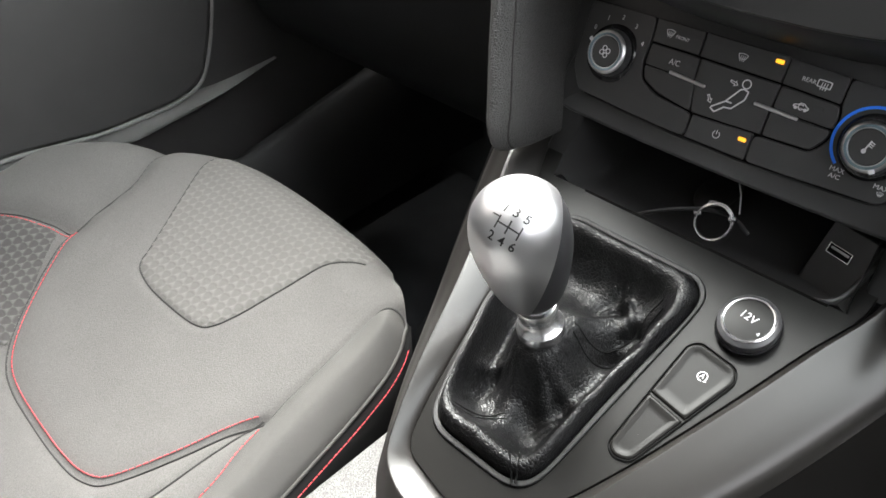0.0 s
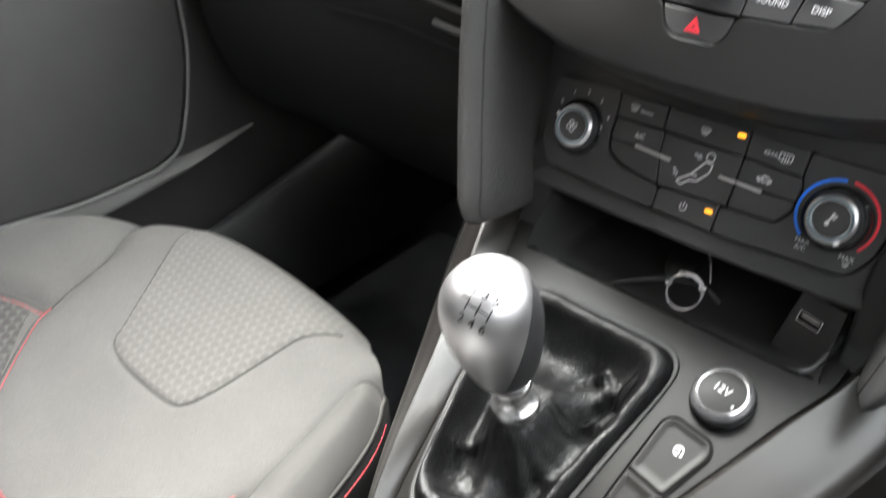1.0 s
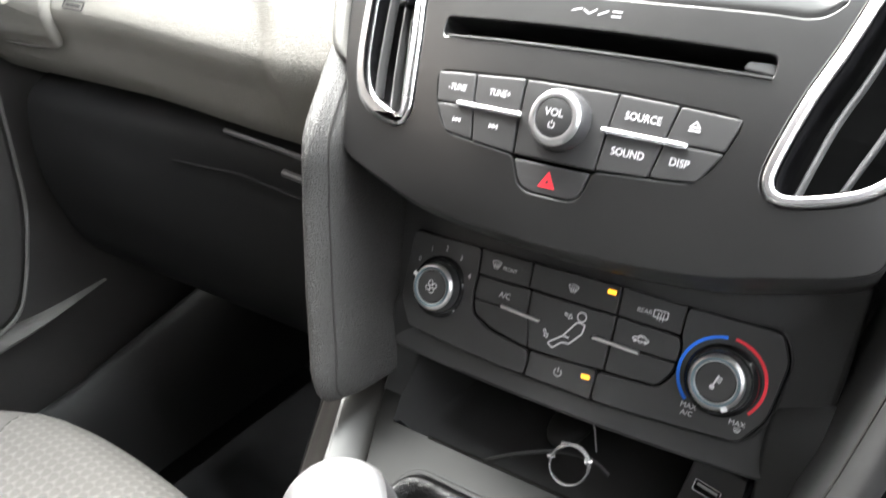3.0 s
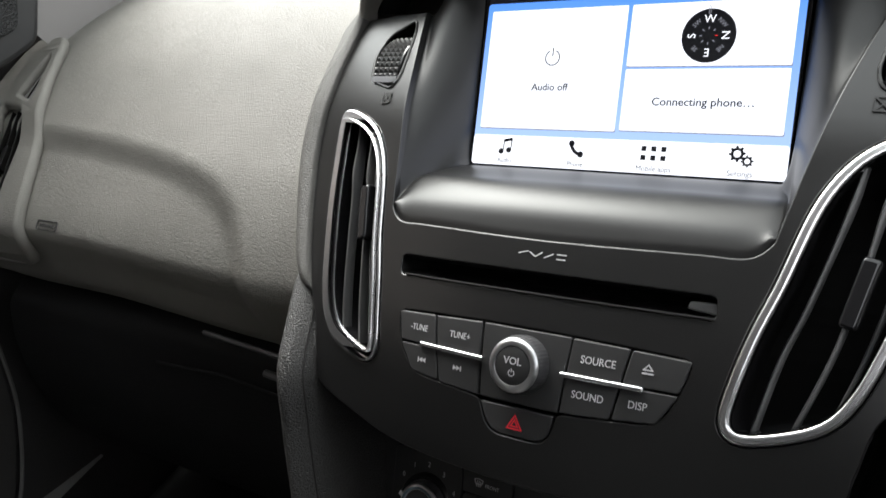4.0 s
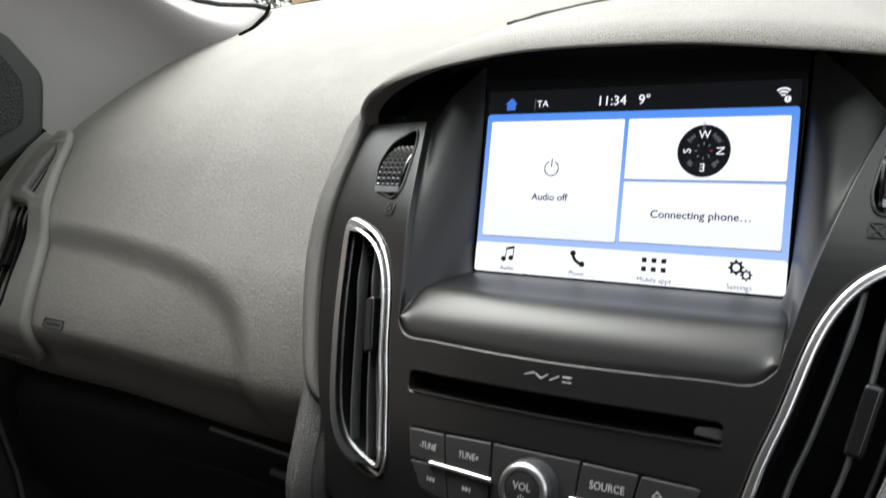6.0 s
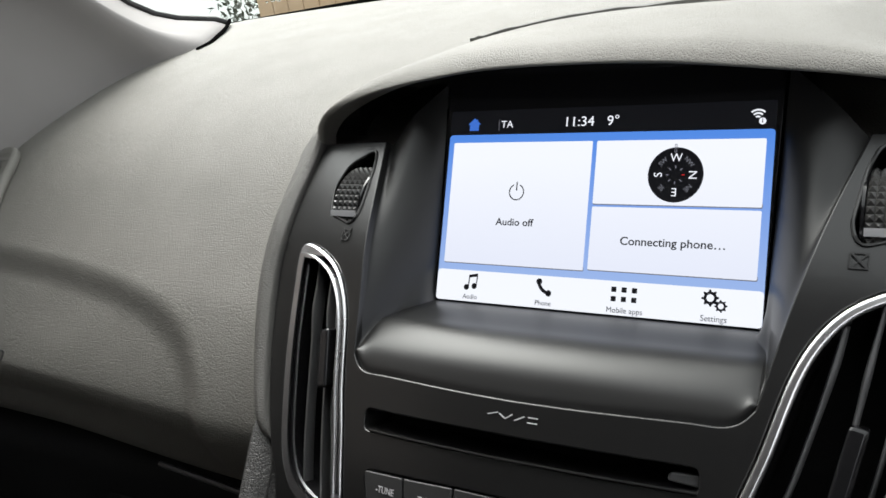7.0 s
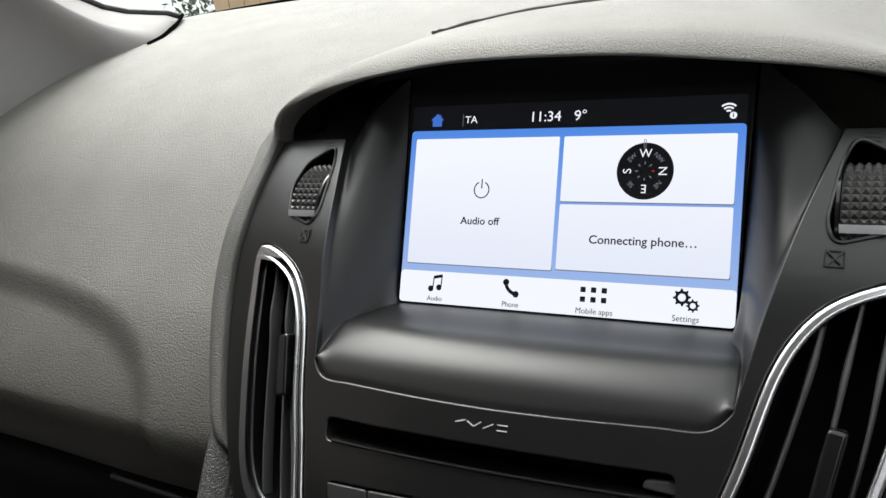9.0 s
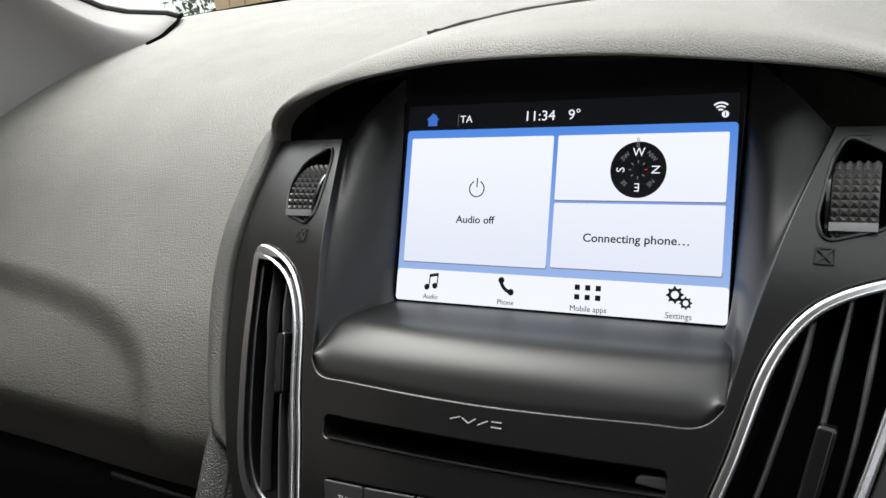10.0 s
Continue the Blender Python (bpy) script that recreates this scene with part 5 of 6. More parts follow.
ink([circle(0, 0, 0.0026, 24), circle(0, 0, 0.0020, 24)], 0.0115, -0.1845, name="figure_mark")
for loop in ([(0.0095, -0.1880), (0.0040, -0.1962), (0.0075, -0.1962)], [(0.0040, -0.1962), (-0.0028, -0.2015)], [(-0.0030, -0.2020), (0.0000, -0.2035), (0.0042, -0.1995), (0.0082, -0.1990), (0.0135, -0.1925), (0.0140, -0.1880), (0.0112, -0.1873), (0.0095, -0.1880)]):
    for p, q in zip(loop, loop[1:]):
        ink([bar(*p, *q, 0.0008)], 0, 0, name="figure_mark")
for u, v, turn in ((0.0047, -0.1858, -15), (-0.0052, -0.1978, -55)):
    ink([[Vector(p) for p in [(-0.0024, -0.0007), (0.0004, -0.0007), (0.0004, -0.0017), (0.0026, 0), (0.0004, 0.0017), (0.0004, 0.0007), (-0.0024, 0.0007)]], [Vector(p) for p in [(-0.0019, -0.0003), (0.0008, -0.0003), (0.0008, -0.0009), (0.0019, 0), (0.0008, 0.0009), (0.0008, 0.0003), (-0.0019, 0.0003)]]], u, v, turn, name="arrow_mark")
ink([arc_band(0, 0, 0.0017, 0.0022, 125, 415)], 0.0061, -0.2144, name="power_mark")
ink([bar(0, 0.0002, 0, 0.0026, 0.0005)], 0.0061, -0.2144, name="power_mark")
fan_map = shifted(lambda u, v, h: stack(u, v, 0.0235 + h), -0.0750, -0.1928)
fan = round_knob("fan_knob", "round fan speed knob with a silver ring", fan_map, climate, 0.0123, 0.0105, 40, True)
part("collar", lathe([(0.0172, -0.003), (0.0170, 0.0030), (0.0150, 0.0045), (0.012, 0.0046)], fan_map), "gloss", fan)
for k in range(4):
    ca = radians(90 * k + 20)
    part("blade_mark", plate([circle(0.0021 * math.cos(ca), 0.0021 * math.sin(ca), 0.0016, 16), circle(0.0021 * math.cos(ca), 0.0021 * math.sin(ca), 0.0011, 16)], 0.0001, shifted(fan_map, 0, 0, 0.01145), 0.0, 0.0), "white_ink", fan)
part("pointer", plate([bar(-0.0128, 0.0050, -0.0105, 0.0041, 0.0024)], 0.0006, fan_map, 0.0108, 0.0), "white_ink", fan, "white pointer")
temp_map = shifted(lambda u, v, h: stack(u, v, 0.0236 + h), 0.0812, -0.1936)
temp = round_knob("temperature_knob", "round temperature knob with a silver ring", temp_map, climate, 0.0123, 0.0105, 40, True)
part("collar", lathe([(0.0168, -0.003), (0.0166, 0.0030), (0.0150, 0.0045), (0.012, 0.0046)], temp_map), "gloss", temp)
part("blue_arc", plate([arc_band(0, 0, 0.0180, 0.0195, 94, 228, 36)], 0.0003, shifted(on_climate, 0.0806, -0.1930, 0.0006), 0.0, 0.0), "blue_ink", temp, "blue cold arc")
red = circle(0, 0, 0.0198, 36, -40, 84) + [Vector((p.x * (1 - 0.0016 * i / 36), p.y * (1 - 0.0016 * i / 36))) for i, p in enumerate(circle(0, 0, 0.0184, 36, -40, 84)[::-1])]
part("red_arc", plate([red], 0.0003, shifted(on_climate, 0.0806, -0.1930, 0.0006), 0.0, 0.0), "red_ink", temp, "red warm arc")
part("pointer", plate([bar(0.0058, -0.0094, 0.0070, -0.0113, 0.0026)], 0.0006, temp_map, 0.0108, 0.0), "white_ink", temp, "white pointer")
part("bulb_mark", plate([circle(-0.0010, -0.0024, 0.0012, 16)], 0.0001, shifted(temp_map, 0, 0, 0.01145), 0.0, 0.0), "white_ink", temp)
part("stem_mark", plate([bar(-0.0008, -0.0018, 0.0008, 0.0034, 0.0008)], 0.0001, shifted(temp_map, 0, 0, 0.01155), 0.0, 0.0), "white_ink", temp)
for k in range(3):
    part("tick_mark", plate([bar(0.0004 + 0.0003 * k, 0.0008 + 0.0010 * k, 0.0022 + 0.0003 * k, 0.0002 + 0.0010 * k, 0.0005)], 0.0001, shifted(temp_map, 0, 0, 0.01155), 0.0, 0.0), "white_ink", temp)

# ---- what the screen shows ----
scr = lambda u, v, h=0.0006: shifted(stack, u, v, h)
for body, u, v, size, matn in (("TA", -0.0517, 0.0978, 0.0054, "lcd_white"), ("11:34", -0.0100, 0.0982, 0.0073, "lcd_white"), ("9°", 0.0086, 0.0982, 0.0073, "lcd_white"), ("Audio off", -0.0424, 0.0443, 0.0055, "lcd_ink"), ("Connecting phone…", 0.0430, 0.0370, 0.0058, "lcd_ink"),
                               ("Audio", -0.0655, 0.0026, 0.0038, "lcd_ink"), ("Phone", -0.0219, 0.0026, 0.0038, "lcd_ink"), ("Mobile apps", 0.0220, 0.0024, 0.0040, "lcd_ink"), ("Settings", 0.0654, 0.0024, 0.0041, "lcd_ink")):
    lettering(body, size, scr(u, v, 0.0003 if matn == "lcd_white" else 0.0006), matn, display, thick=0.00005, bold=0.00007 if size > 0.005 and matn == "lcd_ink" else 0.0, squeeze=1.06 if size > 0.005 else 0.97)
ui = lambda loops, u, v, matn="lcd_ink", name="icon", h=0.0006, turn=0: part(name, plate(loops, 0.0001, shifted(stack, u, v, h, turn), 0.0, 0.0), matn, display)
ui([arc_band(0, 0, 0.0039, 0.0045, 115, 425, 36)], -0.0425, 0.0608)
ui([bar(0, 0.0008, 0, 0.0056, 0.0006)], -0.0425, 0.0608)
ui([[Vector(p) for p in [(-0.0028, -0.0030), (0.0028, -0.0030), (0.0028, 0.0004), (0.0040, 0.0004), (0.0020, 0.0022), (0.0020, 0.0032), (0.0012, 0.0032), (0.0012, 0.0028), (0, 0.0040), (-0.0040, 0.0004), (-0.0028, 0.0004)]]], -0.0720, 0.0978, "lcd_deep", "home_icon", 0.0003)
for r0 in (0.0010, 0.0026, 0.0042):
    ui([arc_band(0, -0.0022, r0, r0 + 0.0008, 48, 132, 12)], 0.0790, 0.0992, "lcd_white", "signal_icon", 0.0003)
ui([circle(0, 0, 0.0016, 18)], 0.0812, 0.0962, "lcd_white", "signal_icon", 0.0004)
ui([bar(0, -0.0009, 0, 0.0003, 0.0005)], 0.0812, 0.0962, "lcd_ink", "signal_icon", 0.0006)
ui([circle(0, 0.0008, 0.0003, 10)], 0.0812, 0.0962, "lcd_ink", "signal_icon", 0.0006)
ui([bar(-0.0565, 0.0945, -0.0565, 0.1010, 0.0002)], 0, 0, "lcd_grey", "divider", 0.0003)
# compass
ui([circle(0, 0, 0.0136, 48)], 0.0424, 0.0706, "lcd_black", "compass_disc")
ui([box_loop(-0.0006, 0.0115, 0.0006, 0.0158, 0.0004), box_loop(-0.0003, 0.0118, 0.0003, 0.0155, 0.0002)], 0.0418, 0.0700, "lcd_grey", "compass_pointer", 0.0008)
for k, body in enumerate(("W", "NW", "N", "NE", "E", "SE", "S", "SW")):
    a = radians(90 - 45 * k)
    big = len(body) == 1
    rr = 0.0083 if big else 0.0090
    lettering(body, 0.0058 if big else 0.0032, shifted(stack, 0.0424 + rr * math.cos(a), 0.0706 + rr * math.sin(a), 0.0008), "lcd_white" if big else "lcd_grey", display, turn=-45 * k, thick=0.00005)
    ui([bar(0.0032 * math.cos(a), 0.0032 * math.sin(a), 0.0046 * math.cos(a), 0.0046 * math.sin(a), 0.0005)], 0.0424, 0.0706, "lcd_red" if body == "N" else "lcd_grey", "tick", 0.0008)
# menu icons
ui([circle(-0.0026, -0.0030, 0.0016, 16)], -0.0655, 0.0108)
ui([circle(0.0022, -0.0022, 0.0016, 16)], -0.0655, 0.0108)
ui([bar(-0.0014, -0.003, -0.0010, 0.0032, 0.0006)], -0.0655, 0.0108)
ui([bar(0.0034, -0.0022, 0.0038, 0.0042, 0.0006)], -0.0655, 0.0108)
ui([bar(-0.0012, 0.0030, 0.0040, 0.0040, 0.0016)], -0.0655, 0.0108)
ui([[Vector(p) for p in arc_band(0.0042, 0.0042, 0.0060, 0.0078, 188, 262, 14)]], -0.0224, 0.0106)
ui([circle(-0.0024, 0.0032, 0.0017, 14)], -0.0224, 0.0106)
ui([circle(0.0032, -0.0026, 0.0017, 14)], -0.0224, 0.0106)
for i in range(3):
    for j in range(2):
        ui([box_loop(-0.0013, -0.0013, 0.0013, 0.0013, 0.0003)], 0.0160 + 0.0053 * i, 0.0128 - 0.0047 * j)
for cu_, cv_, r0 in ((0.0633, 0.0122, 0.0031), (0.0684, 0.0087, 0.0023)):
    gear = []
    for k in range(40):
        rr = r0 * (1.32 if (k % 5) in (0, 1) else 1.0)
        gear.append(Vector((rr * math.cos(2 * math.pi * k / 40), rr * math.sin(2 * math.pi * k / 40))))
    ui([gear, circle(0, 0, r0 * 0.58, 20)], cu_, cv_, name="gear_icon")


# ---- storage tray under the climate panel ----
tray = thing("storage_tray", (0, -0.1, 0.36), "deep black storage tray under the climate panel", "storage tray")
sec = []
for y, z0, z1, xl, xr in ((-0.1490, 0.3865, 0.388, -0.088, 0.104), (-0.1475, 0.3790, 0.392, -0.0865, 0.103), (-0.143, 0.3755, 0.40, -0.086, 0.1025), (-0.12, 0.3735, 0.42, -0.084, 0.101), (-0.09, 0.3735, 0.44, -0.081, 0.098), (-0.05, 0.376, 0.45, -0.078, 0.094), (-0.02, 0.385, 0.45, -0.074, 0.088), (-0.012, 0.41, 0.45, -0.070, 0.084)):
    sec.append([Vector((xl, y, z1)), Vector((xl + 0.001, y, (z0 + z1) / 2)), Vector((xl + 0.006, y, z0 + 0.004)), Vector((xl + 0.014, y, z0))] + [Vector((x, y, z0)) for x in np.linspace(-0.06, 0.08, 8)] + [Vector((xr - 0.014, y, z0)), Vector((xr - 0.006, y, z0 + 0.004)), Vector((xr - 0.001, y, (z0 + z1) / 2)), Vector((xr, y, z1))])
part("liner", loft(sec), "tray_black", tray, "", 50)
part("back_wall", block((-0.09, -0.012, 0.37), (0.105, -0.006, 0.50)), "tray_black", tray)
part("rear_edge", tube([on_console(x, -0.1495, 0.0002) for x in np.linspace(-0.062, 0.094, 14)], 0.0009, 6), "satin", tray, "fine edge of the tray")
cheek = [Vector((p.x, p.y)) for p in spline([(-0.128, 0.386, 0), (-0.126, 0.402, 0), (-0.120, 0.425, 0), (-0.113, 0.445, 0), (-0.08, 0.46, 0), (-0.03, 0.46, 0), (-0.03, 0.385, 0)], 5, True)]
part("side_cheek", side_plate(cheek, -0.108, -0.0875, 0.003), "tray_black", tray, "black side cheek")
part("side_cheek", side_plate(cheek, 0.1035, 0.132, 0.003), "tray_black", tray, "black side cheek")

END = spline([(0.0850, -0.1492, 0), (0.0900, -0.1478, 0), (0.0945, -0.1435, 0), (0.0970, -0.1360, 0), (0.0985, -0.1250, 0), (0.1000, -0.1060, 0), (0.1000, -0.0700, 0)], 4)
end_rows = []
for dx, rise in ((0.0, -0.012), (0.0, -0.0004), (0.0008, 0.0014), (0.0020, 0.0018), (0.0034, 0.0010), (0.0038, -0.004)):
    end_rows.append([on_console(p.x + dx, p.y - dx * 0.25, 0) + Vector((0, 0.25 * max(rise - 0.004, 0), rise)) for p in END])
part("rounded_end", loft(end_rows), "key", tray, "rounded black end of the tray", 60)

usb = thing("usb_socket", (0.08, -0.115, 0.372), "grey usb socket block in the tray", "usb socket")
uface = Matrix.Translation((0.0800, -0.1150, 0.3920)) @ Euler((radians(62), 0, radians(-14))).to_matrix().to_4x4()
on_usb = lambda a, b, h: uface @ Vector((a, b, h))
part("housing", plate([rounded([(-0.0125, -0.022), (0.0175, -0.022), (0.0205, 0.0175), (-0.0105, 0.0175)], [0.0025, 0.010, 0.0025, 0.0025])], 0.040, on_usb, -0.0405, 0.0012), "key", usb)
part("metal_shell", plate([rounded([(-0.0075, -0.0032), (0.0075, -0.0032), (0.0075, 0.0032), (-0.0075, 0.0032)], 0.0008, 3), rounded([(-0.0066, -0.0024), (0.0066, -0.0024), (0.0066, 0.0024), (-0.0066, 0.0024)], 0.0006, 3)], 0.002, shifted(on_usb, 0.0015, 0.0025), -0.0010, 0.0003), "chrome", usb, "bright metal rim of the socket")
part("opening", plate([rounded([(-0.0066, -0.0024), (0.0066, -0.0024), (0.0066, 0.0024), (-0.0066, 0.0024)], 0.0006, 3)], 0.0004, shifted(on_usb, 0.0015, 0.0025), -0.0002, 0.0), "gap", usb)
part("tongue", plate([box_loop(-0.0056, 0.0002, 0.0056, 0.0014, 0.0002)], 0.0006, shifted(on_usb, 0.0015, 0.0025), 0.0002, 0.0), "grey_ink", usb)

keys = thing("key_ring", (0.015, -0.13, 0.374), "split key ring with a dark fob lying in the tray", "key ring")
rc = Vector((0.0165, -0.133, 0.3935))
rx, ry = Vector((0.93, 0.18, 0.30)).normalized(), Vector((-0.20, 0.32, 0.93)).normalized()
for dz, r in ((0.0, 0.0110), (0.0011, 0.0107)):
    part("ring_coil", tube([rc + Vector((0, -dz, 0)) + (rx * math.cos(a) + ry * math.sin(a)) * r for a in np.linspace(0, 2 * math.pi, 49)[:-1]], 0.0008, 6, True), "chrome", keys, "bright steel coil")
for a in (0.15, 1.75, 2.7):
    c = rc + (rx * math.cos(a) + ry * math.sin(a)) * 0.0109
    part("clasp", tube([c - rx * 0.0022, c + rx * 0.0022], 0.0016, 8), "chrome", keys)
part("strap", tube(spline([Vector((-0.030, -0.143, 0.381)), Vector((-0.010, -0.138, 0.392)), Vector((0.008, -0.131, 0.397)), Vector((0.024, -0.126, 0.396)), Vector((0.034, -0.124, 0.388))], 6), 0.0013, 6), "rubber", keys, "thin black cord")
fob = bmesh.new()
bmesh.ops.create_icosphere(fob, subdivisions=3, radius=1)
for v in fob.verts:
    v.co = Vector((-0.004, -0.090, 0.381)) + Vector((v.co.x * 0.012, v.co.y * 0.022, v.co.z * 0.006))
part("fob", fob, "rubber", keys, "rounded black fob")
part("wire_end", tube([Vector((0.012, -0.105, 0.412)), Vector((0.020, -0.112, 0.402)), Vector((0.024, -0.118, 0.394))], 0.0005, 5), "grey_ink", keys)

# ---- gear lever ----
lever = thing("gear_lever", on_console(-0.012, -0.246, 0), "six speed gear lever with a silver knob and leather boot", "gear lever")
ring_mid = Vector((-0.010, -0.247))
ring_out = boot_ring
ring_in = [p + (ring_mid - p).normalized() * 0.0034 for p in ring_out]
part("boot_frame", plate([ring_out, ring_in], 0.0046, on_console, -0.0030, 0.0008), "rubber", lever, "black frame round the boot", 50)
gather = Vector((-0.0149, -0.2447))
rows = []
PROF = spline([(0.0, -0.003, 0), (0.03, 0.0050, 0), (0.09, 0.0098, 0), (0.17, 0.0080, 0), (0.28, -0.0050, 0), (0.44, -0.0150, 0), (0.60, -0.0140, 0), (0.76, -0.0040, 0), (0.90, 0.0080, 0), (1.0, 0.0135, 0)], 7)
dense = []
for a, b in zip(ring_in, ring_in[1:] + ring_in[:1]):
    k = max(1, int((b - a).length / 0.0016))
    dense += [a.lerp(b, j / k) for j in range(k)]
CREASES = [((0.024, -0.192), (-0.004, -0.226), 0.0060, 0.0055), ((-0.052, -0.200), (-0.020, -0.232), 0.0070, 0.0050), ((-0.006, -0.188), (-0.012, -0.226), 0.0060, -0.0045), ((0.032, -0.225), (0.000, -0.240), 0.0055, -0.0050), ((0.028, -0.262), (-0.002, -0.250), 0.0060, 0.0045), ((0.020, -0.305), (-0.006, -0.262), 0.0070, -0.0045), ((-0.010, -0.312), (-0.013, -0.266), 0.0060, 0.0050), ((-0.034, -0.300), (-0.020, -0.262), 0.0055, -0.0040), ((-0.044, -0.268), (-0.024, -0.250), 0.0060, 0.0040), ((0.006, -0.196), (0.010, -0.212), 0.0035, 0.0060), ((0.004, -0.199), (-0.008, -0.208), 0.0022, 0.0050), ((0.002, -0.204), (0.024, -0.206), 0.0026, -0.0050), ((-0.050, -0.285), (-0.026, -0.268), 0.0028, 0.0030), ((0.006, -0.286), (0.022, -0.272), 0.0026, 0.0028)]


def crease_height(x, y):
    """Soft folds and hollows in the leather, each along a line."""
    out = 0.0
    for (x0, y0), (x1, y1), wide, high in CREASES:
        dx, dy = x1 - x0, y1 - y0
        t = ((x - x0) * dx + (y - y0) * dy) / (dx * dx + dy * dy)
        bend = 0.0035 * math.sin(3 * t + 9 * x0 * 100)
        off = ((x - x0) * dy - (y - y0) * dx) / math.hypot(dx, dy) + bend
        out += high * math.exp(-(off / wide) ** 2) * math.exp(-(max(-t, 0, t - 1) / 0.18) ** 2)
    return out


for q in PROF:
    f, h = min(max(q.x, 0), 1), q.y
    row = []
    for p in dense:
        ang = math.atan2(p.y - gather.y, p.x - gather.x)
        end = gather + Vector((math.cos(ang), math.sin(ang))) * 0.0122
        xy = p.lerp(end, f)
        win = math.sin(math.pi * min(max(f - 0.02, 0) * 1.08, 1)) ** 0.8
        folds = crease_height(xy.x, xy.y) * win
        folds += 0.0022 * noise.noise(Vector((xy.x * 55, xy.y * 55, 3.1))) * win
        folds += 0.0009 * noise.noise(Vector((xy.x * 130, xy.y * 130, 7.7))) * win
        folds += 0.0009 * abs(math.sin(9 * ang + 5 * f)) * math.sin(math.pi * min(max(f - 0.4, 0) * 1.6, 1))
        row.append(on_console(xy.x, xy.y, h + folds))
    rows.append(row)
boot = part("boot", loft(rows, True), "boot", lever, "creased black leather boot", 80)
boot_pts = [p for r in rows for p in r]


def boot_at(x, y):
    """The boot's top over a place of the console plan."""
    near = sorted(boot_pts, key=lambda p: (p.x - x) ** 2 + (p.y - y) ** 2)[:3]
    return Vector((x, y, sum(p.z for p in near) / 3 + 0.0001))


for line in ([(0.0233, -0.1888), (0.0183, -0.1961), (0.0171, -0.2093), (0.0117, -0.2218), (0.0034, -0.2304), (-0.0040, -0.2330)], [(0.0264, -0.1932), (0.0215, -0.2004), (0.0202, -0.2135), (0.0149, -0.2259), (0.0064, -0.2342), (-0.002, -0.2375)], [(-0.0340, -0.3085), (-0.0256, -0.2985), (-0.0172, -0.2897), (-0.0085, -0.2814)], [(-0.0315, -0.3110), (-0.0233, -0.3009), (-0.015, -0.2921), (-0.0065, -0.2835)], [(0.012, -0.3040), (0.016, -0.3081), (0.0215, -0.313), (0.0245, -0.3170)], [(0.0165, -0.301), (0.0202, -0.3051), (0.0238, -0.3114), (0.0262, -0.3155)]):
    pts = spline([(*p, 0) for p in line], 9)
    flat = [boot_at(p.x, p.y) for p in pts]
    for k in range(3):
        flat = [(flat[max(i - 1, 0)] + flat[i] + flat[min(i + 1, len(flat) - 1)]) / 3 for i in range(len(flat))]
    part("boot_seam", tube(flat, 0.0005, 5), "gap", lever, "black stitched seam")

axis0 = Vector((-0.0149, -0.2485, 0.3750))
az = Vector((-0.0506, -0.1822, 1.0)).normalized()
ax_ = Vector((1, 0, 0)) - az * az.x
ax_.normalize()
ay = az.cross(ax_)
along = lambda a, b, h: axis0 + ax_ * a + ay * b + az * h
part("collar", lathe([(0.0120, -0.008), (0.0134, -0.005), (0.0136, -0.001), (0.0130, 0.0012), (0.0108, 0.0030), (0.0090, 0.0060), (0.0086, 0.0090), (0.0096, 0.0112), (0.0112, 0.0126), (0.0116, 0.0150), (0.0108, 0.0172), (0.0088, 0.0180), (0.0088, 0.0260)], along), "chrome", lever, "chrome collar")
KNOB = spline([(0.0002, 0.0215, 0), (0.0092, 0.0218, 0), (0.0116, 0.0232, 0), (0.0158, 0.0275, 0), (0.0193, 0.0370, 0), (0.0221, 0.0480, 0), (0.0241, 0.0590, 0), (0.0248, 0.0690, 0), (0.0238, 0.0790, 0), (0.0206, 0.0872, 0), (0.0150, 0.0932, 0), (0.0076, 0.0966, 0), (0.0002, 0.0974, 0)], 5)
KNOB_MID = 0.0645
knob_shape = along


def shell(grow):
    rows = []
    for i, p in enumerate(KNOB):
        a, b = KNOB[max(i - 1, 0)], KNOB[min(i + 1, len(KNOB) - 1)]
        n = Vector((b.y - a.y, a.x - b.x)).normalized() * grow
        rows.append((max(p.x + n.x, 0.0002), p.y + n.y))
    return lathe(rows, knob_shape, 72)


part("knob_back", shell(0.0), "knobskin", lever, "dark grey back of the knob", 60)
cap_bm = shell(0.0006)
split_no = ax_ * 0.574 + ay * 0.616 - az * 0.365
for co, no in ((along(0, 0, KNOB_MID) + split_no.normalized() * 0.0112, split_no), (along(0, 0, 0.0285), -az - ax_ * 0.25 + ay * 0.25)):
    bmesh.ops.bisect_plane(cap_bm, geom=cap_bm.verts[:] + cap_bm.edges[:] + cap_bm.faces[:], plane_co=co, plane_no=no, clear_outer=True)
lip = bmesh.ops.extrude_edge_only(cap_bm, edges=[e for e in cap_bm.edges if e.is_boundary])
for v in lip["geom"]:
    if isinstance(v, bmesh.types.BMVert):
        v.co += (along(0, 0, 0.055) - v.co).normalized() * 0.0012
cap = part("knob_cap", cap_bm, "silver", lever, "satin silver front of the knob", 60)
KNOB_POLAR = sorted((math.atan2(p.y - KNOB_MID, p.x), math.hypot(p.x, p.y - KNOB_MID)) for p in KNOB)
PLATE_A, PLATE_B = Vector((0.0096, 0.0016, -0.0040)).normalized(), Vector((0.0011, 0.0107, 0.0073)).normalized()


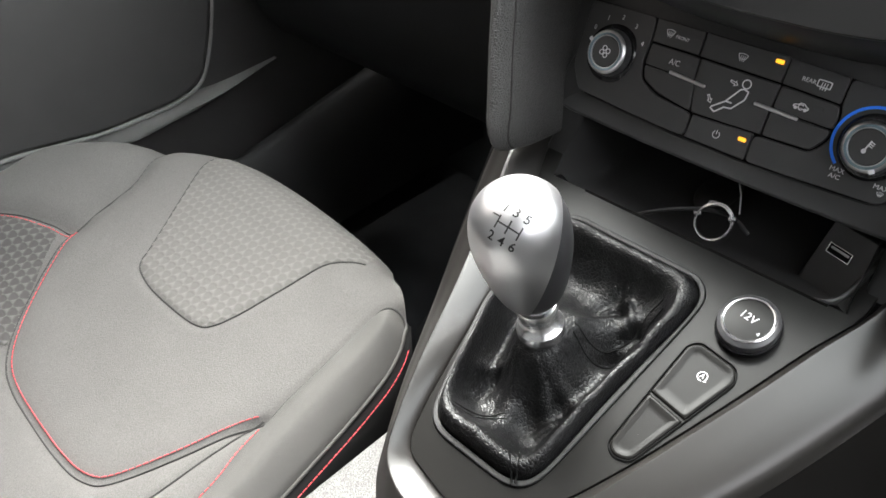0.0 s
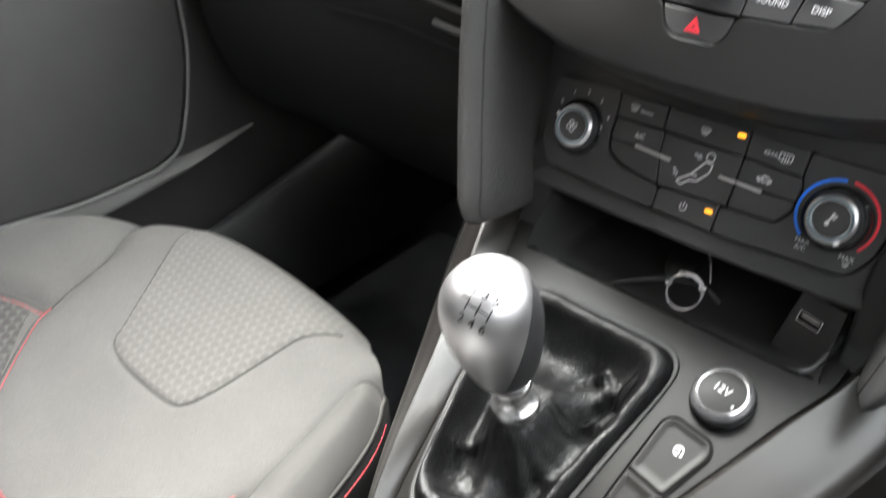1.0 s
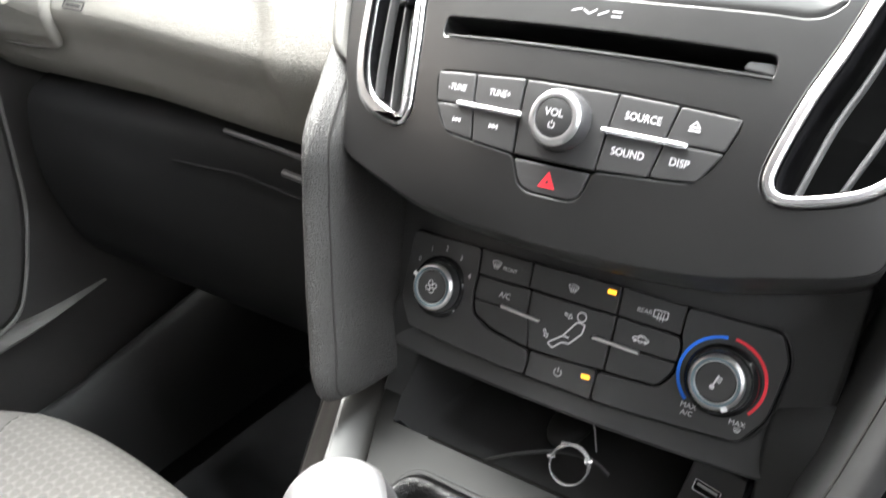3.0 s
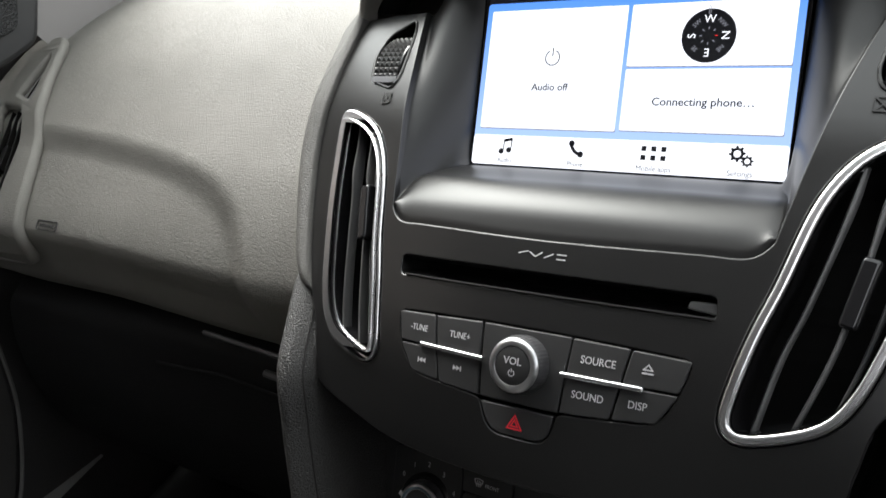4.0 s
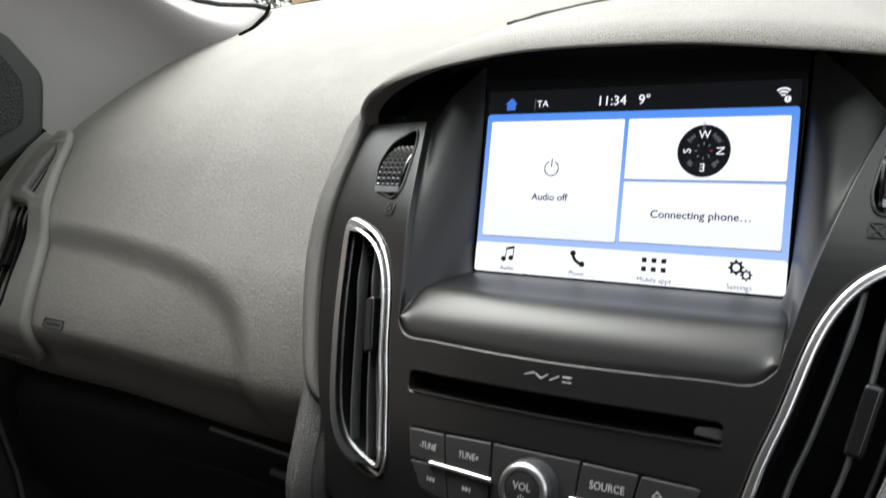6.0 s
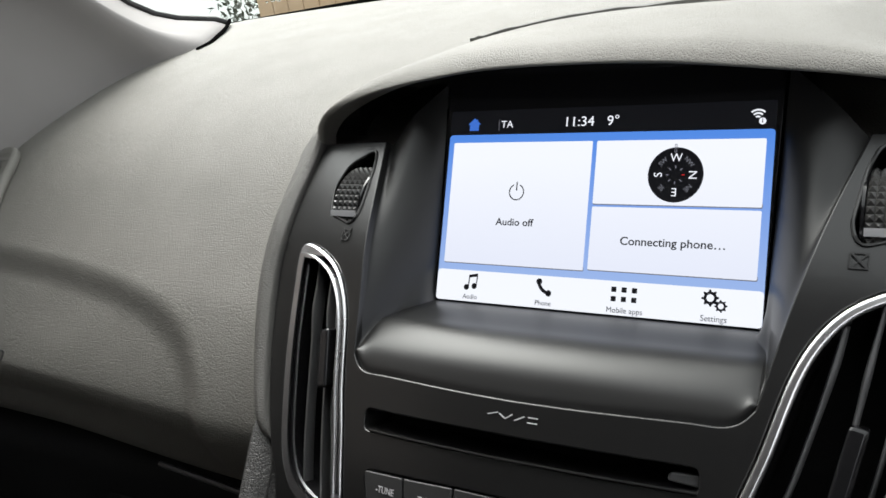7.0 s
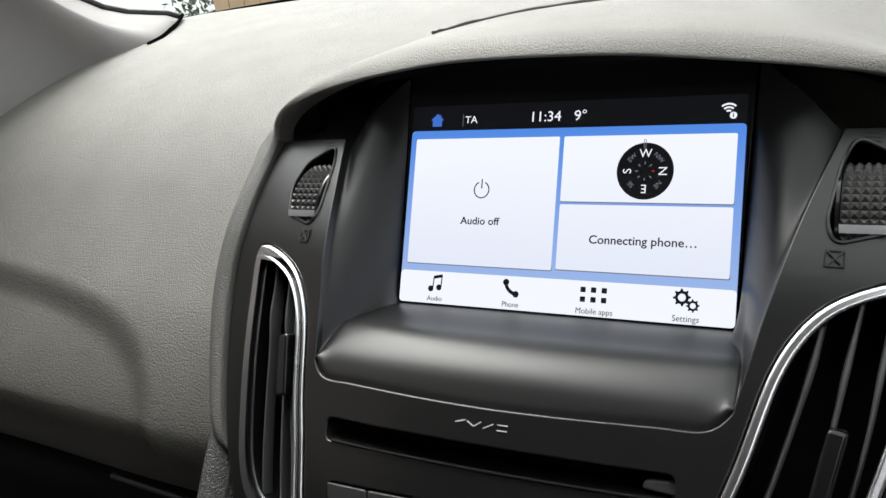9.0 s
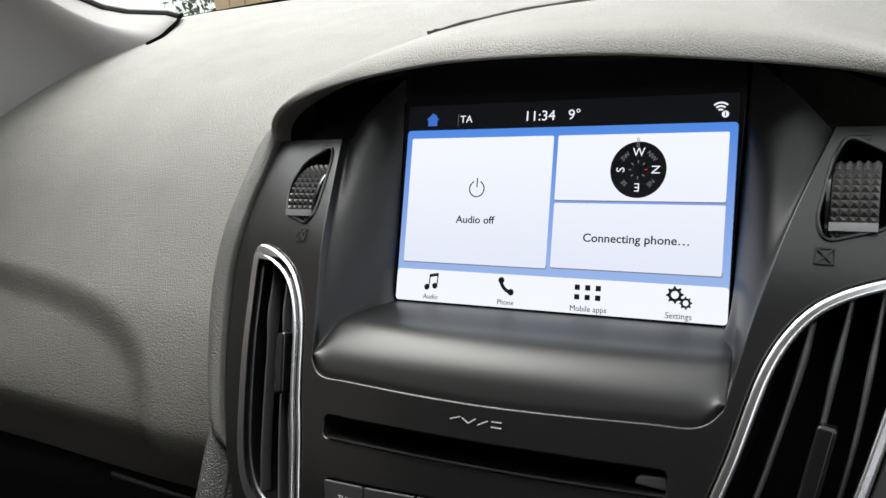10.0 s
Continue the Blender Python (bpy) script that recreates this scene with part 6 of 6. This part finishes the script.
def on_knob(a, b, h):
    """Knob face: a across the gear pattern, b up it, h off it."""
    p = Vector((0.0089, -0.0136, 0.0888)) + PLATE_A * a + PLATE_B * b - Vector((0, 0, KNOB_MID))
    elev, turn = math.atan2(p.z, math.hypot(p.x, p.y)), math.atan2(p.y, p.x)
    r = float(np.interp(elev, [e for e, q in KNOB_POLAR], [q for e, q in KNOB_POLAR])) + 0.0008 + h
    return knob_shape(r * math.cos(elev) * math.cos(turn), r * math.cos(elev) * math.sin(turn), KNOB_MID + r * math.sin(elev))


for body, a, b in (("1", -0.0054, 0.0068), ("3", 0.0, 0.0068), ("5", 0.0054, 0.0068), ("2", -0.0054, -0.0068), ("4", 0.0, -0.0068), ("6", 0.0054, -0.0068)):
    lettering(body, 0.0062, shifted(on_knob, a, b, 0.0), "black_ink", lever, "gear_number", thick=0.00005, bold=0.00008)
gate = [bar(-0.0054, 0, 0.0054, 0, 0.0007), bar(-0.0054, -0.0030, -0.0054, 0.0030, 0.0007), bar(0.0, -0.0030, 0.0, 0.0030, 0.0007), bar(0.0054, -0.0030, 0.0054, 0.0030, 0.0007), bar(-0.0096, 0.0022, -0.0054, 0.0022, 0.0006)]
lettering("R", 0.0050, shifted(on_knob, -0.0096, 0.0058, 0.0), "grey_ink", lever, "gear_number", thick=0.00005)
for k, g in enumerate(gate):
    part("gate_line", plate([g], 0.0001, on_knob, 0.00002 * k, 0.0, 0.002, ((1, 0, 0),)), "black_ink", lever)

# ---- socket and start/stop buttons ----
socket = thing("power_socket", on_console(0.0685, -0.1770, 0), "round power socket cap with a silver ring", "power socket")
sm_full = shifted(on_console, 0.0692, -0.1815)
sm = lambda a, b, h: sm_full(a * 0.87, b * 0.87, h * 0.87)
part("base_ring", lathe([(0.0192, -0.001), (0.0192, 0.0035), (0.0180, 0.0050), (0.0165, 0.0052)], sm), "gloss", socket)
part("cap", lathe([(0.0178, 0.002), (0.0184, 0.0060), (0.0180, 0.0088), (0.0165, 0.0102), (0.0150, 0.0106)], sm), "knobback", socket)
part("ring", lathe([(0.0158, 0.0098), (0.0156, 0.0112), (0.0147, 0.0118), (0.0138, 0.0114), (0.0136, 0.0100)], sm, caps=False), "chrome", socket, "bright ring")
part("face", lathe([(0.0137, 0.0100), (0.0136, 0.0106), (0.006, 0.0112), (0.00005, 0.0113)], sm), "satin", socket)
lettering("12V", 0.0070, shifted(sm, -0.0008, 0.0010, 0.0116, -8), "white_ink", socket)
part("arrow_mark", plate([[Vector((0.0085, -0.0062)), Vector((0.0102, -0.0072)), Vector((0.0100, -0.0046))], [Vector((0.0090, -0.0061)), Vector((0.0098, -0.0066)), Vector((0.0097, -0.0053))]], 0.0001, shifted(sm, 0, 0, 0.0114), 0.0, 0.0), "white_ink", socket)

SW = [(0.0478, -0.2715), (0.0545, -0.2760), (0.0635, -0.2735), (0.0812, -0.2115), (0.0775, -0.2035), (0.0545, -0.2003), (0.0490, -0.2050), (0.0482, -0.2380)]
sw_loop = rounded(SW, [0.003, 0.004, 0.004, 0.004, 0.004, 0.003, 0.004, 0.01])
switch = thing("start_stop_switch", on_console(0.063, -0.24, 0), "pair of grey push buttons beside the gear lever", "button")
part("well", plate([sw_loop, inset_loop(sw_loop, 0.0007 * (1 if loop_area(sw_loop) > 0 else -1))], 0.0020, on_console, -0.0008, 0.0003), "gap", switch)
up_cut = ([(0.0492, -0.2372), (0.0716, -0.2408), (0.0803, -0.2115), (0.0770, -0.2042), (0.0547, -0.2012), (0.0497, -0.2055)], [0.0006, 0.0006, 0.0035, 0.0035, 0.003, 0.0035])
low_cut = ([(0.0487, -0.2712), (0.0547, -0.2751), (0.0630, -0.2726), (0.0713, -0.2418), (0.0492, -0.2382)], [0.003, 0.0035, 0.0035, 0.0006, 0.0006])


def dished(corners, fillets, name):
    loop, soft = rounded(corners, fillets), rounded(corners, [max(r, 0.0045) for r in fillets])
    turn = 1 if loop_area(loop) > 0 else -1
    c = sum(loop, Vector((0, 0))) / len(loop)
    rows = []
    for d, h in ((0.0, -0.001), (0.0002, 0.0006), (0.0005, 0.0011), (0.0018, 0.0012), (0.0036, 0.0006)):
        lp = inset_loop(loop if d < 0.001 else soft, d * turn)
        rows.append([on_console(p.x, p.y, h) for p in lp])
    for f, h in ((0.2, 0.0006), (0.5, 0.0006), (0.95, 0.0006)):
        rows.append([on_console(p.x + (c.x - p.x) * f, p.y + (c.y - p.y) * f, h) for p in inset_loop(soft, 0.0036 * turn)])
    return part(name, loft(rows, True, True), "satin", switch, "", 60)


dished(*up_cut, "start_stop_button")
dished(*low_cut, "blank_button")
am_full = shifted(on_console, 0.0655, -0.2165, 0.0007)
am = lambda a, b, h: am_full(a * 0.74, b * 0.74, h)
part("arrow_ring", plate([arc_band(0, 0, 0.0030, 0.0037, -20, 290, 30)], 0.0001, am, 0.0, 0.0), "white_ink", switch)
lettering("A", 0.0048, shifted(am, 0, 0, 0.0001), "white_ink", switch, turn=-10)
part("arrow_tip", plate([[Vector((0.0022, -0.0034)), Vector((0.0044, -0.0026)), Vector((0.0030, -0.0008))]], 0.0001, am, 0.0, 0.0), "white_ink", switch)

# ---- passenger seat ----
seat = thing("passenger_seat", (-0.33, -0.5, 0.0), "grey cloth passenger seat with red stitching", "car seat")
SEAMS = {
    "bolster_right": [(-0.1480, -0.2350), (-0.1560, -0.2305), (-0.1645, -0.2325), (-0.1685, -0.2400), (-0.1672, -0.2521), (-0.1655, -0.2712), (-0.1638, -0.2962), (-0.1625, -0.3202), (-0.1603, -0.3477), (-0.1560, -0.3779), (-0.1485, -0.411), (-0.145, -0.50), (-0.142, -0.78)],
    "bolster_left": [(-0.494, -0.218), (-0.484, -0.240), (-0.4655, -0.2714), (-0.4610, -0.290), (-0.4580, -0.3155), (-0.4560, -0.341), (-0.475, -0.350), (-0.501, -0.3625), (-0.525, -0.377), (-0.60, -0.42)],
    "panel": [(-0.458, -0.342), (-0.427, -0.386), (-0.396, -0.4235), (-0.369, -0.445), (-0.340, -0.4535), (-0.295, -0.4570), (-0.252, -0.458), (-0.225, -0.4545), (-0.207, -0.443), (-0.186, -0.405), (-0.172, -0.372), (-0.1610, -0.349)],
    "rear_right": [(-0.164, -0.350), (-0.168, -0.38), (-0.172, -0.42), (-0.180, -0.50), (-0.184, -0.75)],
    "insert": [(-0.436, -0.200), (-0.4224, -0.228), (-0.3904, -0.2806), (-0.3725, -0.312), (-0.367, -0.3235), (-0.3565, -0.3305), (-0.3288, -0.3351), (-0.2848, -0.3347), (-0.2660, -0.3315), (-0.2580, -0.3240), (-0.2533, -0.3142), (-0.2485, -0.2996), (-0.2414, -0.2677), (-0.2355, -0.2385), (-0.2246, -0.2206), (-0.217, -0.212)],
}
seam_pts = {k: spline([(*p, 0) for p in v], 8) for k, v in SEAMS.items()}
EDGE = spline([(-0.700, -0.40, 0), (-0.605, -0.312, 0), (-0.555, -0.264, 0), (-0.500, -0.2260, 0), (-0.455, -0.2020, 0), (-0.4128, -0.1905, 0), (-0.3562, -0.1872, 0), (-0.285, -0.1905, 0), (-0.2272, -0.1976, 0), (-0.1924, -0.2065, 0), (-0.174, -0.2150, 0), (-0.160, -0.2240, 0), (-0.1509, -0.2318, 0), (-0.1433, -0.240, 0), (-0.1352, -0.2506, 0), (-0.126, -0.2713, 0), (-0.1207, -0.2937, 0), (-0.1165, -0.320, 0), (-0.1135, -0.3451, 0), (-0.1108, -0.3671, 0), (-0.1080, -0.395, 0), (-0.1035, -0.46, 0), (-0.100, -0.56, 0), (-0.096, -0.78, 0)], 8)
EDGE_X, EDGE_Y = [p.x for p in EDGE], [p.y for p in EDGE]
SIDE = [p for p in EDGE if p.x > -0.152]


def dist_to(X, Y, line):
    best = np.full(X.shape, 9.0)
    for a, b in zip(line, line[1:]):
        dx, dy = b.x - a.x, b.y - a.y
        t = np.clip(((X - a.x) * dx + (Y - a.y) * dy) / (dx * dx + dy * dy), 0, 1)
        best = np.minimum(best, np.hypot(X - a.x - dx * t, Y - a.y - dy * t))
    return best


def smooth(a, b, x):
    t = np.clip((x - a) / (b - a), 0, 1)
    return t * t * (3 - 2 * t)


def seat_front(x):
    return np.interp(x, EDGE_X, EDGE_Y)


def seat_height(X, Y, grooves=True):
    z = 0.2840 + 0.14 * (Y + 0.24)
    seam = [p for p in seam_pts["bolster_right"] if p.y < -0.239]
    xr = np.interp(-Y, [-p.y for p in seam], [p.x for p in seam])
    xe = np.interp(-Y, [-p.y for p in SIDE], [p.x for p in SIDE])
    back = smooth(-0.228, -0.255, Y)
    z = z + back * 0.011 * np.sin(np.pi * np.clip((X - xr) / np.maximum(xe - xr, 0.01), 0, 1)) ** 0.7 - back * 0.006 * smooth(0.55, 1.0, (X - xr) / np.maximum(xe - xr, 0.01))
    xl = np.interp(-Y, [0.218, 0.24, 0.2714, 0.29, 0.3155, 0.341, 0.42, 0.75], [-0.494, -0.484, -0.4655, -0.461, -0.458, -0.456, -0.462, -0.47])
    z = z + 0.010 * smooth(-0.004, 0.06, xl - X) - 0.06 * np.clip((xl - X - 0.11) / 0.04, 0, 1.6) ** 2
    z = z - 0.012 * np.exp(-((X + 0.31) / 0.12) ** 2) * smooth(-0.25, -0.45, Y)
    fy = seat_front(X)
    q = np.clip((Y - (fy - 0.045)) / 0.062, 0, 1)
    roll = 1 - smooth(-0.205, -0.160, X)
    z = z - 0.062 * (1 - np.sqrt(np.clip(1 - q ** 2, 0, 1))) * roll - 0.006 * q ** 3 * (1 - roll)
    z = z - 0.0085 * np.exp(-((X + 0.1485) / 0.012) ** 2 - ((Y + 0.2310) / 0.009) ** 2)
    if grooves:
        for k, line in seam_pts.items():
            z = z - (0.0012 if k == "insert" else 0.0018) * np.exp(-(dist_to(X, Y, line) / 0.0030) ** 2)
            if k in ("panel", "bolster_left", "bolster_right"):
                z = z - (0.0050 if k == "bolster_left" else 0.0022) * np.exp(-(dist_to(X, Y, line) / 0.012) ** 2)
    return z


def seat_z(x, y):
    return float(seat_height(np.array([[x]]), np.array([[y]]))[0, 0])


gx = np.concatenate([np.linspace(-0.605, -0.20, 120), np.linspace(-0.1985, -0.12, 66), np.linspace(-0.1193, -0.0962, 30)])
gt = np.linspace(0, 1, 185)
nx, ny = len(gx), len(gt)
X = np.repeat(gx[None, :], ny, 0)
FY = (seat_front(gx) + 0.0165 * (1 - smooth(-0.232, -0.186, gx)))[None, :]
Y = -0.78 + (FY + 0.78) * (1 - (1 - gt[:, None]) ** 1.3)
Z = seat_height(X, Y)


def in_loop(px, py, loop):
    inside = np.zeros(px.shape, bool)
    for a, b in zip(loop, loop[1:] + loop[:1]):
        if a.y != b.y:
            inside ^= ((a.y > py) != (b.y > py)) & (px < (b.x - a.x) * (py - a.y) / (b.y - a.y) + a.x)
    return inside


bolster_loop = [Vector((p.x, p.y)) for p in seam_pts["bolster_right"]] + [Vector((-0.05, -0.78)), Vector((-0.05, -0.235))]
zone = in_loop(X + 0.0004, Y - 0.001, bolster_loop).astype(int)


def seat_piece(mask):
    bm = bmesh.new()
    made = {}
    for i in range(ny - 1):
        for j in range(nx - 1):
            if mask[i, j]:
                q = []
                for a, b in ((i, j), (i, j + 1), (i + 1, j + 1), (i + 1, j)):
                    if (a, b) not in made:
                        made[a, b] = bm.verts.new((X[a, b], Y[a, b], Z[a, b]))
                    q.append(made[a, b])
                bm.faces.new(q)
    return bm


part("cushion", seat_piece(zone == 0), "cloth", seat, "grey cloth cushion", 80)
part("side_bolster", seat_piece(zone == 1), "bolster", seat, "ribbed grey side bolster", 80)
side_cols = [j for j in range(nx) if gx[j] > -0.152]
skirt = [[Vector((X[-1, j], Y[-1, j], Z[-1, j])), Vector((X[-1, j], Y[-1, j] + 0.001, Z[-1, j] - 0.06)), Vector((X[-1, j], Y[-1, j] - 0.03, 0.06))] for j in range(0, nx - len(side_cols) + 2, 3)]
part("front_valance", loft(skirt), "seatside", seat, "", 60)
side_j = [j for j in range(nx) if gx[j] > -0.152]
edge = []
for j in side_j:
    p, k = Vector((X[-1, j], Y[-1, j], Z[-1, j])), min(1.0, (gx[j] + 0.152) / 0.02)
    edge.append([p, p + Vector((0.004 * k, 0.004 * (1 - k), -0.004)), p + Vector((0.0085 * k, 0.003 * (1 - k), -0.018)), p + Vector((0.007 * k, 0.0, -0.06)), Vector((p.x - 0.01, p.y - 0.01, 0.05))])
part("side_valance", loft(edge), "seatside", seat, "black side of the seat", 60)
edge = [[Vector((X[i, 0], Y[i, 0], Z[i, 0])), Vector((X[i, 0] - 0.002, Y[i, 0], 0.05))] for i in range(0, ny, 4)]
part("side_valance", loft(edge), "seatside", seat, "black side of the seat", 60)


WEAVE_PITCH = 0.0088


def woven_patch(name, loop, material, label):
    """Embossed cloth: rounded three-lobed dimples between raised threads."""
    lo, hi = (min(p.x for p in loop), min(p.y for p in loop)), (max(p.x for p in loop), max(p.y for p in loop))
    px, py = np.meshgrid(np.arange(lo[0], hi[0], 0.0009), np.arange(lo[1], hi[1], 0.0009))
    base = seat_height(px, py)
    a = WEAVE_PITCH
    tall = a * math.sqrt(3)
    best, turn = np.full(px.shape, 9.0), np.zeros(px.shape)
    for ox, oy in ((0, 0), (a / 2, tall / 2)):
        dx, dy = (px - ox) - a * np.round((px - ox) / a), (py - oy) - tall * np.round((py - oy) / tall)
        r = np.hypot(dx, dy)
        turn = np.where(r < best, np.arctan2(dy, dx), turn)
        best = np.minimum(best, r)
    lobe = 0.455 * a * (1 + 0.13 * np.cos(3 * (turn - radians(30))))
    ridge = smooth(lobe - 0.0006, lobe + 0.0005, best)
    zz = base + 0.0006 + 0.0006 * ridge
    ok = in_loop(px, py, loop) & (py < seat_front(px) + 0.012)
    h, w = px.shape
    idx = -np.ones(px.shape, int)
    verts, tone, faces = [], [], []
    for i in range(h):
        for j in range(w):
            if ok[i, j]:
                idx[i, j] = len(verts)
                verts.append((px[i, j], py[i, j], zz[i, j]))
                tone.append(float(ridge[i, j]))
    for i in range(h - 1):
        for j in range(w - 1):
            q = (idx[i, j], idx[i, j + 1], idx[i + 1, j + 1], idx[i + 1, j])
            if min(q) >= 0:
                faces.append(q)
    mesh = bpy.data.meshes.new(name)
    mesh.from_pydata(verts, [], faces)
    att = mesh.attributes.new("weave", "FLOAT", "POINT")
    att.data.foreach_set("value", tone)
    return part(name, mesh, material, seat, label, 80)


def weave_material(name, low, high):
    m, n, l, b = node_mat(name)
    att, mix, nz, pos, bp = n.new("ShaderNodeAttribute"), n.new("ShaderNodeMix"), n.new("ShaderNodeTexNoise"), n.new("ShaderNodeTexCoord"), n.new("ShaderNodeBump")
    att.attribute_name, mix.data_type = "weave", "RGBA"
    mix.inputs["A"].default_value, mix.inputs["B"].default_value = (*low, 1), (*high, 1)
    l.new(att.outputs["Fac"], mix.inputs["Factor"])
    l.new(mix.outputs["Result"], b.inputs["Base Color"])
    nz.inputs["Scale"].default_value = 2200
    bp.inputs["Strength"].default_value, bp.inputs["Distance"].default_value = 0.3, 0.0005
    l.new(pos.outputs["Object"], nz.inputs["Vector"])
    l.new(nz.outputs[0], bp.inputs["Height"])
    l.new(bp.outputs[0], b.inputs["Normal"])
    b.inputs["Roughness"].default_value, b.inputs["Specular IOR Level"].default_value = 0.9, 0.2
    return m


M["weave"] = weave_material("embossed_grey_cloth", (0.088, 0.085, 0.080), (0.114, 0.110, 0.104))
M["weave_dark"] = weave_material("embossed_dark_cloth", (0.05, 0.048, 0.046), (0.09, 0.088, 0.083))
ins_loop = [Vector((p.x, p.y)) for p in seam_pts["insert"]] + [Vector((-0.217, -0.17)), Vector((-0.436, -0.17))]
woven_patch("front_insert", ins_loop, "weave", "embossed grey cloth insert")
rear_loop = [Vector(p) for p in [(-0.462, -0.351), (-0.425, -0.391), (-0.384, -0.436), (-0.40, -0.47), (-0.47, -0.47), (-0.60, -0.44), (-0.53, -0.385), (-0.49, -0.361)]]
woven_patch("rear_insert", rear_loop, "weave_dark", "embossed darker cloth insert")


def on_seat(line, lift):
    return [Vector((p.x, p.y, seat_z(p.x, p.y) + lift)) for p in line]


for k in ("insert", "bolster_right", "bolster_left", "panel", "rear_right"):
    line = [p for p in seam_pts[k] if -0.70 < p.y < float(seat_front(p.x)) + 0.006]
    part("seam_line", tube(on_seat(line, 0.0004), 0.0007, 5), "seam", seat, "dark seam")


def stitches(name, pts, long=0.0036, gap=0.0011, r=0.00042):
    bm = bmesh.new()
    acc, nxt = 0.0, 0.0
    dist = [0.0]
    for a, b in zip(pts, pts[1:]):
        dist.append(dist[-1] + (b - a).length)
    at = lambda d: Vector([float(np.interp(d, dist, [p[i] for p in pts])) for i in range(3)])
    d = 0.0
    while d + long < dist[-1]:
        a, b = at(d), at(d + long)
        piece = tube([a, a.lerp(b, 0.15) + Vector((0, 0, 0.0004)), a.lerp(b, 0.85) + Vector((0, 0, 0.0004)), b], r, 5)
        tmp = bpy.data.meshes.new("tmp")
        piece.to_mesh(tmp)
        piece.free()
        bm.from_mesh(tmp)
        bpy.data.meshes.remove(tmp)
        d += long + gap
    return part(name, bm, "redthread", seat, "red stitching")


def offset_line(line, d):
    out = []
    for i, p in enumerate(line):
        t = (line[min(i + 1, len(line) - 1)] - line[max(i - 1, 0)]).normalized()
        out.append(p + Vector((-t.y, t.x, 0)) * d)
    return out


stitches("red_stitching", on_seat(offset_line(seam_pts["panel"], 0.0050), 0.0004))
stitches("red_stitching", on_seat(offset_line([p for p in seam_pts["bolster_left"] if p.x < -0.456 and p.y < -0.340], 0.0045), 0.0004))
stitches("red_stitching", on_seat([p for p in offset_line(seam_pts["bolster_right"], 0.0035) if -0.60 < p.y < -0.357], 0.0004))
pipe = [Vector((p.x, p.y, seat_z(p.x, p.y) + 0.0004)) for p in SIDE if p.y > -0.7]
part("piping", tube(pipe, 0.0014, 8), "bolster", seat, "rounded piping along the bolster")
red_line = [p + Vector((0.0058 * min(1, (p.x + 0.152) / 0.02), 0.0050 * (1 - min(1, (p.x + 0.152) / 0.02)), -0.0046)) for p in pipe]
stitches("red_stitching", [p for p in red_line if p.y < -0.246])
